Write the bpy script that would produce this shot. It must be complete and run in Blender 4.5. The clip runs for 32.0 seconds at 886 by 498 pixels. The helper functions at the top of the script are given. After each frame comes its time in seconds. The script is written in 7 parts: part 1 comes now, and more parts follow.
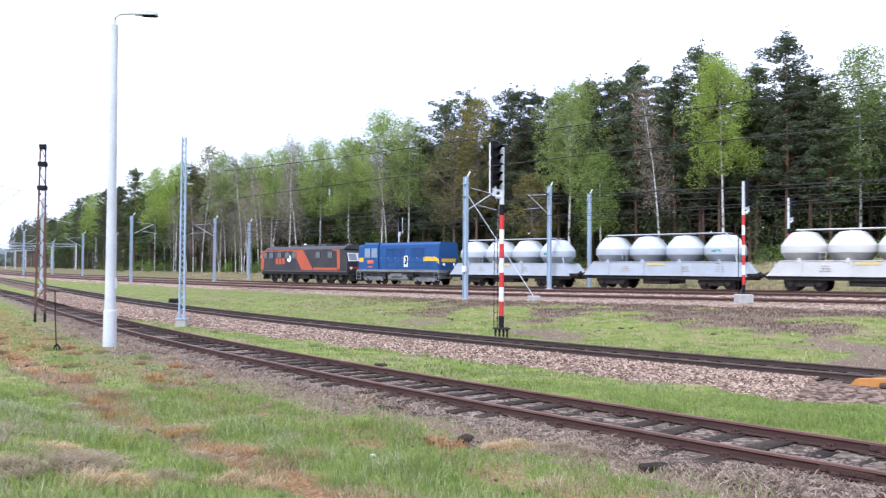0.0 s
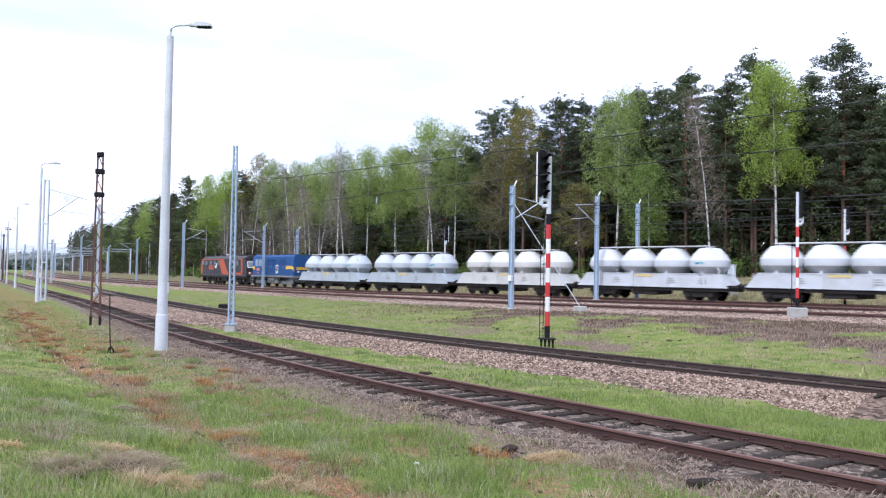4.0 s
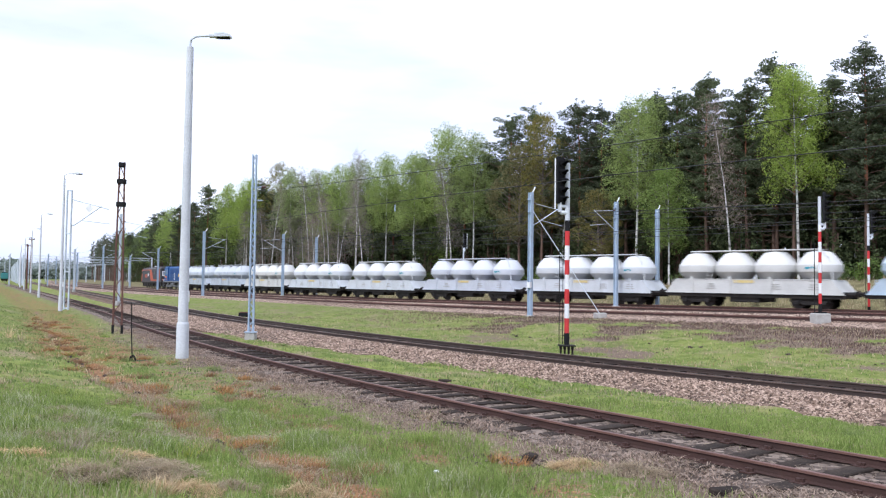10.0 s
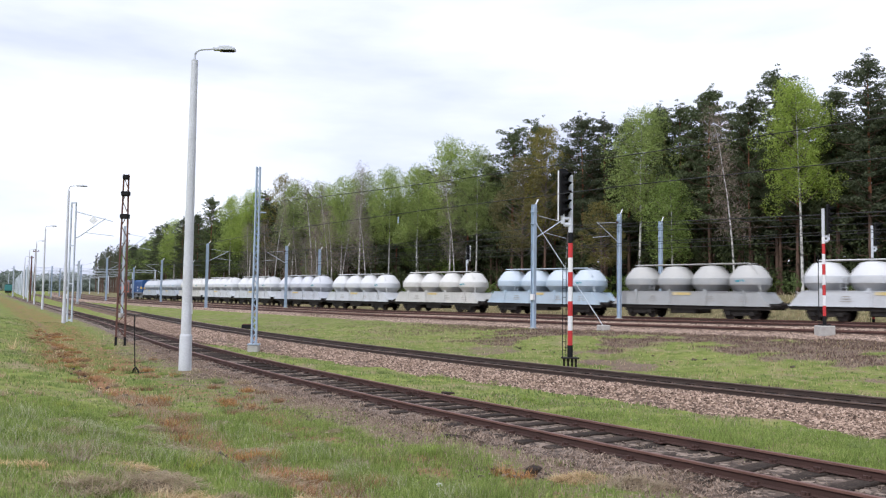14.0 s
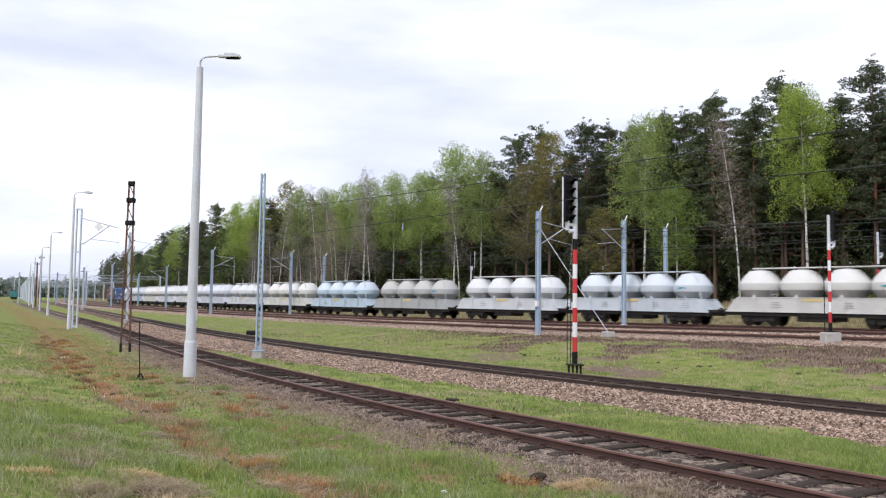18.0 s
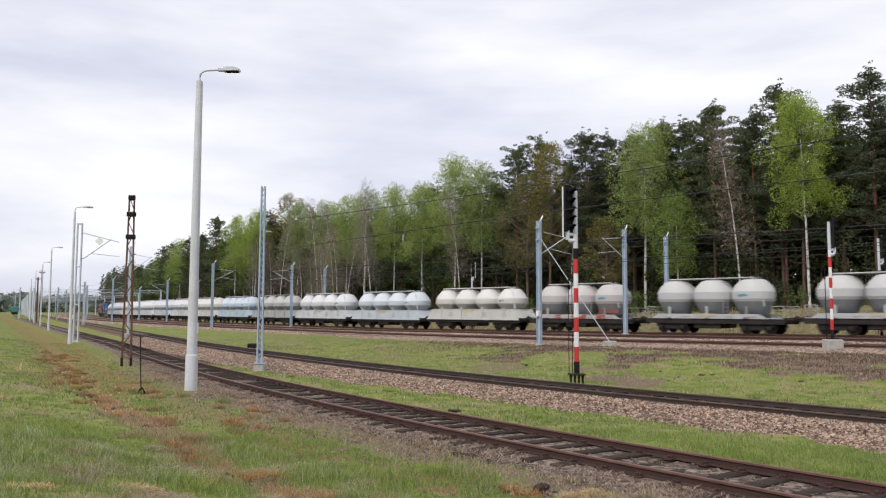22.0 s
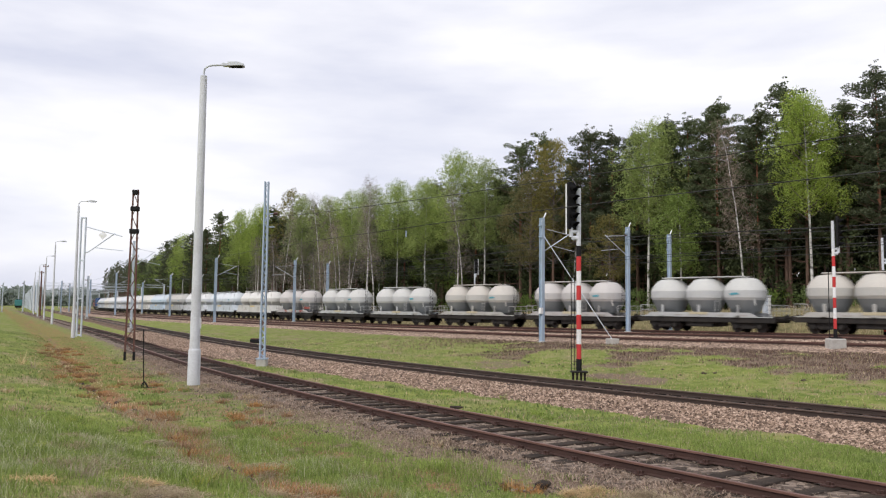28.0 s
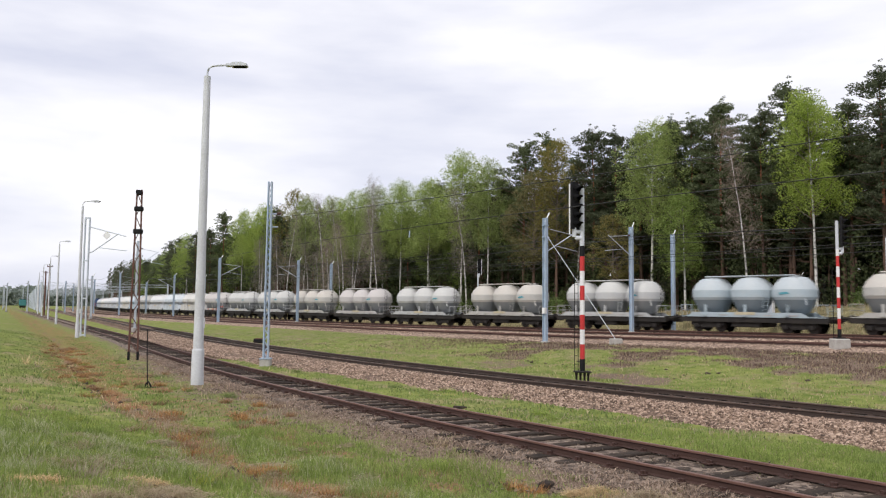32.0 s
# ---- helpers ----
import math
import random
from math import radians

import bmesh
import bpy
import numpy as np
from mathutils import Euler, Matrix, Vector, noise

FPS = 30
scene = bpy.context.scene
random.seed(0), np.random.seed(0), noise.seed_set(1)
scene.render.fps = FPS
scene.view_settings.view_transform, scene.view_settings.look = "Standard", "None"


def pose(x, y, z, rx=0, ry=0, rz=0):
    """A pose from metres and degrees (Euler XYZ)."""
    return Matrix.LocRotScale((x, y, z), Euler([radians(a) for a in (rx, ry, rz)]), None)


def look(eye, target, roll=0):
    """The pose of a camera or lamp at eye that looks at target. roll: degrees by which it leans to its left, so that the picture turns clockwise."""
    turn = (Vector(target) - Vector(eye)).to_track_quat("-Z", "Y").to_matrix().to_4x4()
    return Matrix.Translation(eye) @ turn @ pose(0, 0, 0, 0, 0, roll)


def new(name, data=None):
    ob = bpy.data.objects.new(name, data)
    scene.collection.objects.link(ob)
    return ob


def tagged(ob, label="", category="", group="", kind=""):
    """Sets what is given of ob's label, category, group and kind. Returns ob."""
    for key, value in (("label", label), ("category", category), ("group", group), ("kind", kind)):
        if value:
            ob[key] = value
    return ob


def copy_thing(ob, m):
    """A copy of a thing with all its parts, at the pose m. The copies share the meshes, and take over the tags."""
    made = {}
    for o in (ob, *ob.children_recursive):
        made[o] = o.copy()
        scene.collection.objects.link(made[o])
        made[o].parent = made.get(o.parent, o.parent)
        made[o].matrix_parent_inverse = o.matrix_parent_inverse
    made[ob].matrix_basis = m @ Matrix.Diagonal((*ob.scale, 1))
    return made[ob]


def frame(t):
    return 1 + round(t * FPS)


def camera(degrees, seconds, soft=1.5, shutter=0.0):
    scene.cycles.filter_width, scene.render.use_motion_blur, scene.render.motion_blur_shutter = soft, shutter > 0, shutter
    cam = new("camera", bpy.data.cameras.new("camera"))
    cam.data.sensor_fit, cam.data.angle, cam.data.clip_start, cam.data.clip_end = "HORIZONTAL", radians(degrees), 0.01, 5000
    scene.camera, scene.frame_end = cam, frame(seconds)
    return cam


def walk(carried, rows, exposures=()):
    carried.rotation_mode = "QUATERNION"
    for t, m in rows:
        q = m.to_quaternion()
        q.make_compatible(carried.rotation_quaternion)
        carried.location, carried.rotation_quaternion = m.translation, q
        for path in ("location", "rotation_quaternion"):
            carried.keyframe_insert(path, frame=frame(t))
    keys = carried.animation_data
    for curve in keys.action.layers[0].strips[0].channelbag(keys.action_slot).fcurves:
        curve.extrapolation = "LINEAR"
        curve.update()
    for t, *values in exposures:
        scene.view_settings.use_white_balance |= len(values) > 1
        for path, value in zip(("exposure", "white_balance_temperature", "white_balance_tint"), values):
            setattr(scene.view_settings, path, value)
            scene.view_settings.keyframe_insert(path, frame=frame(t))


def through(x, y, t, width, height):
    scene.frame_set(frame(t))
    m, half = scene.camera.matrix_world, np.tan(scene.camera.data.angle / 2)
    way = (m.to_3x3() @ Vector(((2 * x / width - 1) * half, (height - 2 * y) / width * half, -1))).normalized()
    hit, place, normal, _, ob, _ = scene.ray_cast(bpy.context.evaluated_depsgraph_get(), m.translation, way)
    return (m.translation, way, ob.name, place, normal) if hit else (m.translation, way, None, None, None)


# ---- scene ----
cam = camera(58.5, 32.0, soft=1.2, shutter=0.8)
EYE = (0.0, 0.0, 2.3)
ROWS = [
    (0, 91.310, -0.360, -5.765), (0.5, 91.369, -0.537, -4.466), (1, 91.330, -0.610, -3.600), (1.5, 91.560, -0.314, -3.033),
    (2, 91.715, -0.531, -2.771), (2.5, 91.839, -0.914, -2.706), (3, 91.941, -0.912, -2.313), (3.5, 91.903, -0.959, -2.379),
    (5.5, 92.024, -1.137, -2.534), (6, 92.109, -1.113, -1.927), (6.5, 92.131, -1.013, -1.724), (7, 92.040, -0.832, -1.565),
    (7.5, 91.981, -0.853, -1.509), (8, 91.980, -0.841, -1.423), (8.5, 92.077, -0.778, -1.243), (9, 92.162, -0.923, -1.197),
    (9.5, 92.302, -0.838, -1.201), (10, 92.414, -0.746, -1.100), (10.5, 92.520, -0.659, -0.790), (11, 92.654, -0.594, -0.513),
    (11.5, 92.849, -0.647, -0.375), (12, 92.973, -0.638, -0.428), (12.5, 93.032, -0.570, -0.491), (13, 93.145, -0.551, -0.687),
    (13.5, 93.241, -0.663, -0.832), (14, 93.283, -0.765, -0.875), (14.5, 93.113, -0.744, -0.898), (16.5, 93.309, -0.710, -0.492),
    (17, 93.403, -0.720, -0.493), (17.5, 93.558, -0.683, -0.489), (18, 93.743, -0.779, -0.552), (18.5, 93.828, -0.451, -0.480),
    (19, 93.858, -0.450, -0.375), (19.5, 93.959, -0.303, -0.419), (20, 94.128, -0.401, -0.487), (20.5, 94.258, -0.311, -0.474),
    (21, 94.374, -0.192, -0.424), (21.5, 94.451, -0.252, -0.429), (22, 94.528, -0.204, -0.472), (22.5, 94.588, -0.065, -0.506),
    (23, 94.608, -0.191, -0.518), (23.5, 94.645, -0.186, -0.478), (24, 94.657, -0.288, -0.580), (24.5, 94.551, -0.225, -0.652),
    (25, 94.459, -0.367, -0.716), (25.5, 94.417, -0.680, -0.736), (27.5, 94.274, -0.588, -0.322), (28, 94.273, -0.602, -0.284),
    (28.5, 94.279, -0.623, -0.286), (29, 94.244, -0.655, -0.239), (29.5, 94.273, -0.590, -0.179), (30, 94.281, -0.541, -0.097),
    (30.5, 94.212, -0.619, -0.046), (31, 94.146, -0.618, -0.043), (31.5, 94.206, -0.605, -0.041), (32, 94.270, -0.618, -0.046),
]
EXPOSURES = [(0, 0.99, 5500, 14), (1.5, 0.94, 5500, 14), (3, 0.77, 5500, 14), (6, 0.66, 5560, 13), (9, 0.64, 5640, 12), (11, 0.58, 5750, 12), (12, 0.45, 5850, 12), (14, 0.43, 5980, 12), (17, 0.40, 6080, 12), (19, 0.39, 6160, 12), (22, 0.2, 6450, 11), (25, 0.24, 6500, 11), (32, 0.27, 6500, 11)]
walk(cam, [(t, pose(*EYE, rx, ry, rz)) for t, rx, ry, rz in ROWS], EXPOSURES)

# ---- light: a bright overcast sky with soft grey cloud, and a veiled sun ----
SUN_ELEV, SUN_AZ = 48.0, 215.0
world = bpy.data.worlds.new("overcast_sky")
scene.world = world
world.use_nodes = True
wn, wl = world.node_tree.nodes, world.node_tree.links
wn.clear()
w_out = wn.new("ShaderNodeOutputWorld")
sky = wn.new("ShaderNodeTexSky")
sky.sky_type = "NISHITA"
sky.sun_disc = False
sky.sun_elevation = radians(SUN_ELEV)
sky.sun_rotation = radians(SUN_AZ)
bg_sky = wn.new("ShaderNodeBackground")
bg_sky.inputs["Strength"].default_value = 0.12
wl.new(sky.outputs[0], bg_sky.inputs["Color"])
tc = wn.new("ShaderNodeTexCoord")
mp = wn.new("ShaderNodeMapping")
mp.inputs["Scale"].default_value = (1.0, 1.0, 4.2)
mp.inputs["Location"].default_value = (3.1, 1.7, 0.4)
wl.new(tc.outputs["Generated"], mp.inputs["Vector"])
cn = wn.new("ShaderNodeTexNoise")
cn.inputs["Scale"].default_value = 1.7
cn.inputs["Detail"].default_value = 6.0
cn.inputs["Roughness"].default_value = 0.5
wl.new(mp.outputs[0], cn.inputs["Vector"])
cr = wn.new("ShaderNodeValToRGB")
cr.color_ramp.elements[0].position = 0.38
cr.color_ramp.elements[0].color = (0.60, 0.625, 0.745, 1)
cr.color_ramp.elements[1].position = 0.66
cr.color_ramp.elements[1].color = (1.0, 0.99, 1.0, 1)
wl.new(cn.outputs["Fac"], cr.inputs["Fac"])
bg_cloud = wn.new("ShaderNodeBackground")
bg_cloud.inputs["Strength"].default_value = 0.97
wl.new(cr.outputs["Color"], bg_cloud.inputs["Color"])
mixw = wn.new("ShaderNodeMixShader")
mixw.inputs["Fac"].default_value = 0.94
wl.new(bg_sky.outputs[0], mixw.inputs[1])
wl.new(bg_cloud.outputs[0], mixw.inputs[2])
wl.new(mixw.outputs[0], w_out.inputs["Surface"])

sun_data = bpy.data.lights.new("sun", "SUN")
sun_data.energy = 1.7
sun_data.angle = radians(12)
sun_data.color = (1.0, 0.96, 0.9)
sun = new("sun", sun_data)
_az = radians(SUN_AZ)
sun.matrix_world = look((60 * math.sin(_az), 60 * math.cos(_az), 60 * math.tan(radians(SUN_ELEV))), (0, 0, 0))

# ---- materials ----
MATS = {}


def mat(name, base, rough=0.7, metal=0.0, dirt=None, dirt_amount=0.35, scale=3.0, fine=40.0, bump=0.15, vary=0.12, per_object=0.0, spec=0.4):
    """A worn painted, wooden, metal or mineral surface: broad stains and a fine grain, both in object space."""
    if name in MATS:
        return MATS[name]
    m = bpy.data.materials.new(name)
    m.use_nodes = True
    nt = m.node_tree
    n, l = nt.nodes, nt.links
    b = n["Principled BSDF"]
    b.inputs["Roughness"].default_value = rough
    b.inputs["Metallic"].default_value = metal
    b.inputs["Specular IOR Level"].default_value = spec
    t = n.new("ShaderNodeTexCoord")
    big = n.new("ShaderNodeTexNoise")
    big.inputs["Scale"].default_value = scale
    big.inputs["Detail"].default_value = 5.0
    l.new(t.outputs["Object"], big.inputs["Vector"])
    fin = n.new("ShaderNodeTexNoise")
    fin.inputs["Scale"].default_value = fine
    fin.inputs["Detail"].default_value = 4.0
    l.new(t.outputs["Object"], fin.inputs["Vector"])
    dirt = dirt or tuple(c * 0.55 for c in base)
    r1 = n.new("ShaderNodeValToRGB")
    r1.color_ramp.elements[0].position = 0.42
    r1.color_ramp.elements[1].position = 0.68
    l.new(big.outputs["Fac"], r1.inputs["Fac"])
    k = n.new("ShaderNodeMath")
    k.operation = "MULTIPLY"
    k.inputs[1].default_value = dirt_amount
    l.new(r1.outputs["Color"], k.inputs[0])
    mx = n.new("ShaderNodeMix")
    mx.data_type = "RGBA"
    mx.inputs["A"].default_value = (*base, 1)
    mx.inputs["B"].default_value = (*dirt, 1)
    l.new(k.outputs[0], mx.inputs["Factor"])
    hs = n.new("ShaderNodeHueSaturation")
    l.new(mx.outputs["Result"], hs.inputs["Color"])
    mr = n.new("ShaderNodeMapRange")
    mr.inputs["From Min"].default_value = 0.3
    mr.inputs["From Max"].default_value = 0.7
    mr.inputs["To Min"].default_value = 1.0 - vary
    mr.inputs["To Max"].default_value = 1.0 + vary
    l.new(fin.outputs["Fac"], mr.inputs["Value"])
    last = mr.outputs[0]
    if per_object:
        oi = n.new("ShaderNodeObjectInfo")
        mo = n.new("ShaderNodeMapRange")
        mo.inputs["To Min"].default_value = 1.0 - per_object
        mo.inputs["To Max"].default_value = 1.0 + per_object
        l.new(oi.outputs["Random"], mo.inputs["Value"])
        mu = n.new("ShaderNodeMath")
        mu.operation = "MULTIPLY"
        l.new(last, mu.inputs[0])
        l.new(mo.outputs[0], mu.inputs[1])
        last = mu.outputs[0]
    l.new(last, hs.inputs["Value"])
    l.new(hs.outputs["Color"], b.inputs["Base Color"])
    if bump:
        bp = n.new("ShaderNodeBump")
        bp.inputs["Strength"].default_value = bump
        bp.inputs["Distance"].default_value = 0.02
        l.new(fin.outputs["Fac"], bp.inputs["Height"])
        l.new(bp.outputs["Normal"], b.inputs["Normal"])
    MATS[name] = m
    return m


def leaf_mat(name, base, base2, through=0.35, lo=0.78, hi=1.2):
    """Leaves: two greens by island, with light passing through."""
    m = bpy.data.materials.new(name)
    m.use_nodes = True
    n, l = m.node_tree.nodes, m.node_tree.links
    n.clear()
    out = n.new("ShaderNodeOutputMaterial")
    g = n.new("ShaderNodeNewGeometry")
    oi = n.new("ShaderNodeObjectInfo")
    mx = n.new("ShaderNodeMix")
    mx.data_type = "RGBA"
    mx.inputs["A"].default_value = (*base, 1)
    mx.inputs["B"].default_value = (*base2, 1)
    l.new(g.outputs["Random Per Island"], mx.inputs["Factor"])
    hs = n.new("ShaderNodeHueSaturation")
    l.new(mx.outputs["Result"], hs.inputs["Color"])
    mr = n.new("ShaderNodeMapRange")
    mr.inputs["To Min"].default_value = lo
    mr.inputs["To Max"].default_value = hi
    l.new(oi.outputs["Random"], mr.inputs["Value"])
    sa = n.new("ShaderNodeMapRange")
    sa.inputs["To Min"].default_value = 0.78
    sa.inputs["To Max"].default_value = 1.06
    l.new(oi.outputs["Random"], sa.inputs["Value"])
    l.new(sa.outputs[0], hs.inputs["Saturation"])
    l.new(mr.outputs[0], hs.inputs["Value"])
    d = n.new("ShaderNodeBsdfDiffuse")
    tr = n.new("ShaderNodeBsdfTranslucent")
    l.new(hs.outputs["Color"], d.inputs["Color"])
    l.new(hs.outputs["Color"], tr.inputs["Color"])
    ms = n.new("ShaderNodeMixShader")
    ms.inputs["Fac"].default_value = through
    l.new(d.outputs[0], ms.inputs[1])
    l.new(tr.outputs[0], ms.inputs[2])
    l.new(ms.outputs[0], out.inputs["Surface"])
    return m


def ground_mat(name):
    """Turf, dry grass, bare earth and forest litter, mixed by the ground's own zones."""
    m = bpy.data.materials.new(name)
    m.use_nodes = True
    n, l = m.node_tree.nodes, m.node_tree.links
    b = n["Principled BSDF"]
    b.inputs["Roughness"].default_value = 0.95
    b.inputs["Specular IOR Level"].default_value = 0.1
    t = n.new("ShaderNodeTexCoord")

    def noise_node(scale, detail=5.0):
        q = n.new("ShaderNodeTexNoise")
        q.inputs["Scale"].default_value = scale
        q.inputs["Detail"].default_value = detail
        l.new(t.outputs["Object"], q.inputs["Vector"])
        return q.outputs["Fac"]

    def ramp(fac, lo, hi):
        q = n.new("ShaderNodeMapRange")
        q.inputs["From Min"].default_value = lo
        q.inputs["From Max"].default_value = hi
        l.new(fac, q.inputs["Value"])
        return q.outputs[0]

    def mixc(fac, a, c):
        q = n.new("ShaderNodeMix")
        q.data_type = "RGBA"
        for key, v in (("A", a), ("B", c)):
            if isinstance(v, tuple):
                q.inputs[key].default_value = (*v, 1)
            else:
                l.new(v, q.inputs[key])
        l.new(fac, q.inputs["Factor"])
        return q.outputs["Result"]

    def add(a, c, op="ADD"):
        q = n.new("ShaderNodeMath")
        q.operation = op
        for i, v in enumerate((a, c)):
            if isinstance(v, float):
                q.inputs[i].default_value = v
            else:
                l.new(v, q.inputs[i])
        return q.outputs[0]

    zone = n.new("ShaderNodeAttribute")
    zone.attribute_name = "zone"
    sep = n.new("ShaderNodeSeparateColor")
    l.new(zone.outputs["Color"], sep.inputs[0])
    blot = noise_node(0.35)
    mid = noise_node(1.6)
    grain = noise_node(22.0)
    grass = mixc(ramp(mid, 0.35, 0.65), (0.125, 0.165, 0.036), (0.24, 0.265, 0.072))
    dry = mixc(ramp(grain, 0.35, 0.65), (0.21, 0.165, 0.095), (0.33, 0.27, 0.165))
    turf = mixc(ramp(add(blot, add(mid, 0.5, "MULTIPLY")), 0.77, 1.0), grass, dry)
    earth = mixc(ramp(grain, 0.3, 0.7), (0.105, 0.075, 0.056), (0.265, 0.195, 0.145))
    rust = mixc(ramp(grain, 0.3, 0.7), (0.16, 0.085, 0.045), (0.32, 0.18, 0.09))
    litter = mixc(ramp(mid, 0.3, 0.7), (0.12, 0.10, 0.055), (0.26, 0.225, 0.12))
    crumb = noise_node(6.0, 6.0)
    edge = add(add(add(mid, crumb), grain), -1.5)
    edge = add(edge, 1.25, "MULTIPLY")
    e1 = ramp(add(sep.outputs[0], edge), 0.36, 0.66)
    e2 = ramp(add(sep.outputs[1], edge), 0.34, 0.7)
    col = mixc(e1, turf, earth)
    col = mixc(e2, col, rust)
    col = mixc(sep.outputs[2], col, litter)
    hs = n.new("ShaderNodeHueSaturation")
    l.new(col, hs.inputs["Color"])
    vr = n.new("ShaderNodeMapRange")
    vr.inputs["From Min"].default_value = 0.3
    vr.inputs["From Max"].default_value = 0.7
    vr.inputs["To Min"].default_value = 0.75
    vr.inputs["To Max"].default_value = 1.25
    l.new(grain, vr.inputs["Value"])
    l.new(vr.outputs[0], hs.inputs["Value"])
    l.new(hs.outputs["Color"], b.inputs["Base Color"])
    bp = n.new("ShaderNodeBump")
    bp.inputs["Strength"].default_value = 0.6
    bp.inputs["Distance"].default_value = 0.05
    l.new(grain, bp.inputs["Height"])
    l.new(bp.outputs["Normal"], b.inputs["Normal"])
    return m


def stone_mat(name, c1, c2, c3):
    """Broken stone: each piece its own tone."""
    m = bpy.data.materials.new(name)
    m.use_nodes = True
    n, l = m.node_tree.nodes, m.node_tree.links
    b = n["Principled BSDF"]
    b.inputs["Roughness"].default_value = 0.9
    b.inputs["Specular IOR Level"].default_value = 0.2
    g = n.new("ShaderNodeNewGeometry")
    t = n.new("ShaderNodeTexCoord")
    no = n.new("ShaderNodeTexVoronoi")
    no.inputs["Scale"].default_value = 11.0
    l.new(t.outputs["Object"], no.inputs["Vector"])
    ad = n.new("ShaderNodeMath")
    ad.operation = "ADD"
    l.new(g.outputs["Random Per Island"], ad.inputs[0])
    sp = n.new("ShaderNodeSeparateColor")
    l.new(no.outputs["Color"], sp.inputs[0])
    l.new(sp.outputs[0], ad.inputs[1])
    fr = n.new("ShaderNodeMath")
    fr.operation = "FRACT"
    l.new(ad.outputs[0], fr.inputs[0])
    r = n.new("ShaderNodeValToRGB")
    r.color_ramp.elements[0].color = (*c1, 1)
    r.color_ramp.elements[1].color = (*c3, 1)
    e = r.color_ramp.elements.new(0.5)
    e.color = (*c2, 1)
    l.new(fr.outputs[0], r.inputs["Fac"])
    l.new(r.outputs["Color"], b.inputs["Base Color"])
    bp = n.new("ShaderNodeBump")
    bp.inputs["Strength"].default_value = 0.7
    bp.inputs["Distance"].default_value = 0.04
    l.new(no.outputs["Distance"], bp.inputs["Height"])
    l.new(bp.outputs["Normal"], b.inputs["Normal"])
    return m


M_GROUND = ground_mat("turf_and_earth")
M_STONE = stone_mat("pink_grey_broken_stone", (0.06, 0.04, 0.03), (0.245, 0.168, 0.122), (0.56, 0.42, 0.325))
# Brown bed, darkened to give the shade in gaps between loose stones.
M_BED = stone_mat("earthy_ballast_bed", (0.05, 0.034, 0.025), (0.15, 0.10, 0.072), (0.28, 0.20, 0.15))
M_STONE_OLD = stone_mat("old_brown_gravel", (0.055, 0.042, 0.034), (0.14, 0.105, 0.083), (0.30, 0.235, 0.185))
# Web and foot colours are darkened further for shadow under the rail head.
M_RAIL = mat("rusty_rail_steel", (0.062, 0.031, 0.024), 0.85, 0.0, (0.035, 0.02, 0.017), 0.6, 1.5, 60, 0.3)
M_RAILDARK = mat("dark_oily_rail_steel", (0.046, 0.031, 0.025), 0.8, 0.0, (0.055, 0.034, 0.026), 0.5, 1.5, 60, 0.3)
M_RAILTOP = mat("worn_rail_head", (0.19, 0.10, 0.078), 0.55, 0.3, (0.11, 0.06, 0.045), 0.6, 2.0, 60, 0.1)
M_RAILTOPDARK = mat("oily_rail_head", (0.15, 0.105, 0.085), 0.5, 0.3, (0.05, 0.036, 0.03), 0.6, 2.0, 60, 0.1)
M_SLEEPER = mat("dark_oiled_timber", (0.036, 0.028, 0.023), 0.95, 0, (0.08, 0.06, 0.047), 0.6, 4.0, 30, 0.6, 0.3, 0.3, 0.12)
M_GALV = mat("pale_galvanised_steel", (0.60, 0.62, 0.66), 0.55, 0.0, (0.45, 0.46, 0.47), 0.5, 1.2, 30, 0.08)
M_LAMPPOLE = mat("pale_grey_concrete_pole", (0.60, 0.61, 0.635), 0.8, 0.0, (0.44, 0.44, 0.44), 0.6, 0.9, 25, 0.2, 0.1)
M_MAST = mat("blue_grey_mast_paint", (0.38, 0.47, 0.58), 0.6, 0.0, (0.30, 0.33, 0.36), 0.5, 1.5, 30, 0.1)
M_MASTPALE = mat("pale_grey_mast_paint", (0.55, 0.60, 0.66), 0.6, 0.0, (0.42, 0.44, 0.46), 0.4, 1.5, 30, 0.1)
M_RUSTMAST = mat("rust_brown_lattice_steel", (0.13, 0.06, 0.045), 0.85, 0, (0.07, 0.035, 0.03), 0.6, 3, 40, 0.3)
M_BLACK = mat("matt_black_paint", (0.014, 0.014, 0.015), 0.8, 0, (0.03, 0.028, 0.027), 0.4, 3, 40, 0.05, spec=0.15)
M_LENS = mat("dark_signal_glass", (0.01, 0.01, 0.012), 0.12, 0, (0.015, 0.015, 0.015), 0.2, 3, 40, 0.0)
M_RED = mat("signal_red_paint", (0.56, 0.035, 0.035), 0.55, 0, (0.40, 0.05, 0.05), 0.4, 3, 40, 0.05)
M_WHITE = mat("signal_white_paint", (0.80, 0.80, 0.80), 0.55, 0, (0.62, 0.60, 0.58), 0.35, 3, 40, 0.05)
M_CONC = mat("weathered_concrete", (0.42, 0.40, 0.37), 0.9, 0, (0.28, 0.26, 0.23), 0.6, 3, 40, 0.3)
M_WIRE = mat("dark_copper_wire", (0.05, 0.05, 0.05), 0.6, 0.3)
M_INSUL = mat("glazed_brown_insulator", (0.10, 0.05, 0.04), 0.3)
M_UNDER = mat("sooty_underframe", (0.018, 0.016, 0.015), 0.85, 0, (0.048, 0.038, 0.031), 0.5, 2, 30, 0.2)
M_WHEEL = mat("brown_wheel_steel", (0.035, 0.028, 0.025), 0.7, 0.2, (0.03, 0.026, 0.024), 0.5)
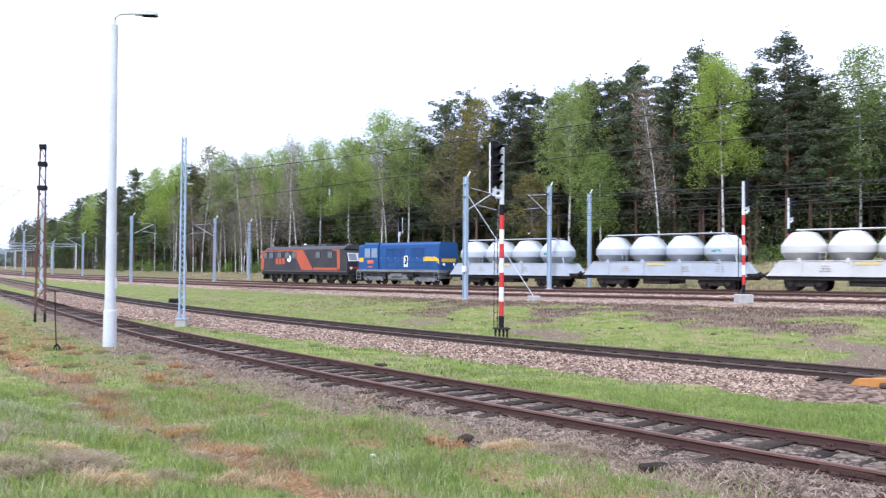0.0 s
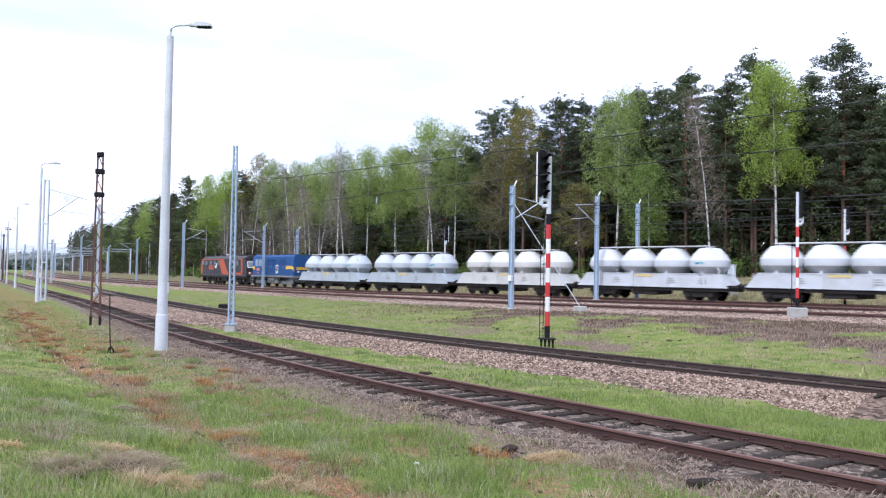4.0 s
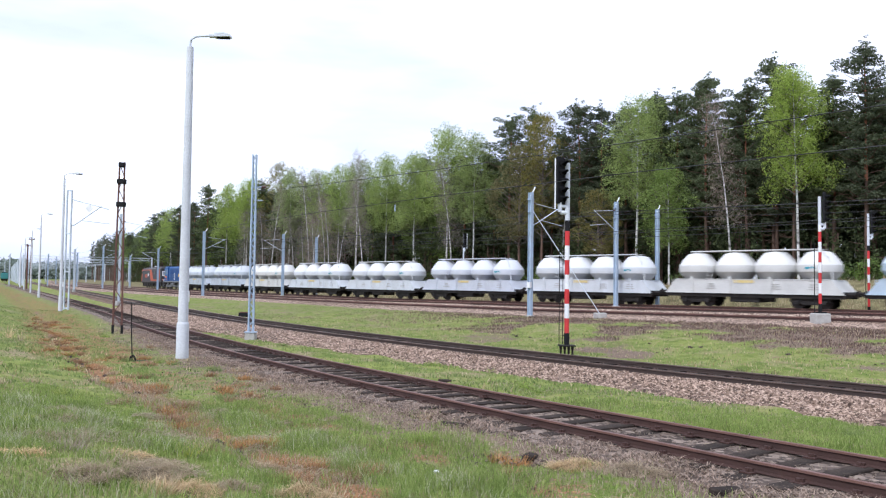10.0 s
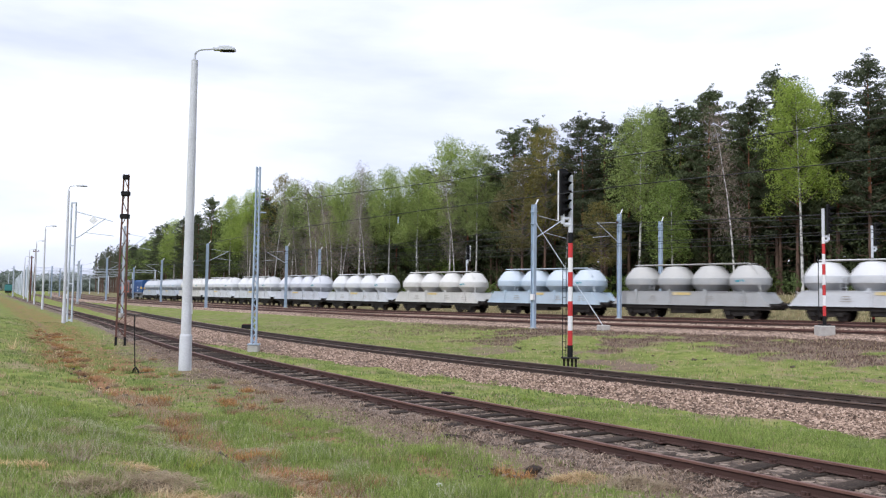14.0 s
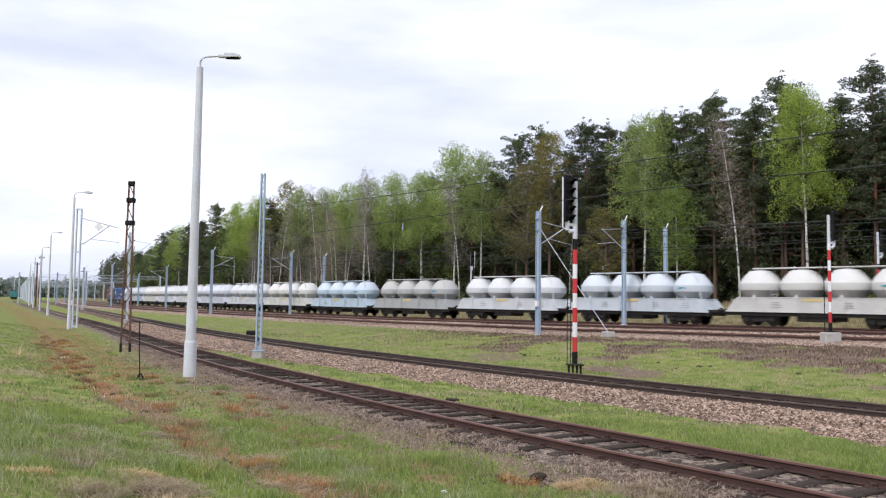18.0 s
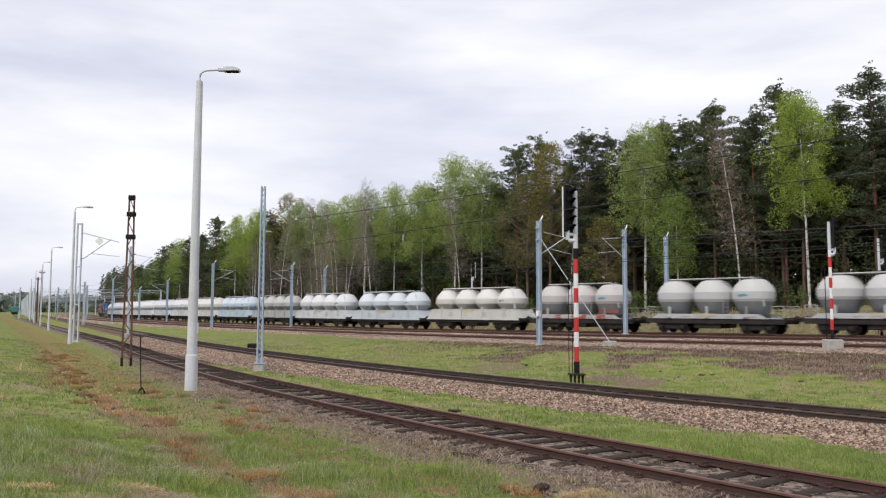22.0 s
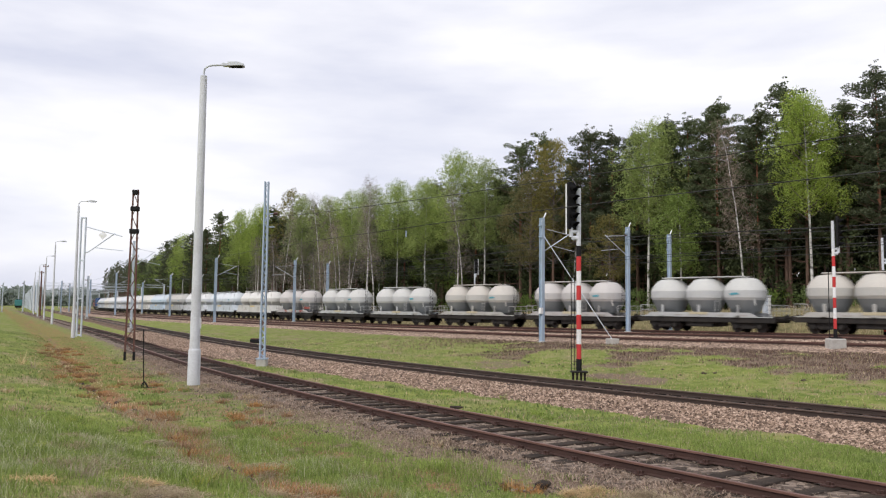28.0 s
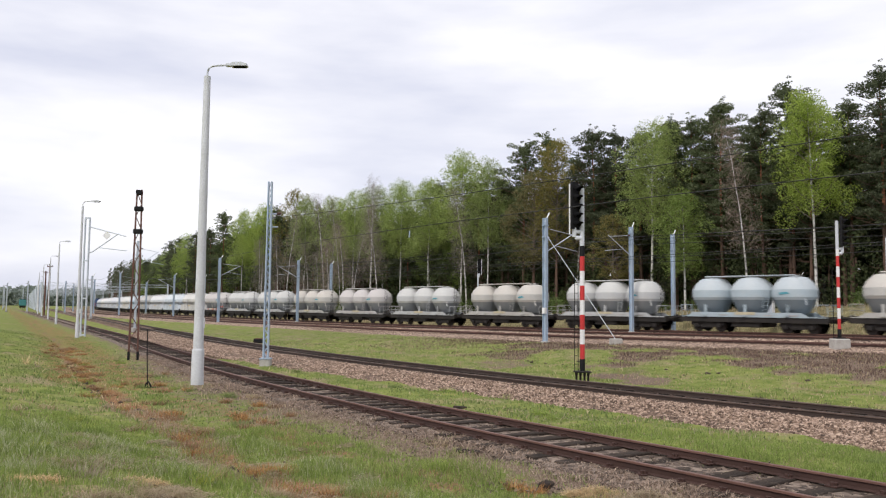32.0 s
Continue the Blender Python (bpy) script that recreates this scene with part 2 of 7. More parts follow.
M_YELLOW = mat("yellow_paint", (0.72, 0.45, 0.04), 0.6, 0, (0.5, 0.3, 0.06), 0.4)
M_BARK = mat("brown_pine_bark", (0.14, 0.085, 0.06), 0.95, 0, (0.07, 0.05, 0.04), 0.6, 1.5, 12, 0.6)
M_BARKTOP = mat("orange_pine_bark", (0.30, 0.125, 0.07), 0.95, 0, (0.14, 0.08, 0.05), 0.5, 1.5, 12, 0.5)
M_BIRCH = mat("white_birch_bark", (0.62, 0.60, 0.56), 0.85, 0, (0.06, 0.055, 0.05), 0.9, 2.2, 10, 0.2, 0.2)
M_TWIG = mat("grey_twigs", (0.20, 0.16, 0.14), 0.95, 0, (0.13, 0.10, 0.09), 0.5)
L_PINE = leaf_mat("dark_pine_needles", (0.055, 0.076, 0.038), (0.18, 0.205, 0.11), 0.3)
L_BIRCH = leaf_mat("fresh_birch_leaves", (0.15, 0.225, 0.048), (0.34, 0.425, 0.12), 0.46)
L_BRIGHT = leaf_mat("bright_birch_leaves", (0.24, 0.325, 0.07), (0.42, 0.495, 0.14), 0.5, 0.95, 1.12)
L_OAK = leaf_mat("bronze_oak_leaves", (0.20, 0.175, 0.05), (0.36, 0.315, 0.10), 0.42, 0.75, 1.0)
L_BUSH = leaf_mat("scrub_leaves", (0.10, 0.17, 0.035), (0.20, 0.26, 0.07), 0.35)
# Undergrowth greens have the shade beneath the crowns put into them.
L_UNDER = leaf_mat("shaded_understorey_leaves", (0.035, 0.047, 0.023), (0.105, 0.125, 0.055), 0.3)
# Near-black greens: the gloom inside the wood is put into the leaf colour.
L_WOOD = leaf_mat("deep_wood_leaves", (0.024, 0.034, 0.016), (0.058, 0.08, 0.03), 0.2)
# Aerial haze over the far woods is put into this pale leaf colour.
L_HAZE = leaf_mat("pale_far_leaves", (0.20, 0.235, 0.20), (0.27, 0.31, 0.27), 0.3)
L_GRASS = leaf_mat("grass_blades", (0.13, 0.19, 0.042), (0.37, 0.445, 0.13), 0.42)
L_WISP = leaf_mat("pale_grass_wisps", (0.27, 0.29, 0.15), (0.58, 0.57, 0.38), 0.4)
L_HAY = leaf_mat("bleached_hay", (0.36, 0.255, 0.14), (0.72, 0.57, 0.35), 0.45)
L_DEAD = leaf_mat("dead_brown_stems", (0.075, 0.052, 0.043), (0.20, 0.145, 0.115), 0.15)
L_MAT = leaf_mat("matted_dead_stems", (0.15, 0.10, 0.07), (0.56, 0.41, 0.30), 0.15)
L_TWIG = leaf_mat("bare_grey_twigs", (0.20, 0.16, 0.13), (0.36, 0.30, 0.25), 0.1)
L_DRY = leaf_mat("dry_grass_stalks", (0.28, 0.20, 0.11), (0.60, 0.50, 0.34), 0.42)

# ---- mesh helpers ----


def part(name, bm, material, parent=None, label="", smooth=False):
    """Links a bmesh as one mesh object under a thing or a part."""
    me = bpy.data.meshes.new(name)
    bm.to_mesh(me)
    bm.free()
    for m in material if isinstance(material, (list, tuple)) else [material]:
        me.materials.append(m)
    if smooth:
        me.polygons.foreach_set("use_smooth", [True] * len(me.polygons))
    ob = new(name, me)
    ob.parent = parent
    return tagged(ob, label)


def share(ob, parent=None, m=None):
    """Another object on the same mesh."""
    o = new(ob.name.split(".")[0], ob.data)
    o.parent = parent
    if m is not None:
        o.matrix_basis = m
    for key in ("label",):
        if key in ob:
            o[key] = ob[key]
    return o


def box(bm, c, s, rot=None, mi=0, taper=1.0, bevel=0.0):
    vs = []
    for z in (-0.5, 0.5):
        k = taper if z > 0 else 1.0
        for x, y in ((-0.5, -0.5), (0.5, -0.5), (0.5, 0.5), (-0.5, 0.5)):
            v = Vector((x * s[0] * k, y * s[1] * k, z * s[2]))
            if rot is not None:
                v = rot @ v
            vs.append(bm.verts.new(v + Vector(c)))
    fs = []
    for q in ((3, 2, 1, 0), (4, 5, 6, 7), (0, 1, 5, 4), (1, 2, 6, 5), (2, 3, 7, 6), (3, 0, 4, 7)):
        f = bm.faces.new([vs[i] for i in q])
        f.material_index = mi
        fs.append(f)
    if bevel:
        edges = list({e for f in fs for e in f.edges})
        bmesh.ops.bevel(bm, geom=edges, offset=bevel, segments=1, affect="EDGES")
    return fs


def tube(bm, p, q, r, r2=None, seg=8, mi=0, caps=True):
    p, q = Vector(p), Vector(q)
    r2 = r if r2 is None else r2
    d = (q - p).normalized()
    a = d.orthogonal().normalized()
    b = d.cross(a)
    rings = []
    for c, rr in ((p, r), (q, r2)):
        rings.append([bm.verts.new(c + (a * math.cos(2 * math.pi * i / seg) + b * math.sin(2 * math.pi * i / seg)) * rr) for i in range(seg)])
    for i in range(seg):
        f = bm.faces.new((rings[0][i], rings[0][(i + 1) % seg], rings[1][(i + 1) % seg], rings[1][i]))
        f.material_index = mi
        f.smooth = seg > 5
    if caps:
        for ring in (rings[0][::-1], rings[1]):
            f = bm.faces.new(ring)
            f.material_index = mi
            for e in f.edges:
                e.smooth = False


def pipe(bm, pts, r, seg=6, mi=0):
    """A round bar swept through points."""
    pts = [Vector(p) for p in pts]
    rings = []
    for i, p in enumerate(pts):
        d = (pts[min(i + 1, len(pts) - 1)] - pts[max(i - 1, 0)]).normalized()
        a = d.cross(Vector((0.13, 0.31, 0.94)) if abs(d.z) < 0.9 else Vector((1, 0.2, 0))).normalized()
        b = d.cross(a)
        rings.append([bm.verts.new(p + (a * math.cos(2 * math.pi * k / seg) + b * math.sin(2 * math.pi * k / seg)) * r) for k in range(seg)])
    for u, w in zip(rings, rings[1:]):
        for k in range(seg):
            f = bm.faces.new((u[k], u[(k + 1) % seg], w[(k + 1) % seg], w[k]))
            f.material_index = mi
            f.smooth = True
    for ring in (rings[0][::-1], rings[-1]):
        f = bm.faces.new(ring)
        f.material_index = mi
        for e in f.edges:
            e.smooth = False


def lathe(bm, prof, seg=24, c=(0, 0, 0), mis=None, caps=True):
    rings = []
    for r, z in prof:
        rings.append([bm.verts.new((c[0] + r * math.cos(2 * math.pi * i / seg), c[1] + r * math.sin(2 * math.pi * i / seg), c[2] + z)) for i in range(seg)])
    for j in range(len(prof) - 1):
        for i in range(seg):
            f = bm.faces.new((rings[j][i], rings[j][(i + 1) % seg], rings[j + 1][(i + 1) % seg], rings[j + 1][i]))
            f.material_index = mis[j] if mis else 0
            f.smooth = True
    if caps:
        for ring, k in ((rings[0][::-1], 0), (rings[-1], -1)):
            f = bm.faces.new(ring)
            f.material_index = mis[k] if mis else 0
            for e in f.edges:
                e.smooth = False


def prism(bm, poly, y0, y1, mi=0, axis="y"):
    """A polygon in x and z, run from y0 to y1 (or in y and z, run along x)."""
    def at(p, h):
        return (p[0], h, p[1]) if axis == "y" else (h, p[0], p[1])
    a = [bm.verts.new(at(p, y0)) for p in poly]
    b = [bm.verts.new(at(p, y1)) for p in poly]
    n = len(poly)
    for i in range(n):
        bm.faces.new((a[i], a[(i + 1) % n], b[(i + 1) % n], b[i])).material_index = mi
    bm.faces.new(a[::-1]).material_index = mi
    bm.faces.new(b).material_index = mi
    bmesh.ops.recalc_face_normals(bm, faces=bm.faces)


def soup(name, verts, faces, material, parent=None, label=""):
    me = bpy.data.meshes.new(name)
    me.from_pydata(verts, [], faces)
    for m in material if isinstance(material, (list, tuple)) else [material]:
        me.materials.append(m)
    ob = new(name, me)
    ob.parent = parent
    return tagged(ob, label)


# ---- the lie of the tracks ----


class Line:
    """A track's middle line, from a point with a heading (clockwise from +y) and a gentle curve."""

    def __init__(self, x0, y0, v0, k, k2=0.0, lo=-22.0, hi=60.0, zf=None, bends=()):
        self.s = np.arange(-70.0, 900.0, 0.5)
        c = np.clip(self.s, lo, hi)
        self.v = v0 + k * c + k2 * c * c
        if bends:
            self.v = np.where(self.s < bends[0][0], self.v, ease(self.s, bends))
        x, y = np.cumsum(np.sin(self.v) * 0.5), np.cumsum(np.cos(self.v) * 0.5)
        i = int(np.argmin(abs(self.s)))
        self.x, self.y = x - x[i] + x0, y - y[i] + y0
        self.z = zf(self.s)

    def at(self, s, off=0.0, up=0.0):
        v = np.interp(s, self.s, self.v)
        x, y = np.interp(s, self.s, self.x), np.interp(s, self.s, self.y)
        return Vector((x + off * math.cos(v), y - off * math.sin(v), np.interp(s, self.s, self.z) + up))

    def turn(self, s):
        v = float(np.interp(s, self.s, self.v))
        return math.degrees(math.atan2(math.cos(v), math.sin(v)))

    def put(self, s, off=0.0, up=0.0, extra=0.0):
        p = self.at(s, off, up)
        return pose(p.x, p.y, p.z, 0, 0, self.turn(s) + extra)


def ease(s, pts):
    return np.interp(s, [p[0] for p in pts], [p[1] for p in pts])


SIDING = Line(0, 17.5227, -0.566825, 0.00567812, -7.95388e-05, zf=lambda s: 0.0065 - 0.0119 * np.clip(s, -15, 40))
LOOP = Line(0, 30.614, -0.640459, 0.00578036, -5.42489e-05, zf=lambda s: 0 * s)
C_ARGS = (21.865, 59.3335, -0.742635, 0.00114793)
Z_C = [(-60, 0.95), (-10, 0.84), (0, 0.76), (40, 0.42), (100, 0.42), (200, 0.3), (400, 0.25)]
C_BENDS = [(30, -0.708205), (50, -0.66095), (90, -0.59678), (140, -0.53926), (200, -0.48933), (280, -0.44983)]
TRAIN_LINE = Line(*C_ARGS, lo=-60.0, hi=260.0, zf=lambda s: ease(s, Z_C), bends=C_BENDS)
OFF_B, OFF_A = -5.5, -10.0
Z_B = [(-20, 0.88), (-10, 0.8), (10, 0.58), (20, 0.55), (34, 0.42), (55, 0.35), (200, 0.3)]
Z_A = [(-20, 0.68), (-10, 0.58), (6, 0.41), (15, 0.37), (28, 0.31), (60, 0.31), (200, 0.28)]


def shifted(line, off, pts):
    q = Line(*C_ARGS, lo=-60.0, hi=260.0, zf=lambda s: ease(s, pts), bends=C_BENDS)
    q.x, q.y = line.x + off * np.cos(line.v), line.y - off * np.sin(line.v)
    return q


MAIN_B = shifted(TRAIN_LINE, OFF_B, Z_B)
MAIN_A = shifted(TRAIN_LINE, OFF_A, Z_A)
LINES = (SIDING, LOOP, MAIN_A, MAIN_B, TRAIN_LINE)


def nearest(line, xs, ys):
    """Distance to a line, the side (negative: the camera's side) and the height of its rails."""
    k = np.flatnonzero(np.hypot(line.x, line.y) < 2 * np.hypot(xs, ys).max() + 75)[::4]
    lx, ly, lz, lv = line.x[k], line.y[k], line.z[k], line.v[k]
    d = np.empty(len(xs))
    side = np.empty(len(xs))
    zz = np.empty(len(xs))
    for a in range(0, len(xs), 4000):
        b = slice(a, a + 4000)
        q = (xs[b, None] - lx) ** 2 + (ys[b, None] - ly) ** 2
        i = q.argmin(1)
        d[b] = np.sqrt(q[np.arange(len(i)), i])
        off = (xs[b] - lx[i]) * np.cos(lv[i]) - (ys[b] - ly[i]) * np.sin(lv[i])
        side[b] = off
        zz[b] = lz[i]
    return d, side, zz


def vnoise(x, y, scale, seed=0.0):
    return np.array([noise.noise((a * scale, b * scale, seed)) for a, b in zip(x, y)])


def ground_height(x, y, rough=True):
    x, y = np.asarray(x, float), np.asarray(y, float)
    num, den = np.zeros(len(x)), np.zeros(len(x))
    info = []
    for i, line in enumerate(LINES):
        d, side, zz = nearest(line, x, y)
        info.append((d, side))
        drop = 0.17 if i == 0 else 0.40
        w = 1.0 / (d * d + 1.0) ** 1.5
        num += w * (zz - drop)
        den += w
    z = num / den
    far = np.clip((np.hypot(x, y) - 300) / 600, 0, 1)
    z = z * (1 - far) + far * 0.1
    side1 = info[0][1]
    bank = np.clip((-side1 - 3.0) / 9.0, 0, 1)
    bank = bank * bank * (3 - 2 * bank)
    z = z + bank * 0.75 * (1 - far)
    dip = np.exp(-((side1 + 5.6) / 1.3) ** 2)
    z = z - dip * 0.10
    z = z - 0.075 * np.clip((1.9 - abs(side1)) / 0.3, 0, 1)
    side5 = info[4][1]
    rear = np.clip((side5 - 3.2) / 8.0, 0, 1)
    along = (y - 59.3) * 0.74 - (x - 21.9) * 0.67
    z = z + rear * rear * (3 - 2 * rear) * np.interp(along, (-25, 5, 40, 90), (3.2, 2.2, 1.6, 1.1)) * (1 - far)
    if rough:
        near = np.hypot(x, y) < 70
        track_clear = np.clip((np.minimum.reduce([i[0] for i in info]) - 1.2) / 1.5, 0.15, 1)
        add = np.zeros(len(x))
        if near.any():
            rise = 1.0 + 0.8 * np.clip((-side1[near] - 6.0) / 1.5, 0, 1)
            add[near] = 0.07 * rise * vnoise(x[near], y[near], 0.55, 1.0) + 0.045 * rise * vnoise(x[near], y[near], 1.9, 4.0)
            rut = side1[near] + 5.65 + 0.22 * vnoise(x[near], y[near], 0.45, 9.0)
            add[near] += (0.06 * np.exp(-((rut + 0.38) / 0.25) ** 2) - 0.12 * np.exp(-(rut / 0.2) ** 2)) * (0.55 + 0.7 * vnoise(x[near], y[near], 0.8, 17.0))
        z = z + add * track_clear
    return z, info


def ground_at(x, y):
    return float(ground_height([x], [y])[0][0])


# ---- ground: one sheet to the horizon ----
def build_ground():
    ang = np.concatenate([np.radians(np.linspace(-42, 42, 300)), np.radians(np.linspace(45, 315, 55))])
    rad = np.concatenate([[0.0, 1.5], np.geomspace(3.0, 30, 230), np.geomspace(30.6, 120, 80), np.geomspace(127, 4500, 45)])
    A, Rr = np.meshgrid(ang, rad)
    x, y = (Rr * np.sin(A)).ravel(), (Rr * np.cos(A)).ravel()
    z, info = ground_height(x, y)
    na, nr = len(ang), len(rad)
    verts = np.stack([x, y, z], 1).tolist()
    faces = []
    for j in range(nr - 1):
        for i in range(na):
            i2 = (i + 1) % na
            faces.append((j * na + i, (j + 1) * na + i, (j + 1) * na + i2, j * na + i2))
    ob = soup("ground", verts, faces, M_GROUND)
    me = ob.data
    me.polygons.foreach_set("use_smooth", [True] * len(me.polygons))
    s1, s2, sa, sb, sc = [i[1] for i in info]
    rng = np.hypot(x, y)
    wob = np.zeros(len(x))
    k = rng < 140
    wob[k] = vnoise(x[k], y[k], 0.22, 7.0) + 0.5 * vnoise(x[k], y[k], 0.7, 2.0)
    right = np.clip((np.degrees(np.arctan2(x, y)) + 4.0) / 14.0, 0.35, 0.95) * (rng < 90)
    earth = np.clip(1.3 - abs(s1 + 0.95 + wob * 0.6) / 2.0, 0, 1)
    earth = np.maximum(earth, np.clip(1.2 - abs(s1 + 2.6 + wob) / 1.9, 0, 0.5))
    bare = np.clip(1.4 + wob * 3.2 + (sc + 19) / 6, 0, 1) * (sc < -13) * (s2 > 3.2)
    earth = np.maximum(earth, bare * right * 0.98)
    earth = earth * np.where((rng > 40) & (s1 > -30) & (s1 < 6), 0.62, 1.0)
    strip = (s2 > 2.6) & (sc < -13) & (rng < 110)
    earth = np.where(strip, np.maximum(earth, 0.2 + 0.12 * wob), earth)
    groove = np.zeros(len(x))
    groove[k] = np.exp(-((s1[k] + 5.62 + 0.22 * vnoise(x[k], y[k], 0.45, 9.0)) / 0.24) ** 2) * np.clip(0.75 + 1.1 * vnoise(x[k], y[k], 0.6, 19.0), 0, 1)
    earth = np.maximum(earth, groove)
    rust = np.clip(1.0 - abs(s1 + 5.5 + wob * 0.8) / np.where(rng > 26, 2.0, 1.0), 0, np.where(rng > 26, 0.5, 0.85)) + np.clip(1.0 - abs(s1 + 3.6 + wob) / 0.7, 0, 0.42)
    wood = np.clip((sc - 10.0) / 5.0, 0, 1)
    mid = np.clip((sc - 1.6) / 1.0, 0, 1) * 0.92
    wood = np.maximum(wood, mid)
    col = me.color_attributes.new("zone", "FLOAT_COLOR", "POINT")
    data = np.stack([earth, np.clip(rust, 0, 1), wood, np.ones(len(x))], 1).astype(np.float32)
    col.data.foreach_set("color", data.ravel())
    tagged(ob, "rough spring turf with dry grass and bare earth beside railway tracks", "ground", kind="structure")
    return ob


build_ground()

# ---- tracks: rails, sleepers and ballast ----
RAIL_PROF = [(-0.06, -0.14), (0.06, -0.14), (0.06, -0.13), (0.010, -0.115), (0.010, -0.042), (0.034, -0.032), (0.034, -0.004), (0.026, 0.0), (-0.026, 0.0), (-0.034, -0.004), (-0.034, -0.032), (-0.010, -0.042), (-0.010, -0.115), (-0.06, -0.13)]


def rail_mesh(line, off, s0, s1, parent, steel):
    ss = list(np.arange(s0, min(s1, 60), 1.0)) + list(np.arange(60, s1, 6.0) if s1 > 60 else []) + [s1]
    verts, faces, mis = [], [], []
    n = len(RAIL_PROF)
    for s in ss:
        v = float(np.interp(s, line.s, line.v))
        c = line.at(s, off)
        for a, b in RAIL_PROF:
            verts.append((c.x + a * math.cos(v), c.y - a * math.sin(v), c.z + b))
    for j in range(len(ss) - 1):
        for i in range(n):
            k = (i + 1) % n
            faces.append((j * n + i, (j + 1) * n + i, (j + 1) * n + k, j * n + k))
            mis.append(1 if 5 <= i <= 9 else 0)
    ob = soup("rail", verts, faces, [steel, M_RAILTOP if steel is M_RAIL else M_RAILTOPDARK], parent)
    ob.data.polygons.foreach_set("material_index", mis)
    ob.data.update()
    return ob


def sleeper_mesh():
    bm = bmesh.new()
    box(bm, (0, 0, 0), (0.25, 2.5, 0.15), bevel=0.015)
    return bm


def track(name, line, s0, s1, sleeper_to, label, gap=0.62, seed=3, steel=None):
    root = new(name)
    tagged(root, label, "railway track", kind="structure")
    for off in (-0.7535, 0.7535):
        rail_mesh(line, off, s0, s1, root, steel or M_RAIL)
    rnd = random.Random(seed)
    first, s = None, s0 + 0.3
    while s < sleeper_to:
        m = line.put(s, rnd.uniform(-0.06, 0.06), -0.208 + rnd.choice((0.0, 0.0, 0.004, -0.012, -0.03)) + rnd.uniform(-0.006, 0.004), rnd.uniform(-2.5, 2.5))
        if first is None:
            first = part("sleeper", sleeper_mesh(), M_SLEEPER, root)
            first.matrix_basis = m
        else:
            share(first, root, m)
        s += gap
    return root


track("siding_track", SIDING, -24, 330, 95, "old siding with rust-brown rails on dark timber sleepers", 0.66)
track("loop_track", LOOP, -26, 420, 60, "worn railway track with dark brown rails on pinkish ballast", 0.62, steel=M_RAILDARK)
track("main_track", MAIN_A, -45, 560, 20, "main line track with brown rails on broken stone", 0.62)
track("main_track", MAIN_B, -45, 560, 20, "main line track with brown rails on broken stone", 0.62)
track("main_track", TRAIN_LINE, -60, 600, 20, "main line track under the passing freight train", 0.62)


def fishplates(line, first, step, count, steel):
    """Bolted joint bars on both sides of each rail."""
    root = [o for o in bpy.data.objects if o.name == ("siding_track" if line is SIDING else "loop_track")][0]
    base = None
    for k in range(count):
        for off in (-0.7535, 0.7535):
            m = line.put(first + step * k, off, -0.078)
            if base is None:
                bm = bmesh.new()
                for sy in (-1, 1):
                    box(bm, (0, sy * 0.026, 0), (0.6, 0.018, 0.07), bevel=0.006)
                    for x in (-0.22, -0.08, 0.08, 0.22):
                        tube(bm, (x, sy * 0.036, 0), (x, sy * 0.062, 0), 0.018, seg=6)
                base = part("fishplate", bm, steel, root)
                base.matrix_basis = m
            else:
                share(base, root, m)


def tie_plates(line, root_name, s0, s1, gap, steel):
    """A ribbed steel plate with two screw heads under each rail, sleeper by sleeper."""
    root = bpy.data.objects[root_name]
    base, s = None, s0 + 0.3
    while s < s1:
        for off in (-0.7535, 0.7535):
            m = line.put(s, off, -0.13)
            if base is None:
                bm = bmesh.new()
                box(bm, (0, 0, -0.004), (0.17, 0.36, 0.02))
                for sy in (-1, 1):
                    box(bm, (0, sy * 0.085, 0.022), (0.1, 0.045, 0.045))
                    tube(bm, (0, sy * 0.13, 0.0), (0, sy * 0.13, 0.05), 0.024, seg=6)
                base = part("tie_plate", bm, steel, root)
                base.matrix_basis = m
            else:
                share(base, root, m)
        s += gap


tie_plates(SIDING, "siding_track", -24, 34, 0.66, M_RAIL)
fishplates(SIDING, -10.6, 12.5, 4, M_RAIL)
fishplates(LOOP, -9.0, 15.0, 4, M_RAILDARK)


def ballast(name, line, s0, s1, half, foot, top, label, stone=M_BED):
    """A stone bed with broken shoulders down to the turf."""
    ss = list(np.arange(s0, min(60, s1), 0.5)) + list(np.arange(60, s1, 5.0))
    us = [-foot - 0.3, -foot, -foot * 0.6 - half * 0.4, -half, -0.9, 0, 0.9, half, foot * 0.6 + half * 0.4, foot, foot + 0.3]
    hs = [-0.62, -0.45, -0.30, top, top - 0.01, top - 0.015, top - 0.01, top, -0.30, -0.45, -0.62]
    verts, faces = [], []
    for s in ss:
        slim = float(np.interp(s, (18, 38), (1, 0.56)))
        for u, h in zip(us, hs):
            u = u if abs(u) < 1.0 else u * max(slim, 1.5 / abs(u))
            e = noise.noise((s * 0.9, u, 3.0)) * 0.16 * (abs(u) > half * 0.95)
            p = line.at(s, u + e, h + noise.noise((s * 1.7, u * 2, 8.0)) * 0.025)
            verts.append((p.x, p.y, p.z))
    n = len(us)
    for j in range(len(ss) - 1):
        for i in range(n - 1):
            faces.append((j * n + i, (j + 1) * n + i, (j + 1) * n + i + 1, j * n + i + 1))
    ob = soup(name, verts, faces, stone)
    return tagged(ob, label, "ballast", kind="structure")


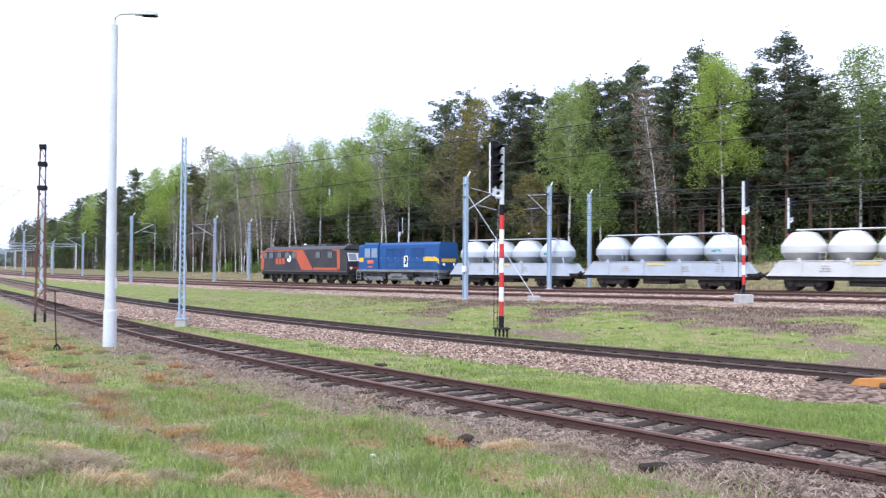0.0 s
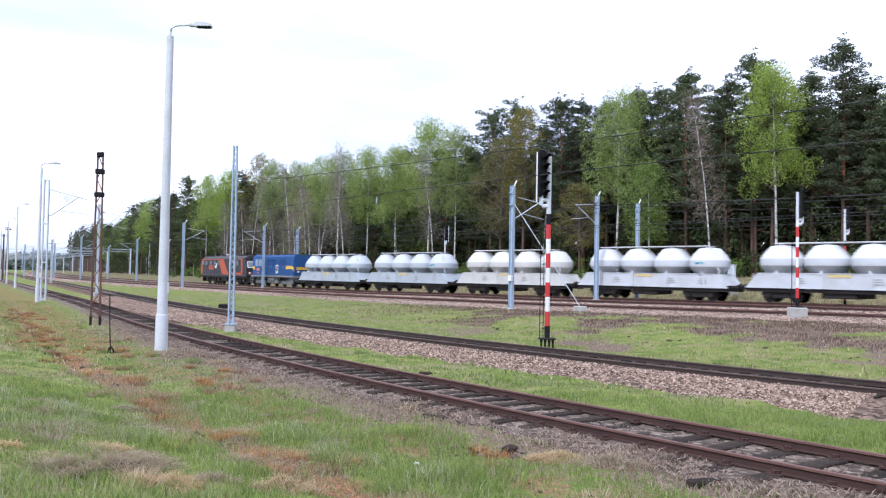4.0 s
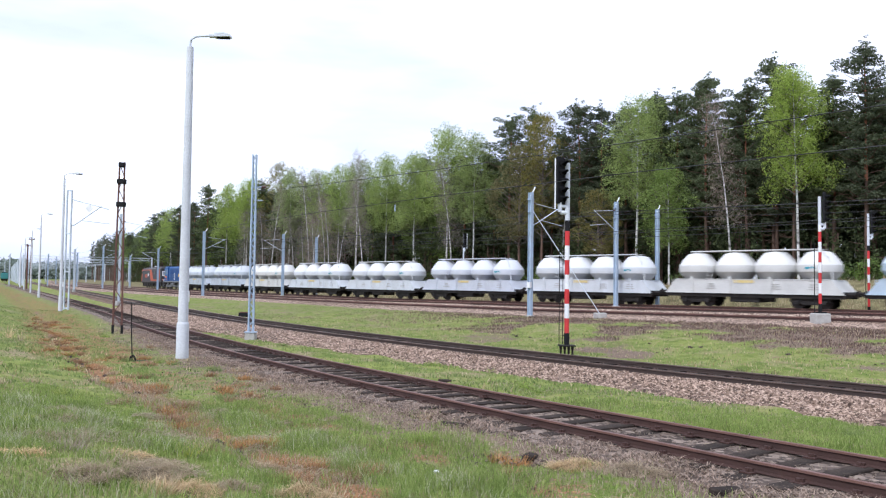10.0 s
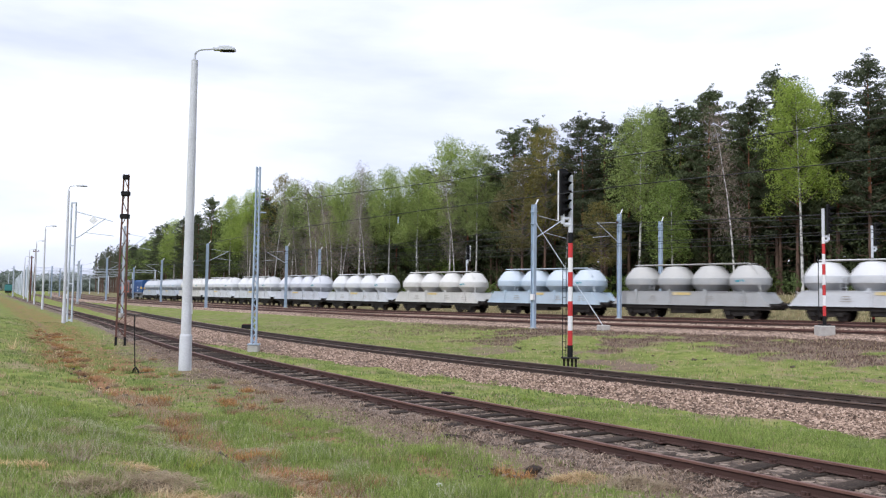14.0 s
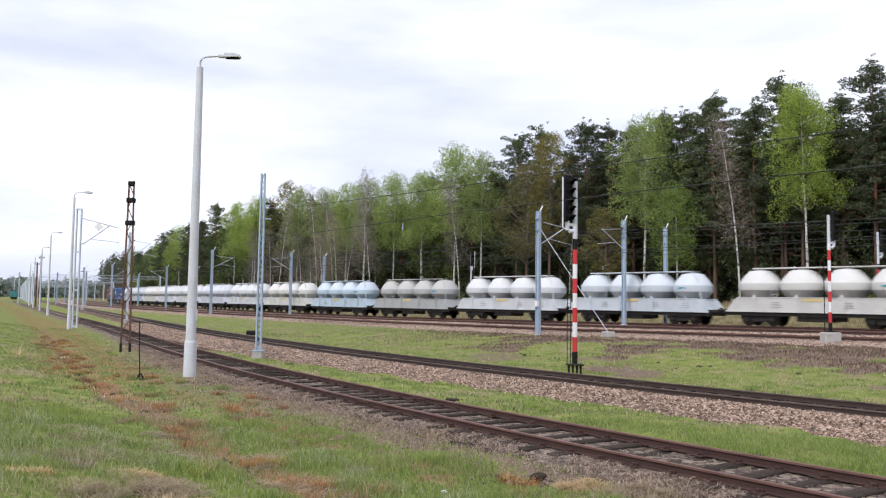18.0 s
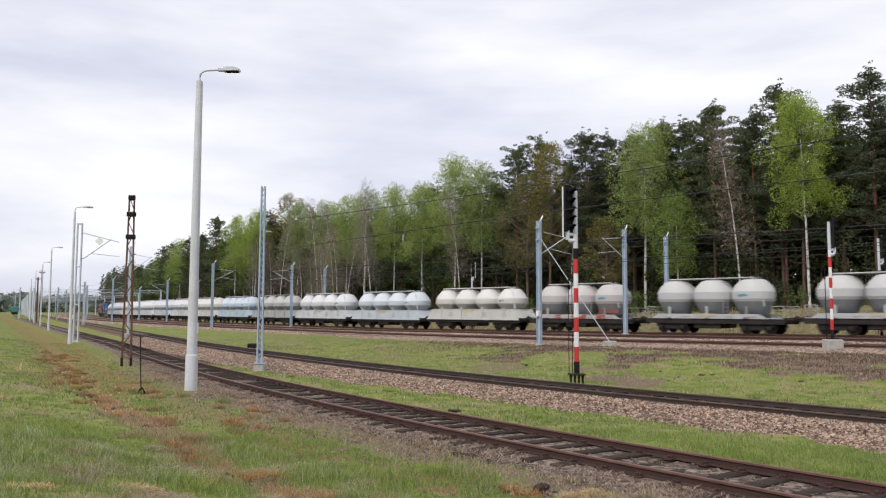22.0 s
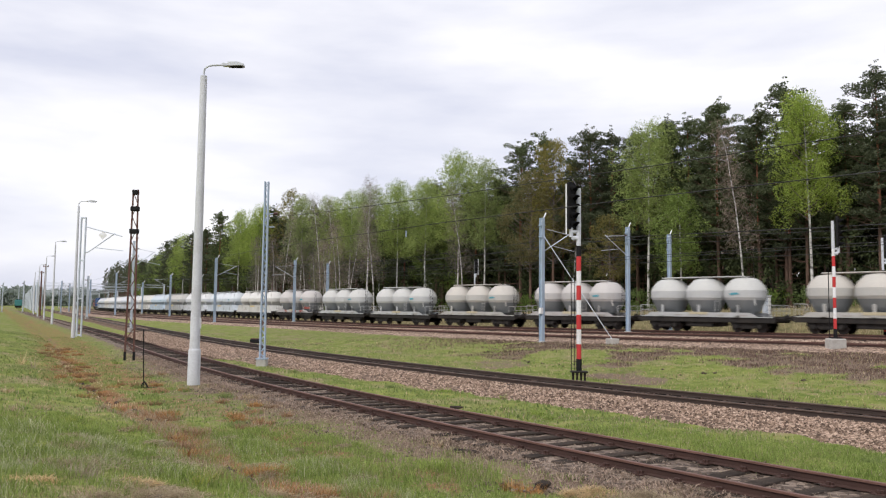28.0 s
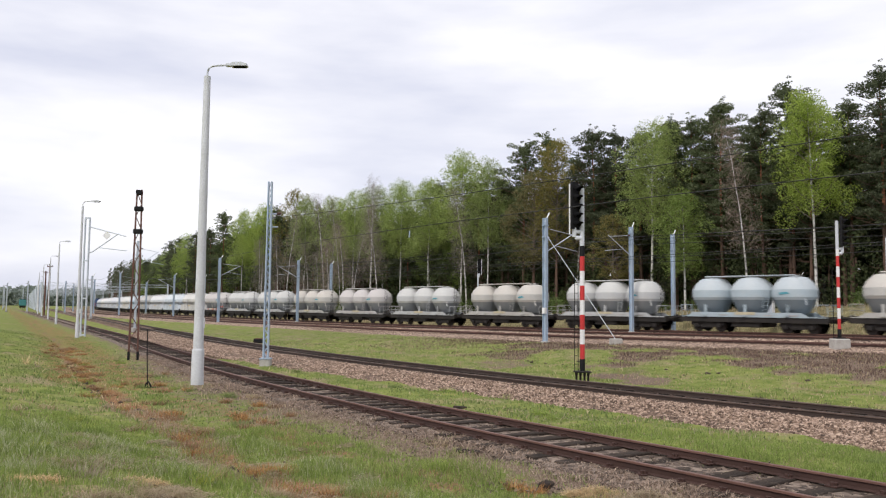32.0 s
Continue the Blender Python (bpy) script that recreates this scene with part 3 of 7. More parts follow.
ballast("ballast_loop", LOOP, -26, 420, 1.75, 3.1, -0.165, "pale pink broken stone ballast under the loop track")
ballast("ballast_main_a", MAIN_A, -45, 560, 2.5, 4.4, -0.16, "pinkish broken stone ballast under the main line", M_STONE)
ballast("ballast_main_b", MAIN_B, -45, 560, 1.8, 2.6, -0.16, "pinkish broken stone ballast under the main line", M_STONE)
ballast("ballast_main_c", TRAIN_LINE, -60, 600, 1.8, 2.8, -0.16, "pinkish broken stone ballast under the main line", M_STONE)


def gravel_bed(line, s0, s1):
    """The old siding's thin bed of brown gravel, level with its sleepers."""
    ss = list(np.arange(s0, 45, 0.3)) + list(np.arange(45, s1, 4.0))
    us = [-2.1, -1.8, -1.45, -1.1, -0.85, -0.6, -0.3, 0, 0.3, 0.6, 0.85, 1.1, 1.35, 1.6, 1.9]
    hs = [-0.36, -0.25, -0.18, -0.15, -0.155, -0.175, -0.17, -0.165, -0.17, -0.175, -0.16, -0.17, -0.2, -0.25, -0.36]
    verts, faces = [], []
    for s in ss:
        for u, h in zip(us, hs):
            wide = abs(u) > 1.3
            p = line.at(s, u + wide * 0.25 * noise.noise((s * 0.6, u, 5.0)), h + 0.028 * noise.noise((s * 2.3, u * 2.2, 2.0)))
            verts.append((p.x, p.y, p.z))
    n = len(us)
    for j in range(len(ss) - 1):
        for i in range(n - 1):
            faces.append((j * n + i, (j + 1) * n + i, (j + 1) * n + i + 1, j * n + i + 1))
    ob = soup("ballast_siding", verts, faces, M_STONE_OLD)
    return tagged(ob, "thin bed of old brown gravel under the siding", "ballast", kind="structure")


gravel_bed(SIDING, -24, 330)

# loose stones
STONE_FACES = [(0, 2, 4), (2, 1, 4), (1, 3, 4), (3, 0, 4), (2, 0, 5), (1, 2, 5), (3, 1, 5), (0, 3, 5)]


def stones(name, line, count, s0, s1, place, size, material, label, seed):
    rs = np.random.RandomState(seed)
    at = s0 + (s1 - s0) * rs.rand(count) ** 1.6
    off, h = place(rs, count)
    v = np.interp(at, line.s, line.v)
    mid = np.stack([np.interp(at, line.s, line.x) + off * np.cos(v), np.interp(at, line.s, line.y) - off * np.sin(v), np.interp(at, line.s, line.z) + h], 1)
    ax, _ = np.linalg.qr(rs.normal(size=(count, 3, 3)))
    ext = size * rs.uniform(0.6, 1.5, (count, 1)) * rs.uniform(0.6, 1.1, (count, 3))
    arm = ax * ext[:, :, None] * np.array([1, 1, 0.8])
    verts = np.stack([mid + sg * arm[:, k] for k in range(3) for sg in (1, -1)], 1).reshape(-1, 3).tolist()
    faces = (np.arange(count)[:, None, None] * 6 + np.array(STONE_FACES)).reshape(-1, 3).tolist()
    ob = soup(name, verts, faces, material)
    return tagged(ob, label, "gravel", kind="stuff")


def shoulder(rs, n):
    u = np.where(rs.rand(n) < 0.86, rs.uniform(-3.2, -0.86, n), rs.uniform(0.86, 1.7, n))
    return u, -0.16 - 0.28 * np.clip((-u - 1.75) / 1.35, 0, 1)


def beside(rs, n):
    u = rs.normal(-1.4, 1.1, n)
    return u, np.where(abs(u) < 1.2, -0.166, -0.19)


stones("loose_ballast", LOOP, 42000, -17, 50, shoulder, 0.066, M_STONE, "loose pinkish ballast stones along the loop track", 5)
stones("loose_gravel", SIDING, 16000, -15, 40, beside, 0.03, M_STONE_OLD, "loose brown gravel between old sleepers", 6)
stones("loose_ballast", MAIN_A, 6000, -22, 40, lambda rs, n: (rs.uniform(-2.6, -1.2, n), -0.165), 0.05, M_STONE, "loose ballast stones beside the main line", 7)

# ---- woods beyond the train ----


def leaf_cloud(rs, centres, radii, per, size, flat=0.8, slim=0.9):
    """Small leaf triangles in loose clumps."""
    out = []
    for c, r in zip(centres, radii):
        k = max(3, int(per * r ** 2))
        d = rs.normal(size=(k, 3))
        d /= np.linalg.norm(d, axis=1)[:, None]
        d = d * (r * rs.uniform(0.45, 1.0, k) ** 0.6)[:, None]
        d[:, 2] *= flat
        pts = d + np.asarray(c)
        ax = rs.normal(size=(k, 3))
        ax /= np.linalg.norm(ax, axis=1)[:, None]
        bx = np.cross(ax, rs.normal(size=(k, 3)))
        bx /= np.linalg.norm(bx, axis=1)[:, None]
        sz = (size * rs.uniform(0.6, 1.4, k))[:, None]
        out.append(np.stack([pts - ax * sz, pts + bx * sz * slim, pts + ax * sz], 1).reshape(-1, 3))
    verts = np.concatenate(out)
    return verts.tolist(), np.arange(len(verts)).reshape(-1, 3).tolist()


def trunk_mesh(h, r, rs, lean=0.0, limbs=(), seg=7):
    bm = bmesh.new()
    pts = []
    n = 7
    px = py = 0.0
    for i in range(n + 1):
        t = i / n
        px = lean * t * t * h + 0.15 * math.sin(3 * t + rs.rand()) * t
        py = 0.12 * math.sin(4 * t + rs.rand() * 2) * t
        pts.append(Vector((px, py, h * t)))
    for i in range(n):
        mi = 1 if i >= 3 else 0
        tube(bm, pts[i], pts[i + 1], r * (1 - 0.85 * i / n), r * (1 - 0.85 * (i + 1) / n), seg, mi, caps=False)
    for t, a, ln, up in limbs:
        i = min(int(t * n), n - 1)
        p = pts[i].lerp(pts[i + 1], t * n - i)
        d = Vector((math.cos(a), math.sin(a), up)).normalized()
        mid = p + d * ln * 0.55
        tube(bm, p, mid, r * 0.28 * (1 - t * 0.5), r * 0.18, 4, 2, caps=False)
        tube(bm, mid, mid + (d + Vector((0, 0, 0.35))) * ln * 0.45, r * 0.18, r * 0.05, 4, 2, caps=False)
    return bm, pts


def make_tree(kind, seed, h, detail=1.0, low=0.29, foliage=None):
    rs = np.random.RandomState(seed)
    root = new({"pine": "pine_tree", "birch": "birch_tree", "oak": "oak_tree", "bare": "bare_birch_tree"}[kind])
    centres, radii, limbs = [], [], []
    if kind == "pine":
        n = 60
        for i in range(n):
            t = 0.34 + 0.62 * (i + 0.5) / n
            reach = math.sqrt(max(0.02, 1.0 - max(0.0, (t - 0.52) / 0.47) ** 1.9 - max(0.0, (0.52 - t) / 0.30) ** 2)) * 3.0 * rs.uniform(0.45, 1.08)
            a = i * 2.4 + rs.uniform(-0.6, 0.6)
            rise = rs.uniform(0.1, 0.6)
            limbs.append((t - 0.02, a, reach, rise))
            for f in (0.3, 0.65, 1.0):
                da = a + rs.uniform(-0.3, 0.3)
                centres.append((reach * f * math.cos(da), reach * f * math.sin(da), h * t + reach * f * rise * 0.8 + rs.uniform(-0.25, 0.25)))
                radii.append(rs.uniform(0.34, 0.64))
        for k in range(7):
            centres.append((rs.normal(0, 0.22), rs.normal(0, 0.22), h * (0.925 + 0.014 * k)))
            radii.append(0.5 - 0.055 * k)
        for i in range(10):
            limbs.append((rs.uniform(0.12, 0.38), rs.uniform(0, 6.28), rs.uniform(0.8, 2.2), 0.05))
        bm, pts = trunk_mesh(h * 0.97, 0.19, rs, 0.0, limbs)
        mats, leaf, per, size, flat = [M_BARK, M_BARKTOP, M_BARK], L_PINE, 240 * detail, 0.13 / math.sqrt(detail), 0.6
    elif kind == "birch":
        n = 56
        for i in range(n):
            t = low + (0.96 - low) * (i + 0.5) / n
            reach = max(math.sqrt(max(0.02, 1.0 - max(0.0, (t - 0.66) / 0.33) ** 2.4 - max(0.0, (0.66 - t) / (0.72 - low)) ** 2)) * 3.7 * rs.uniform(0.35, 1.1), 0.3)
            a = i * 2.4 + rs.uniform(-0.6, 0.6)
            limbs.append((max(t - 0.06, 0.05), a, reach * 0.95, 0.8))
            for f in (0.5, 0.95):
                da = a + rs.uniform(-0.3, 0.3)
                centres.append((reach * f * math.cos(da), reach * f * math.sin(da), h * t + rs.uniform(-0.5, 0.4) - 0.9 * f * f))
                radii.append(rs.uniform(0.6, 1.15))
        for k in range(5):
            centres.append((rs.normal(0, 0.7), rs.normal(0, 0.7), h * (0.93 + 0.010 * k)))
            radii.append(0.5 - 0.05 * k)
        bm, pts = trunk_mesh(h * 0.96, 0.15, rs, rs.uniform(-0.03, 0.03), limbs)
        mats, leaf, per, size, flat = [M_BIRCH, M_BIRCH, M_TWIG], L_BIRCH, 155 * detail, 0.112 / math.sqrt(detail), 1.25
    elif kind == "oak":
        n = 80
        for i in range(n):
            t = 0.36 + 0.61 * (i + 0.5) / n
            spread = (1.0 - ((t - 0.62) / 0.45) ** 2) * 3.0 * rs.uniform(0.35, 1.1)
            a = i * 2.4 + rs.uniform(-0.6, 0.6)
            centres.append((max(spread, 0.3) * math.cos(a), max(spread, 0.3) * math.sin(a), h * t))
            radii.append(rs.uniform(0.45, 0.9))
            limbs.append((t - 0.06, a, max(spread, 0.3), 0.6))
        bm, pts = trunk_mesh(h * 0.95, 0.18, rs, 0.0, limbs)
        mats, leaf, per, size, flat = [M_BARK, M_TWIG, M_TWIG], L_OAK, 165 * detail, 0.13 / math.sqrt(detail), 1.0
    else:
        n = 60
        for i in range(n):
            t = 0.30 + 0.68 * (i + 0.5) / n
            a = i * 2.4 + rs.uniform(-0.6, 0.6)
            limbs.append((t, a, rs.uniform(0.8, 2.4) * (1.15 - t), 0.6))
            centres.append((1.3 * math.cos(a) * (1.3 - t), 1.3 * math.sin(a) * (1.3 - t), h * (t + 0.03)))
            radii.append(rs.uniform(0.5, 1.0))
        bm, pts = trunk_mesh(h * 0.98, 0.11, rs, 0.10, limbs)
        mats, leaf, per, size, flat = [M_BIRCH, M_BIRCH, M_TWIG], L_TWIG, 85, 0.3, 1.2
    for i, c in enumerate(centres):
        t = min(max(c[2] / h, 0), 0.999) * 7
        p = pts[int(t)].lerp(pts[int(t) + 1], t - int(t))
        centres[i] = (c[0] + p.x, c[1] + p.y, c[2])
    part("trunk", bm, mats, root)
    leaf = foliage or leaf
    v, f = leaf_cloud(rs, centres, radii, per, size, flat, 0.07 if kind == "bare" else 0.9)
    soup("crown", v, f, leaf, root)
    tagged(root, {
        "pine": "tall Scots pine with dark needles at the forest edge",
        "birch": "slender birch with white trunk and fresh green leaves",
        "oak": "young oak with bronze spring leaves at the forest edge",
        "bare": "thin birch with white trunk and almost bare twigs",
    }[kind], "tree", "trees of the forest edge")
    return root


PICKED = [
    ("pine", -4.6, 18.0, 23.8), ("pine", -1.1, 20.0, 22.3), ("birch", 0.5, 16.0, 22.3), ("pine", 4.6, 20.0, 24.6), ("pine", 6.9, 19.0, 22.2),
    ("pine", 10.7, 18.0, 23.6), ("pine", 15.2, 20.0, 23.5), ("birch", 18.5, 17.0, 23.4), ("pine", 19.5, 22.0, 24.1), ("pine", 25.4, 20.0, 23.1),
    ("bare", 7.0, 16.0, 19.6), ("birch", 13.2, 15.0, 14.2), ("oak", 32.1, 17.0, 22.7), ("bare", 30.6, 19.0, 23.2),
    ("oak", 34.9, 16.0, 18.8), ("pine", 38.3, 22.0, 25.5), ("pine", 40.8, 20.0, 23.4), ("pine", 46.3, 21.0, 21.8), ("birch", 45.9, 18.0, 22.3),
    ("birch", 51.7, 18.0, 22.1), ("bare", 47.9, 16.0, 18.1), ("birch", 59.6, 18.0, 20.6), ("birch", 67.3, 18.0, 20.0), ("pine", 62.3, 22.0, 20.3),
]
PICKED += [
    ("birch", 76.6, 18.0, 21.3), ("birch", 82.7, 18.0, 20.3), ("bare", 83.2, 16.0, 15.3), ("bare", 89.4, 16.0, 16.3), ("birch", 94.1, 20.0, 20.4),
    ("pine", 105.3, 22.0, 20.6), ("birch", 103.2, 18.0, 21.7), ("pine", 123.5, 20.0, 22.1), ("birch", 124.0, 17.0, 20.4), ("birch", 141.4, 18.0, 23.6),
    ("pine", 158.4, 18.0, 23.0), ("pine", 184.2, 20.0, 21.7), ("pine", 191.3, 18.0, 21.6), ("birch", 204.0, 18.0, 20.2), ("pine", 216.4, 18.0, 22.2), ("pine", 172.0, 18.0, 21.4), ("pine", 236.0, 18.0, 22.0), ("oak", 22.0, 15.0, 12.4),
    ("pine", 28.0, 19.0, 23.0), ("pine", 22.6, 21.0, 23.4), ("pine", 13.0, 21.0, 23.6), ("pine", 9.0, 21.5, 23.2), ("pine", 2.0, 18.5, 23.8), ("pine", 17.0, 19.5, 22.8),
]


def edge_height(s):
    """How high the edge of the wood stands along the line."""
    return float(np.interp(s, (-40, 5, 25, 45, 60, 80, 110, 145, 200, 330, 480, 620), (23.5, 24, 24, 23.5, 22.6, 23, 23.8, 26, 25, 27, 28.5, 30)))


def plant_woods():
    rnd = random.Random(11)
    H0 = {"pine": 22.0, "birch": 21.0, "oak": 18.0, "bare": 18.0}
    base = {k: [make_tree(k, 40 + 7 * i + len(k), H0[k], low=0.47, foliage=L_BRIGHT if k == "birch" else None, detail=2.0) for i in range(n)] for k, n in (("pine", 5), ("birch", 5), ("oak", 2), ("bare", 3))}
    inner = {"pine": [make_tree("pine", 240 + 7 * i, H0["pine"], 1.3) for i in range(4)], "oak": base["oak"], "bare": base["bare"], "birch": [make_tree("birch", 140 + 7 * i, H0["birch"], 1.0, 0.36) for i in range(3)]}
    lean = {k: [make_tree(k, 90 + 7 * i + len(k), H0[k], 0.33, 0.5) for i in range(2)] for k in ("pine", "birch")}
    used, gone = set(), set()

    def put(kind, s, off, h, pool, spin=None):
        ob = rnd.choice(pool[kind])
        p = TRAIN_LINE.at(s, off)
        p.z = ground_at(p.x, p.y) - 0.1
        k = (h + 0.6 - p.z) / H0[kind]
        w = k ** 0.5 * rnd.uniform(0.95, 1.25)
        m = pose(p.x, p.y, p.z, 0, 0, rnd.uniform(0, 360) if spin is None else spin) @ Matrix.Diagonal((w, w, k, 1))
        if ob in used:
            copy_thing(ob, m)
        else:
            used.add(ob)
            ob.matrix_basis = m

    for kind, s, off, h in PICKED:
        put(kind, s, off, h * (0.99 if s < 50 else 1.07), inner if h < 15 else base, 175 if (kind, s) == ("bare", 7.0) else None)
    for i in range(13):
        put("bare", 64 + 4.0 * i + rnd.uniform(-1, 1), rnd.uniform(12, 15.5), rnd.uniform(12, 18), base)
    s = -42.0
    while s < 360:
        kind = rnd.choices(("pine", "birch", "oak", "bare"), (0.93, 0.05, 0.02, 0.0) if s < 55 else (0.6, 0.3, 0.02, 0.08) if s < 130 else (0.55, 0.42, 0.01, 0.02))[0]
        put(kind, s, rnd.uniform(19, 24), edge_height(s) * rnd.uniform(0.78, 0.98) * (0.75 if kind == "bare" else 1.0), inner)
        s += rnd.uniform(1.8, 3.0) * (1 if s < 140 else 1.6)
    for lo, hi, end in ((25, 31, 380), (26, 33, 75)):
        s = -42.0
        while s < end:
            kind = rnd.choices(("pine", "birch"), (0.92, 0.08) if s < 50 else (0.7, 0.3))[0]
            put(kind, s, rnd.uniform(lo, hi), edge_height(s) * rnd.uniform(0.84, 1.0), lean)
            s += rnd.uniform(2.2, 3.8) * (1 if s < 140 else 1.6)
    for pool in (base, inner, lean):
        for obs in pool.values():
            for ob in obs:
                if ob not in used and ob not in gone:
                    gone.add(ob)
                    for c in list(ob.children):
                        bpy.data.objects.remove(c)
                    bpy.data.objects.remove(ob)


plant_woods()


def far_tops():
    """Rows of trees too far in to tell apart: pointed crowns on thin stems."""
    rs = np.random.RandomState(37)
    c, r, stems = [], [], []
    for lo, hi, s, end, gap in ((34, 46, -42.0, 380.0, 3.0), (17, 22, 358.0, 620.0, 4.4), (24, 32, 358.0, 620.0, 4.4)):
        while s < end:
            p = TRAIN_LINE.at(s, rs.uniform(lo, hi))
            h = edge_height(s) * rs.uniform(0.82, 1.0)
            wide = rs.uniform(2.0, 3.0)
            for k in range(20):
                t = 0.38 + 0.62 * (k + 0.5) / 20
                reach = wide * math.sqrt(max(0.02, 1.0 - ((t - 0.5) / 0.5) ** 2)) * rs.uniform(0.3, 1.0)
                a = k * 2.4 + rs.uniform(-0.6, 0.6)
                c.append((p.x + reach * math.cos(a), p.y + reach * math.sin(a), h * t))
                r.append(rs.uniform(0.7, 1.15) * (1.25 - 0.6 * t))
            stems.append((p.x, p.y, h))
            s += gap * rs.uniform(0.7, 1.3)
    v, f = leaf_cloud(rs, c, r, 52, 0.26, 0.7)
    tagged(soup("far_tree_crowns", v, f, L_PINE), "dark crowns of pines deep in the forest", "forest", kind="stuff")
    bm = bmesh.new()
    for x, y, h in stems:
        tube(bm, (x, y, 0.2), (x, y, h * 0.95), 0.17, 0.04, 5, caps=False)
    tagged(part("far_tree_stems", bm, M_BARK), "thin brown stems of pines deep in the forest", "forest", kind="stuff")


far_tops()


def understorey():
    """Young growth that fills the wood between the trunks; leaf colour carries its shade."""
    rs = np.random.RandomState(29)
    c, r = [], []
    for s in np.arange(-48, 330, 0.55):
        tall = float(np.interp(s, (-40, 30, 60, 130), (7.0, 7.5, 11.0, 13.0)))
        for k in range(5):
            off = rs.uniform(16.5, 27)
            p = TRAIN_LINE.at(s + rs.uniform(-0.3, 0.3), off)
            if noise.noise((s * 0.16, off * 0.22, 6.0)) < -0.12:
                continue
            c.append((p.x, p.y, 1.6 + tall * rs.rand() ** 1.3))
            r.append(rs.uniform(0.7, 1.5))
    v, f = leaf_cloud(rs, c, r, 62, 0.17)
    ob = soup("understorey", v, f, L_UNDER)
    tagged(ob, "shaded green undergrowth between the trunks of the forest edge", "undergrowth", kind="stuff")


understorey()


def far_wood():
    """The depth of the wood, and woods along the distance."""
    rs = np.random.RandomState(23)
    c, r = [], []
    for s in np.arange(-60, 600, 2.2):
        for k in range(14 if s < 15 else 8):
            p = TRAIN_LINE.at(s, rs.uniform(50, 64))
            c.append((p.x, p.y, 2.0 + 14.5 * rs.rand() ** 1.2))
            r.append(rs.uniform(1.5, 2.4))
    for s in np.arange(-60, 300, 1.3):
        for k in range(3):
            p = TRAIN_LINE.at(s, rs.uniform(38, 50))
            c.append((p.x, p.y, rs.uniform(1.8, 7.0)))
            r.append(rs.uniform(1.2, 1.8))
    end, turn = TRAIN_LINE.at(-60), float(TRAIN_LINE.v[0])
    for back in np.arange(0, 90, 1.5):
        for k in range(5):
            off = rs.uniform(24, 64)
            c.append((end.x - back * math.sin(turn) + off * math.cos(turn), end.y - back * math.cos(turn) - off * math.sin(turn), 1.5 + 16 * rs.rand()))
            r.append(rs.uniform(1.5, 2.4))
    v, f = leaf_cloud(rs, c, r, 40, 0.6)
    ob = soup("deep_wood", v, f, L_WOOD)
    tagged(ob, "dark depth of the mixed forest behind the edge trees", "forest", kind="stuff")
    c, r = [], []
    for a in np.arange(-48, -13, 0.10):
        d = rs.uniform(900, 1050)
        for k in range(2):
            c.append((d * math.sin(radians(a)), d * math.cos(radians(a)), rs.uniform(1, 17)))
            r.append(rs.uniform(4.0, 7.0))
    v, f = leaf_cloud(rs, c, r, 1.3, 2.4)
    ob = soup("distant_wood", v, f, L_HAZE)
    tagged(ob, "distant line of woods along the horizon", "forest", kind="stuff")


far_wood()


def scrub():
    rs = np.random.RandomState(31)
    for i in range(110):
        s = -34 + 190 * rs.rand() ** 1.5
        off = rs.uniform(9.0, 24)
        h = rs.uniform(0.6, 2.4)
        root_p = TRAIN_LINE.at(s, off)
        gz = ground_at(root_p.x, root_p.y)
        c = [(rs.normal(0, h * 0.35), rs.normal(0, h * 0.35), rs.uniform(0.2, 1.0) * h) for _ in range(9)]
        v, f = leaf_cloud(rs, c, [h * rs.uniform(0.2, 0.38) for _ in c], 170, 0.10)
        b = len(v)
        for q in c:
            v += [(-0.02, 0, 0), (0.02, 0, 0), (q[0], q[1], q[2])]
            f.append((len(v) - 3, len(v) - 2, len(v) - 1))
        ob = soup("shrub", v, f, L_BUSH)
        ob.location = (root_p.x, root_p.y, gz - 0.03)
        tagged(ob, "low green shrub in front of the forest edge", "shrub", "shrubs along the wood")


scrub()

# ---- lamps, masts, wires and signals ----


def thing(name, x, y, label, category, group="", z=None, turn=0.0):
    root = new(name)
    root.matrix_basis = pose(x, y, ground_at(x, y) - 0.05 if z is None else z, 0, 0, turn)
    return tagged(root, label, category, group)


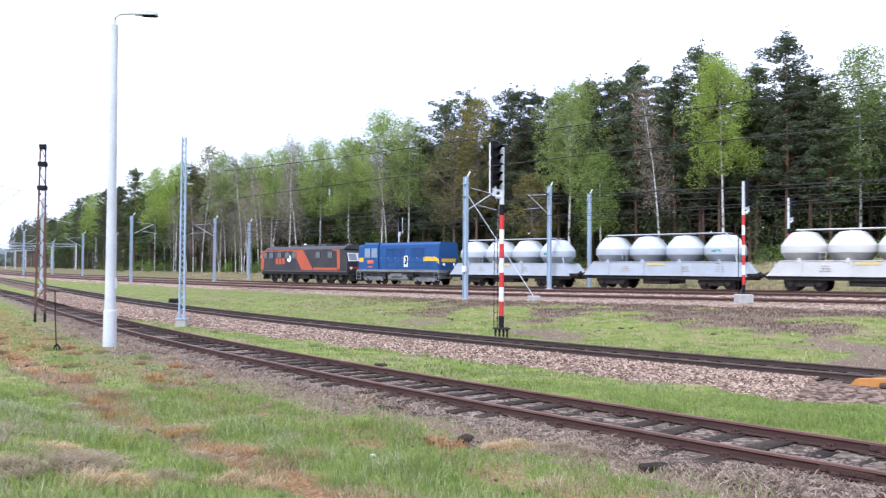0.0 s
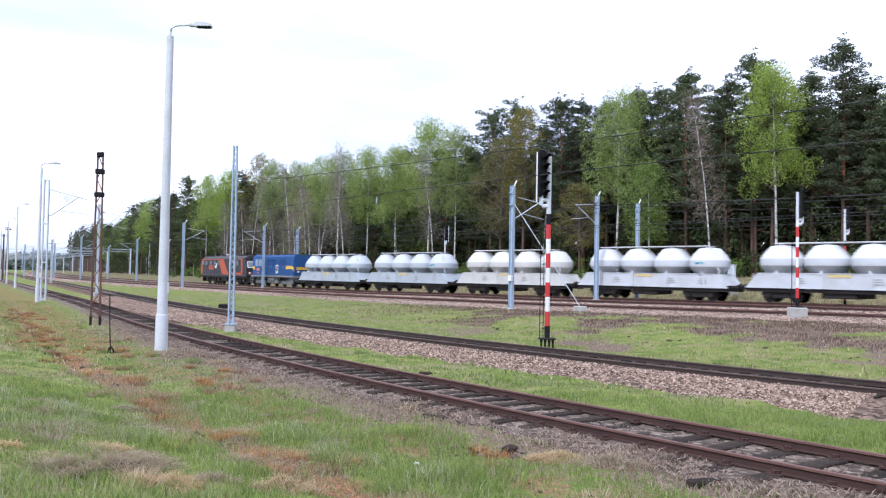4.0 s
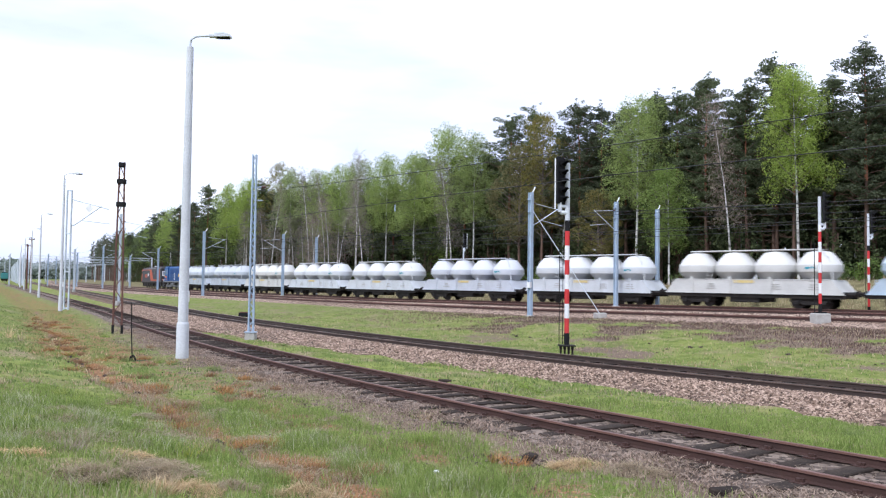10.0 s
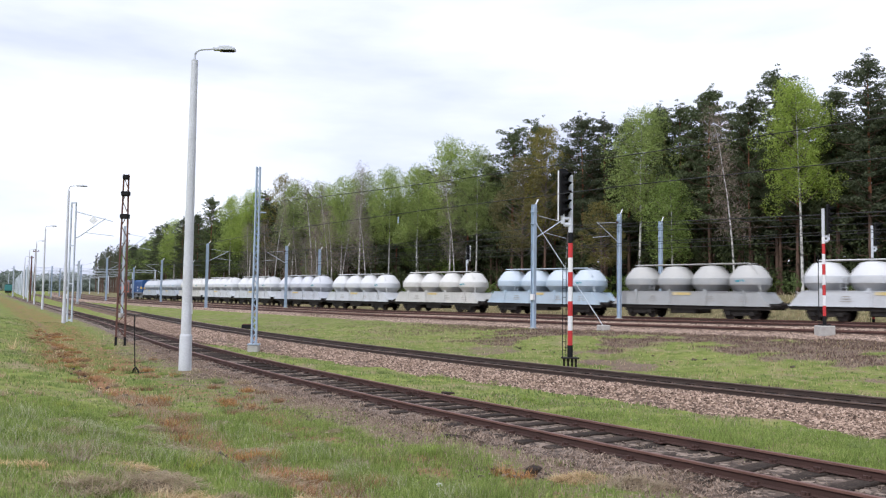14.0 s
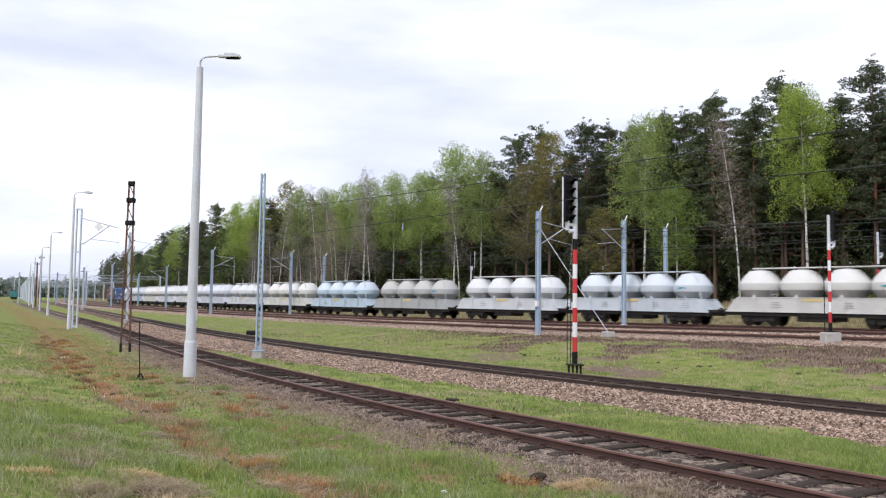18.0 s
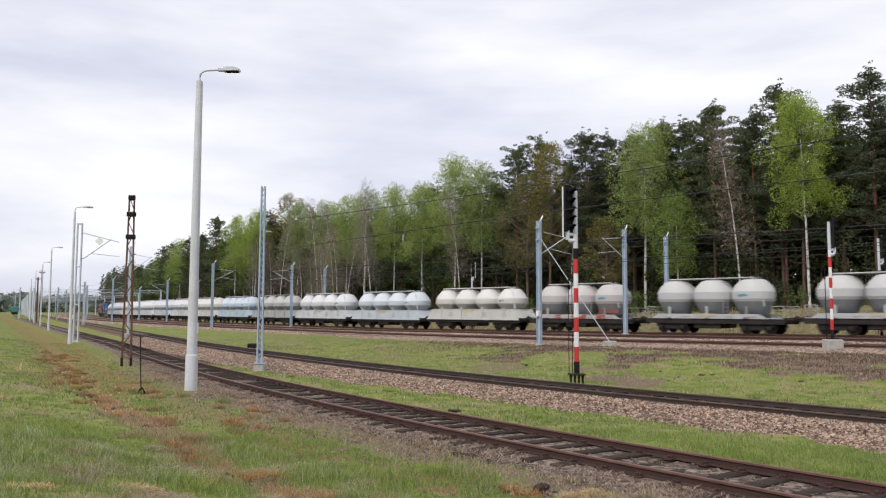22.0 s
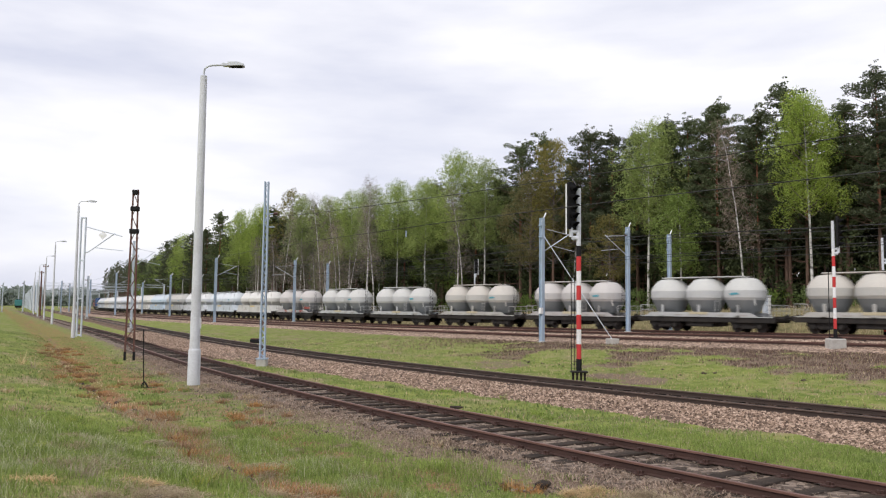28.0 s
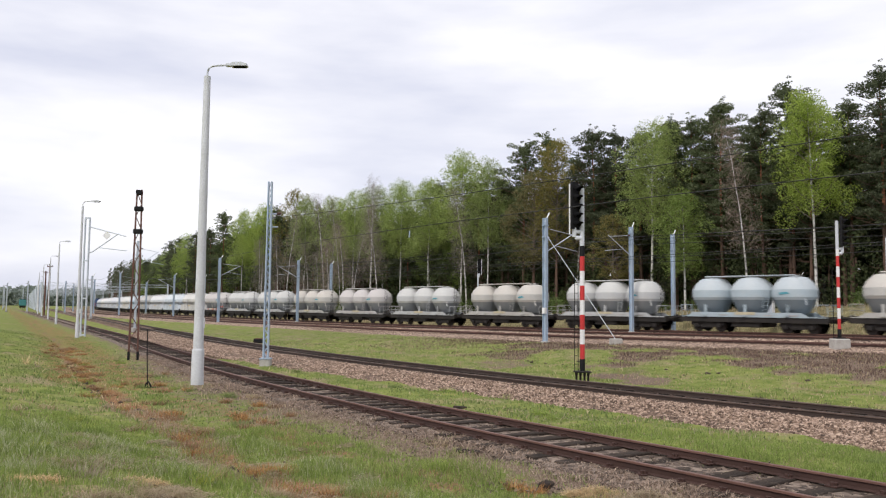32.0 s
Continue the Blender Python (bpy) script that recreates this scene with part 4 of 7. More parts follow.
def lamp_post(x, y, h=8.95, z=None, slim=1.0):
    r = thing("street_lamp", x, y, "tall tapered pale concrete lamp post with a curved arm", "street lamp", "lamps along the siding", z)
    bm = bmesh.new()
    lathe(bm, [(0.178 * slim, 0), (0.172 * slim, 0.95), (0.165 * slim, 1.0), (0.148 * slim, 1.02)], 16)
    part("base_sleeve", bm, M_LAMPPOLE, r, "thicker concrete base sleeve")
    bm = bmesh.new()
    lathe(bm, [(0.145 * slim, 1.0), (0.095 * slim, h - 0.05), (0.09 * slim, h)], 16)
    part("pole", bm, M_LAMPPOLE, r)
    bm = bmesh.new()
    pts = [(0, 0, h - 0.1), (0, 0, h + 0.12)] + [(0.22 - 0.22 * math.cos(a), 0, h + 0.12 + 0.2 * math.sin(a)) for a in (0.4, 0.8, 1.2, 1.57)] + [(0.55, 0, h + 0.34)]
    pipe(bm, pts, 0.03, 8)
    part("arm", bm, M_GALV, r, "bent steel arm")
    bm = bmesh.new()
    box(bm, (0.63, 0, h + 0.34), (0.2, 0.13, 0.1), bevel=0.02)
    prism(bm, [(0.70, h + 0.29), (1.16, h + 0.30), (1.16, h + 0.36), (1.0, h + 0.41), (0.72, h + 0.40)], -0.13, 0.13)
    head = part("lamp_head", bm, M_GALV, r, "grey lamp head")
    bm = bmesh.new()
    box(bm, (0.95, 0, h + 0.285), (0.36, 0.18, 0.03), bevel=0.01)
    part("diffuser", bm, M_BLACK, head)
    bm = bmesh.new()
    box(bm, (0.13, 0.02, 1.75), (0.03, 0.12, 0.3))
    part("plate", bm, M_WHITE, r, "small white plate")
    return r


LAMPS = [(-6.96, 22.75), (-24.0, 52.3), (-41.9, 86.2), (-56.15, 113.1), (-69.9, 138.5), (-85.9, 168.5), (-101, 198), (-118, 231), (-140, 275), (-170, 335)]
for i, (lx, ly) in enumerate(LAMPS):
    lamp_post(lx, ly, 8.95 if i == 0 else 8.7, z=0.05 if i == 0 else 0.1, slim=1.0 if i == 0 else 0.7)


def lattice_mast(x, y, h=8.15):
    r = thing("catenary_mast", x, y, "blue-grey lattice steel catenary mast on a concrete foot", "mast", "catenary masts", -0.12)
    bm = bmesh.new()
    box(bm, (0, 0, -0.22), (0.48, 0.48, 0.5), bevel=0.05)
    part("foundation", bm, M_CONC, r, "pale concrete foundation")
    w0, w1, hl = 0.21, 0.15, h - 0.04
    for sx in (-1, 1):
        bm = bmesh.new()
        prism(bm, [(sx * (w0 / 2 - 0.03), 0), (sx * (w0 / 2 + 0.03), 0), (sx * (w1 / 2 + 0.025), hl), (sx * (w1 / 2 - 0.025), hl)], -0.1, 0.1)
        chord = part("channel_chord", bm, M_MAST, r)
        chord.location.z = 0.04
    n = 30
    for sy in (-0.085, 0.085):
        for i in range(n):
            a, b = i / n, (i + 1) / n
            g = 1 if i % 2 else -1
            bm = bmesh.new()
            tube(bm, (-g * (w0 + (w1 - w0) * a) / 2, sy, hl * a), (g * (w0 + (w1 - w0) * b) / 2, sy, hl * b), 0.016, seg=4)
            lacing = part("lacing_bar", bm, M_MAST, r)
            lacing.location.z = 0.04
    bm = bmesh.new()
    box(bm, (0, 0, 0), (0.5, 0.5, 0.05))
    ob = part("base_plate", bm, M_MAST, r)
    ob.location.z = 0.05
    bm = bmesh.new()
    tube(bm, (0.1, 0, h - 1.5), (0.34, 0, h - 1.48), 0.03)
    part("upper_arm", bm, M_MAST, r)
    bm = bmesh.new()
    lathe(bm, [(0.04, 0), (0.09, 0.05), (0.05, 0.1), (0.09, 0.15), (0.04, 0.2)], 8)
    ob = part("insulator", bm, M_INSUL, r)
    ob.matrix_basis = pose(0.34, 0, h - 1.48, 0, 90, 0)
    bm = bmesh.new()
    tube(bm, (0.1, 0, h - 2.1), (0.4, 0, h - 2.1), 0.03)
    part("lower_arm", bm, M_MAST, r)
    ob = share(r.children[-2], r, pose(0.4, 0, h - 2.1, 0, 90, 0))
    return r


lattice_mast(-8.0, 36.2)


def h_mast(x, y, top, z, arm=0, sign=False, tone=None, slim=1.0):
    """An H-section steel mast; arm: how far a cantilever reaches to the track, and which way."""
    r = thing("catenary_mast", x, y, "blue-grey steel catenary mast with hinged bracket", "mast", "catenary masts", z, TRAIN_LINE.turn(0) - 90)
    h = top - z
    tone = tone or M_MAST
    bm = bmesh.new()
    box(bm, (0, 0, 0.0), (0.46, 0.46, 0.4), bevel=0.03)
    part("foundation", bm, M_CONC, r, "small concrete foundation")
    bm = bmesh.new()
    for sy in (-1, 1):
        box(bm, (0, sy * 0.13 * slim, h / 2), (0.26 * slim, 0.025, h))
    box(bm, (0, 0, h / 2), (0.02, 0.24 * slim, h))
    part("post", bm, tone, r)
    bm = bmesh.new()
    box(bm, (0, 0, h - 0.5), (0.34, 0.34, 0.06))
    clamp = part("clamp", bm, tone, r)
    share(clamp, r, pose(0, 0, -0.8))
    if arm:
        g = 1 if arm > 0 else -1
        a = abs(arm)
        bm = bmesh.new()
        tube(bm, (g * 0.13, 0, h - 2.3), (g * a, 0, h - 0.9), 0.035, seg=6)
        part("cantilever", bm, M_MASTPALE, r, "slanted tube bracket")
        bm = bmesh.new()
        tube(bm, (g * 0.13, 0, h - 0.7), (g * a * 0.95, 0, h - 0.95), 0.02, seg=6)
        part("stay_tube", bm, M_MASTPALE, r)
        bm = bmesh.new()
        tube(bm, (g * a * 0.4, 0, h - 1.85), (g * (a + 0.5), 0, h - 2.1), 0.02, seg=6)
        part("registration_arm", bm, M_MASTPALE, r)
        bm = bmesh.new()
        lathe(bm, [(0.03, 0), (0.07, 0.06), (0.04, 0.12), (0.07, 0.18), (0.04, 0.24), (0.07, 0.3), (0.03, 0.36)], 8)
        ob = part("insulator", bm, M_INSUL, r)
        ob.matrix_basis = pose(g * 0.14, 0, h - 0.7, 0, g * 93, 0)
    bm = bmesh.new()
    tube(bm, (0, 0, h - 0.25), (0.42, 0, h + 0.38), 0.05, seg=6)
    part("top_bracket", bm, M_WHITE, r, "white tilted bracket at the top")
    if sign:
        bm = bmesh.new()
        box(bm, (-0.16, -0.16, 2.25), (0.22, 0.02, 0.4))
        box(bm, (-0.16, 0.0, 2.25), (0.02, 0.3, 0.4))
        part("number_plate", bm, M_WHITE, r, "white plate")
    return r


h_mast(6.95, 53.6, 8.5, -0.05, arm=3.0, sign=True)
h_mast(-29.1, 103.1, 8.5, 0.0, arm=3.0)
h_mast(-62.9, 154.4, 8.5, 0.0, arm=3.0)
h_mast(15.05, 63.1, 8.95, 0.42, arm=-3.0)
h_mast(-19.2, 105.1, 8.43, 0.15, arm=-3.0)
h_mast(-48.8, 144.0, 7.8, 0.1, arm=-3.0)
h_mast(19.4, 66.6, 8.73, 0.5)
h_mast(-15.0, 106.3, 8.1, 0.4)
h_mast(-42.9, 142.7, 7.5, 0.4)
h_mast(-65.8, 176.1, 7.3, 0.4)
h_mast(-28.2, 72.9, 8.2, 0.0, arm=2.0, tone=M_MASTPALE, slim=0.6)
h_mast(-98, 206, 8.3, 0.1, arm=3.0)
h_mast(-80, 182, 8.0, 0.1, arm=-3.0)
h_mast(-128, 252, 8.3, 0.1, arm=3.0)
h_mast(-108, 232, 8.2, 0.1, arm=-3.0)

for fx, fy, ft in ((-112, 214, 8.4), (-122, 222, 8.0), (-150, 300, 8.5), (-164, 296, 9.0), (-181, 342, 8.6), (-178, 372, 9.0), (-205, 371, 9.5), (-215, 420, 9.0), (-236, 402, 9.5), (-260, 441, 9.5), (-240, 470, 9.0), (-58, 131, 7.0)):
    h_mast(fx, fy, ft, 0.1, arm=2.5 if fx % 2 else -2.5, tone=M_MASTPALE)

# guy wire and anchor block of the first mast
anchor = thing("anchor_block", 11.1, 50.8, "pale concrete anchor block with a slanting guy rod", "anchor block")
bm = bmesh.new()
box(bm, (0, 0, 0.15), (0.75, 0.6, 0.55), bevel=0.03)
part("block", bm, M_CONC, anchor)
bm = bmesh.new()
_d = Vector((6.95 - 11.1, 53.6 - 50.8, 7.4))
tube(bm, (0, 0, 0.35), _d, 0.025, seg=6)
part("guy_rod", bm, M_MASTPALE, anchor)


def frame_mast(x, y, h=8.2):
    r = thing("frame_mast", x, y, "slender pale frame mast with a catenary cantilever", "mast", "catenary masts", 0.1)
    for sx in (-0.17, 0.17):
        bm = bmesh.new()
        box(bm, (0, 0, h / 2), (0.07, 0.14, h))
        leg = part("leg", bm, M_MASTPALE, r)
        leg.location.x = sx * 0.9
    for z in (0.1, 2.6, 5.2, h - 0.05):
        bm = bmesh.new()
        box(bm, (0, 0, z), (0.36, 0.12, 0.1))
        part("cross_bar", bm, M_MASTPALE, r)
    bm = bmesh.new()
    tube(bm, (0.15, 0, h - 0.65), (2.7, 0, h - 1.3), 0.035, seg=6)
    part("stay_tube", bm, M_MASTPALE, r)
    bm = bmesh.new()
    pipe(bm, [(0.15, 0, h - 2.45), (0.4, 0, h - 2.4), (2.2, 0, h - 1.1)], 0.035, 6)
    part("cantilever", bm, M_MASTPALE, r)
    bm = bmesh.new()
    tube(bm, (0.9, 0, h - 2.1), (2.8, 0, h - 2.3), 0.025, seg=6)
    part("registration_arm", bm, M_MASTPALE, r)
    bm = bmesh.new()
    box(bm, (0, 0, 0), (0.42, 0.02, 0.42), rot=Matrix.Rotation(radians(45), 3, "Y"))
    ob = part("diamond_sign", bm, M_WHITE, r, "white diamond-shaped sign plate")
    ob.location = (1.4, -0.08, h - 1.25)
    return r


frame_mast(-24.62, 54.5)


def old_pole(x, y, h):
    r = thing("old_line_pole", x, y, "dark weathered timber pole beside the siding", "pole", "old line poles", 0.1)
    bm = bmesh.new()
    lathe(bm, [(0.17, 0), (0.15, h * 0.5), (0.12, h)], 10)
    part("shaft", bm, M_RUSTMAST, r)
    bm = bmesh.new()
    box(bm, (0, 0, h - 0.35), (0.9, 0.1, 0.12), bevel=0.02)
    part("cross_arm", bm, M_RUSTMAST, r)
    for sx in (-0.36, 0.36):
        bm = bmesh.new()
        lathe(bm, [(0.04, 0), (0.07, 0.06), (0.04, 0.14)], 8, c=(sx, 0, h - 0.28))
        part("insulator", bm, M_INSUL, r)


old_pole(-60.8, 122.4, 8.3)
old_pole(-74.0, 147.5, 8.3)


def rusty_mast(x, y, h=7.15):
    r = thing("old_signal_mast", x, y, "rusty brown lattice post of a dismantled signal", "signal mast", "", 0.02)
    for sx in (-1, 1):
        bm = bmesh.new()
        tube(bm, (sx * 0.19, 0, 0), (sx * 0.10, 0, h), 0.045, 0.04, 4)
        part("leg", bm, M_RUSTMAST, r)
        bm = bmesh.new()
        box(bm, (sx * 0.19, 0, 0.15), (0.085, 0.085, 0.36), bevel=0.01)
        part("foot", bm, M_BLACK, r, "blackened foot")
    n = 13
    for i in range(n):
        a, b = i / n, (i + 1) / n
        g = 1 if i % 2 else -1
        bm = bmesh.new()
        tube(bm, (-g * (0.19 - 0.09 * a), 0, 0.3 + (h - 0.4) * a), (g * (0.19 - 0.09 * b), 0, 0.3 + (h - 0.4) * b), 0.02, seg=4)
        part("brace", bm, M_RUSTMAST, r)
    for z, s in ((h - 0.12, 0.24), (h - 0.82, 0.34), (h - 1.78, 0.36)):
        bm = bmesh.new()
        box(bm, (0, 0, z), (s, 0.24, 0.2), bevel=0.03)
        part("collar", bm, M_BLACK, r, "dark collar block")
    return r


rusty_mast(-12.9, 33.3)
rod = thing("ground_rod", -9.26, 25.2, "thin dark rod with a hooked foot stuck in the turf", "rod")
bm = bmesh.new()
pipe(bm, [(0, 0, 0), (-0.05, 0, 0.9), (-0.08, 0, 1.9)], 0.018, 6)
part("shaft", bm, M_BLACK, rod)
bm = bmesh.new()
pipe(bm, [(-0.09, 0, 0.05), (-0.05, 0, 0.2), (0.02, 0, 0.25), (0.08, 0, 0.15), (0.12, 0, 0.03)], 0.03, 6)
part("hook", bm, M_BLACK, rod)
bm = bmesh.new()
box(bm, (0.25, 0.05, 0.06), (0.45, 0.2, 0.05))
part("foot_plate", bm, M_BLACK, rod)


def signal_head(parent, x, z, n, s, sx, facing, mat_back=M_BLACK):
    """A black signal head; facing: degrees to which its lenses look."""
    step = 0.335 * s
    head_h = n * step + 0.1 * s
    bm = bmesh.new()
    w = 0.42 * s
    prof = [(-w / 2, 0), (w / 2, 0), (w / 2, head_h - 0.08 * s), (w * 0.3, head_h), (-w * 0.3, head_h), (-w / 2, head_h - 0.08 * s)]
    prism(bm, prof, -0.06 * s, 0.05 * s)
    head = part("signal_head", bm, mat_back, parent, "black signal head with hooded lenses")
    head.matrix_basis = pose(x, 0, z, 0, 0, facing)
    for i in range(n):
        zc = step * (i + 0.55)
        bm = bmesh.new()
        seg = 14
        a = []
        for rad, y0, y1 in ((0.125 * s, -0.06 * s, -0.36 * s),):
            for k in range(seg + 1):
                t = math.pi * (-0.18 + 1.36 * k / seg)
                ln = y1 if 0.25 < k / seg < 0.75 else (y0 + (y1 - y0) * (0.35 + 1.3 * min(k / seg, 1 - k / seg)))
                a.append((bm.verts.new((rad * math.cos(t), y0, zc + rad * math.sin(t))), bm.verts.new((rad * math.cos(t), ln, zc + rad * math.sin(t) - 0.05 * s))))
        for p, q in zip(a, a[1:]):
            bm.faces.new((p[0], q[0], q[1], p[1]))
        bmesh.ops.solidify(bm, geom=bm.faces[:], thickness=0.012)
        part("hood", bm, M_BLACK, head)
        bm = bmesh.new()
        lathe(bm, [(0.11 * s, 0), (0.09 * s, 0.03 * s), (0.03 * s, 0.045 * s)], 14)
        ob = part("lens", bm, M_LENS, head)
        ob.matrix_basis = pose(0, -0.058 * s, zc, 90, 0, 0)
    return head


def signal_mast(x, y, z, h, bands, s=1.0, foot="plate", head_at=None, facing=60, n=5, ladder=True, lean=0.0):
    r = thing("railway_signal", x, y, "railway light signal on a red and white banded post", "railway signal", "light signals", z)
    if foot == "plate":
        bm = bmesh.new()
        box(bm, (0, 0, 0.24), (0.62, 0.46, 0.06), bevel=0.02)
        part("base_plate", bm, M_UNDER, r, "blackened steel base plate")
        for bx in (-0.22, -0.07, 0.08, 0.22):
            bm = bmesh.new()
            lathe(bm, [(0.04, -0.15), (0.04, 0.1), (0.055, 0.11), (0.055, 0.2)], 8)
            ob = part("anchor_bolt", bm, M_UNDER, r)
            ob.location.x = bx
        zb = 0.26
    else:
        bm = bmesh.new()
        box(bm, (0, 0, 0.35), (0.86, 0.66, 0.9), bevel=0.05)
        part("foundation", bm, M_CONC, r, "pale concrete block")
        bm = bmesh.new()
        box(bm, (0, 0, 0.83), (0.5, 0.4, 0.08))
        part("base_plate", bm, M_BLACK, r)
        zb = 0.85
    R = 0.09 * s
    bm = bmesh.new()
    lathe(bm, [(R * 1.15, zb), (R * 1.15, zb + 0.45)], 12)
    part("post_foot", bm, M_BLACK, r, "black foot of the post")
    z0 = zb + 0.45
    step = bands[1]
    for i in range(bands[0]):
        bm = bmesh.new()
        lathe(bm, [(R, z0 + i * step), (R, z0 + (i + 1) * step)], 12)
        part("band", bm, M_RED if i % 2 == 0 else M_WHITE, r, "red band" if i % 2 == 0 else "white band")
    z1 = z0 + bands[0] * step
    bm = bmesh.new()
    lathe(bm, [(R * 1.02, z1), (R * 1.02, z1 + 0.4 * s)], 12)
    part("post_collar", bm, M_BLACK if foot == "plate" else M_WHITE, r)
    bm = bmesh.new()
    lathe(bm, [(R, z1 + 0.4 * s), (R, h - 0.25)], 12)
    part("upper_post", bm, M_GALV, r, "pale grey upper post")
    zh = h - n * 0.335 * s - 0.12 * s
    head = signal_head(r, head_at, zh, n, s, 0, facing)
    bm = bmesh.new()
    box(bm, (head_at * 0.5, 0, zh - 0.1), (abs(head_at) + 0.1, 0.14, 0.12), bevel=0.03)
    box(bm, (head_at * 0.4, 0, zh - 0.34), (0.3, 0.18, 0.16), bevel=0.05)
    tube(bm, (head_at, 0, zh - 0.3), (head_at, 0, zh + 0.05), 0.08, seg=8)
    part("head_bracket", bm, M_GALV, r, "pale cast bracket under the head")
    if ladder:
        lx = -0.22 if foot == "plate" else -0.3
        zt = z1 - 0.6
        for sy in (-0.17, 0.17):
            bm = bmesh.new()
            tube(bm, (lx + sy * 0.55, sy, zb), (lx + sy * 0.55, sy, zt), 0.014, seg=5)
            part("ladder_rail", bm, M_BLACK, r)
        k = zb + 0.25
        while k < zt:
            bm = bmesh.new()
            tube(bm, (lx - 0.09, -0.17, k), (lx + 0.09, 0.17, k), 0.010, seg=4)
            part("rung", bm, M_BLACK, r)
            k += 0.33
    return r


sig = signal_mast(5.22, 29.6, -0.24, 7.35, (7, 0.545), 1.0, "plate", head_at=-0.29, facing=40)
bm = bmesh.new()
box(bm, (-0.485, -0.1, 6.3), (0.045, 0.05, 1.9))
part("back_board", bm, M_WHITE, sig, "narrow white edge of a back board")
signal_mast(20.9, 41.8, 0.12, 7.28, (7, 0.55), 0.92, "block", head_at=0.26, facing=50)
signal_mast(30.5, 54.2, 0.3, 7.4, (7, 0.55), 0.92, "plate", head_at=0.26, facing=50)
# a signal behind the train, seen from its lens side
far_sig = signal_mast(3.85, 86.0, 0.5, 7.2, (5, 0.5), 0.9, "plate", head_at=0.12, facing=30, n=5, ladder=False)
bm = bmesh.new()
box(bm, (0.36, 0.1, 6.3), (0.1, 0.04, 1.7))
part("back_board", bm, M_WHITE, far_sig, "narrow white edge of a back board")

# ---- overhead wires ----


def wire(name, line, off, zs, s0, s1, r, label, span=58.0, phase=8.0, sag=0.0):
    bm = bmesh.new()
    ss = np.arange(s0, s1, 5.0 if s1 < 200 else 10.0)
    pts = []
    for s in ss:
        u = ((s - phase) / span) % 1.0
        p = line.at(s, off)
        pts.append((p.x, p.y, p.z + zs - sag * 4 * u * (1 - u)))
    pipe(bm, pts, r, 4)
    ob = part(name, bm, M_WIRE)
    return tagged(ob, label, "overhead wire", "overhead wires")


for line in (MAIN_A, MAIN_B, TRAIN_LINE):
    wire("contact_wire", line, 0, 5.5, -60, 420, 0.017, "thin dark contact wire over the main line")
    wire("messenger_wire", line, 0, 7.2, -60, 420, 0.017, "thin dark messenger wire over the main line", sag=0.8)
wire("contact_wire", LOOP, 0, 5.6, -40, 300, 0.013, "thin dark contact wire over the loop track", 63.0, 20.0)
wire("messenger_wire", LOOP, 0, 7.5, -40, 300, 0.013, "thin dark messenger wire over the loop track", 63.0, 20.0, 1.0)
wire("feeder_wire", TRAIN_LINE, 3.6, 8.2, -60, 420, 0.018, "dark feeder wire on the far masts", sag=0.7)


def gantry(s, w0, w1):
    """A portal over the station tracks."""
    p0, p1 = LOOP.at(s, w0), LOOP.at(s, w1)
    r = new("catenary_gantry")
    r.matrix_basis = pose(p0.x, p0.y, 0.0, 0, 0, 0)
    tagged(r, "pale grey lattice catenary gantry over distant station tracks", "gantry", "distant gantries")
    d = p1 - p0
    for f in (0.0, 1.0):
        bm = bmesh.new()
        q = d * f
        box(bm, (q.x, q.y, 4.1), (0.35, 0.35, 8.4))
        part("leg", bm, M_MASTPALE, r)
    for z in (7.4, 8.1):
        bm = bmesh.new()
        tube(bm, (0, 0, z), (d.x, d.y, z), 0.07, seg=4)
        part("chord", bm, M_MASTPALE, r)
    n = 16
    for i in range(n):
        a, b = d * (i / n), d * ((i + 1) / n)
        bm = bmesh.new()
        tube(bm, (a.x, a.y, 7.4 if i % 2 else 8.1), (b.x, b.y, 8.1 if i % 2 else 7.4), 0.04, seg=4)
        part("brace", bm, M_MASTPALE, r)


for s in (215, 262, 300, 335, 375, 420, 470, 530):
    gantry(s, -7, 26)

cab = thing("trackside_cabinet", 25.5, 61.6, "tall pale grey equipment cabinet behind the main line", "cabinet", z=1.25, turn=TRAIN_LINE.turn(0))
bm = bmesh.new()
box(bm, (0, 0, 0.15), (0.7, 0.5, 0.5), bevel=0.03)
part("plinth", bm, M_CONC, cab)
bm = bmesh.new()
box(bm, (0, 0, 1.3), (0.55, 0.4, 1.9), bevel=0.03)
part("case", bm, M_WHITE, cab)
bm = bmesh.new()
box(bm, (0, 0, 2.28), (0.63, 0.48, 0.07), bevel=0.02)
part("lid", bm, M_GALV, cab)
bm = bmesh.new()
box(bm, (0.02, 0.205, 1.3), (0.44, 0.03, 1.6), bevel=0.008)
part("door", bm, M_MASTPALE, cab)

# point machine beside the loop track, and small things in the grass
pm = thing("point_machine", -12.6, 54.9, "low dark metal box beside the loop track", "track box", z=-0.3)
bm = bmesh.new()
box(bm, (0, 0, 0.2), (0.75, 0.4, 0.3), bevel=0.05)
part("case", bm, M_BLACK, pm)
bm = bmesh.new()
box(bm, (0, 0, 0.36), (0.6, 0.34, 0.06), bevel=0.02)
part("lid", bm, M_RUSTMAST, pm)

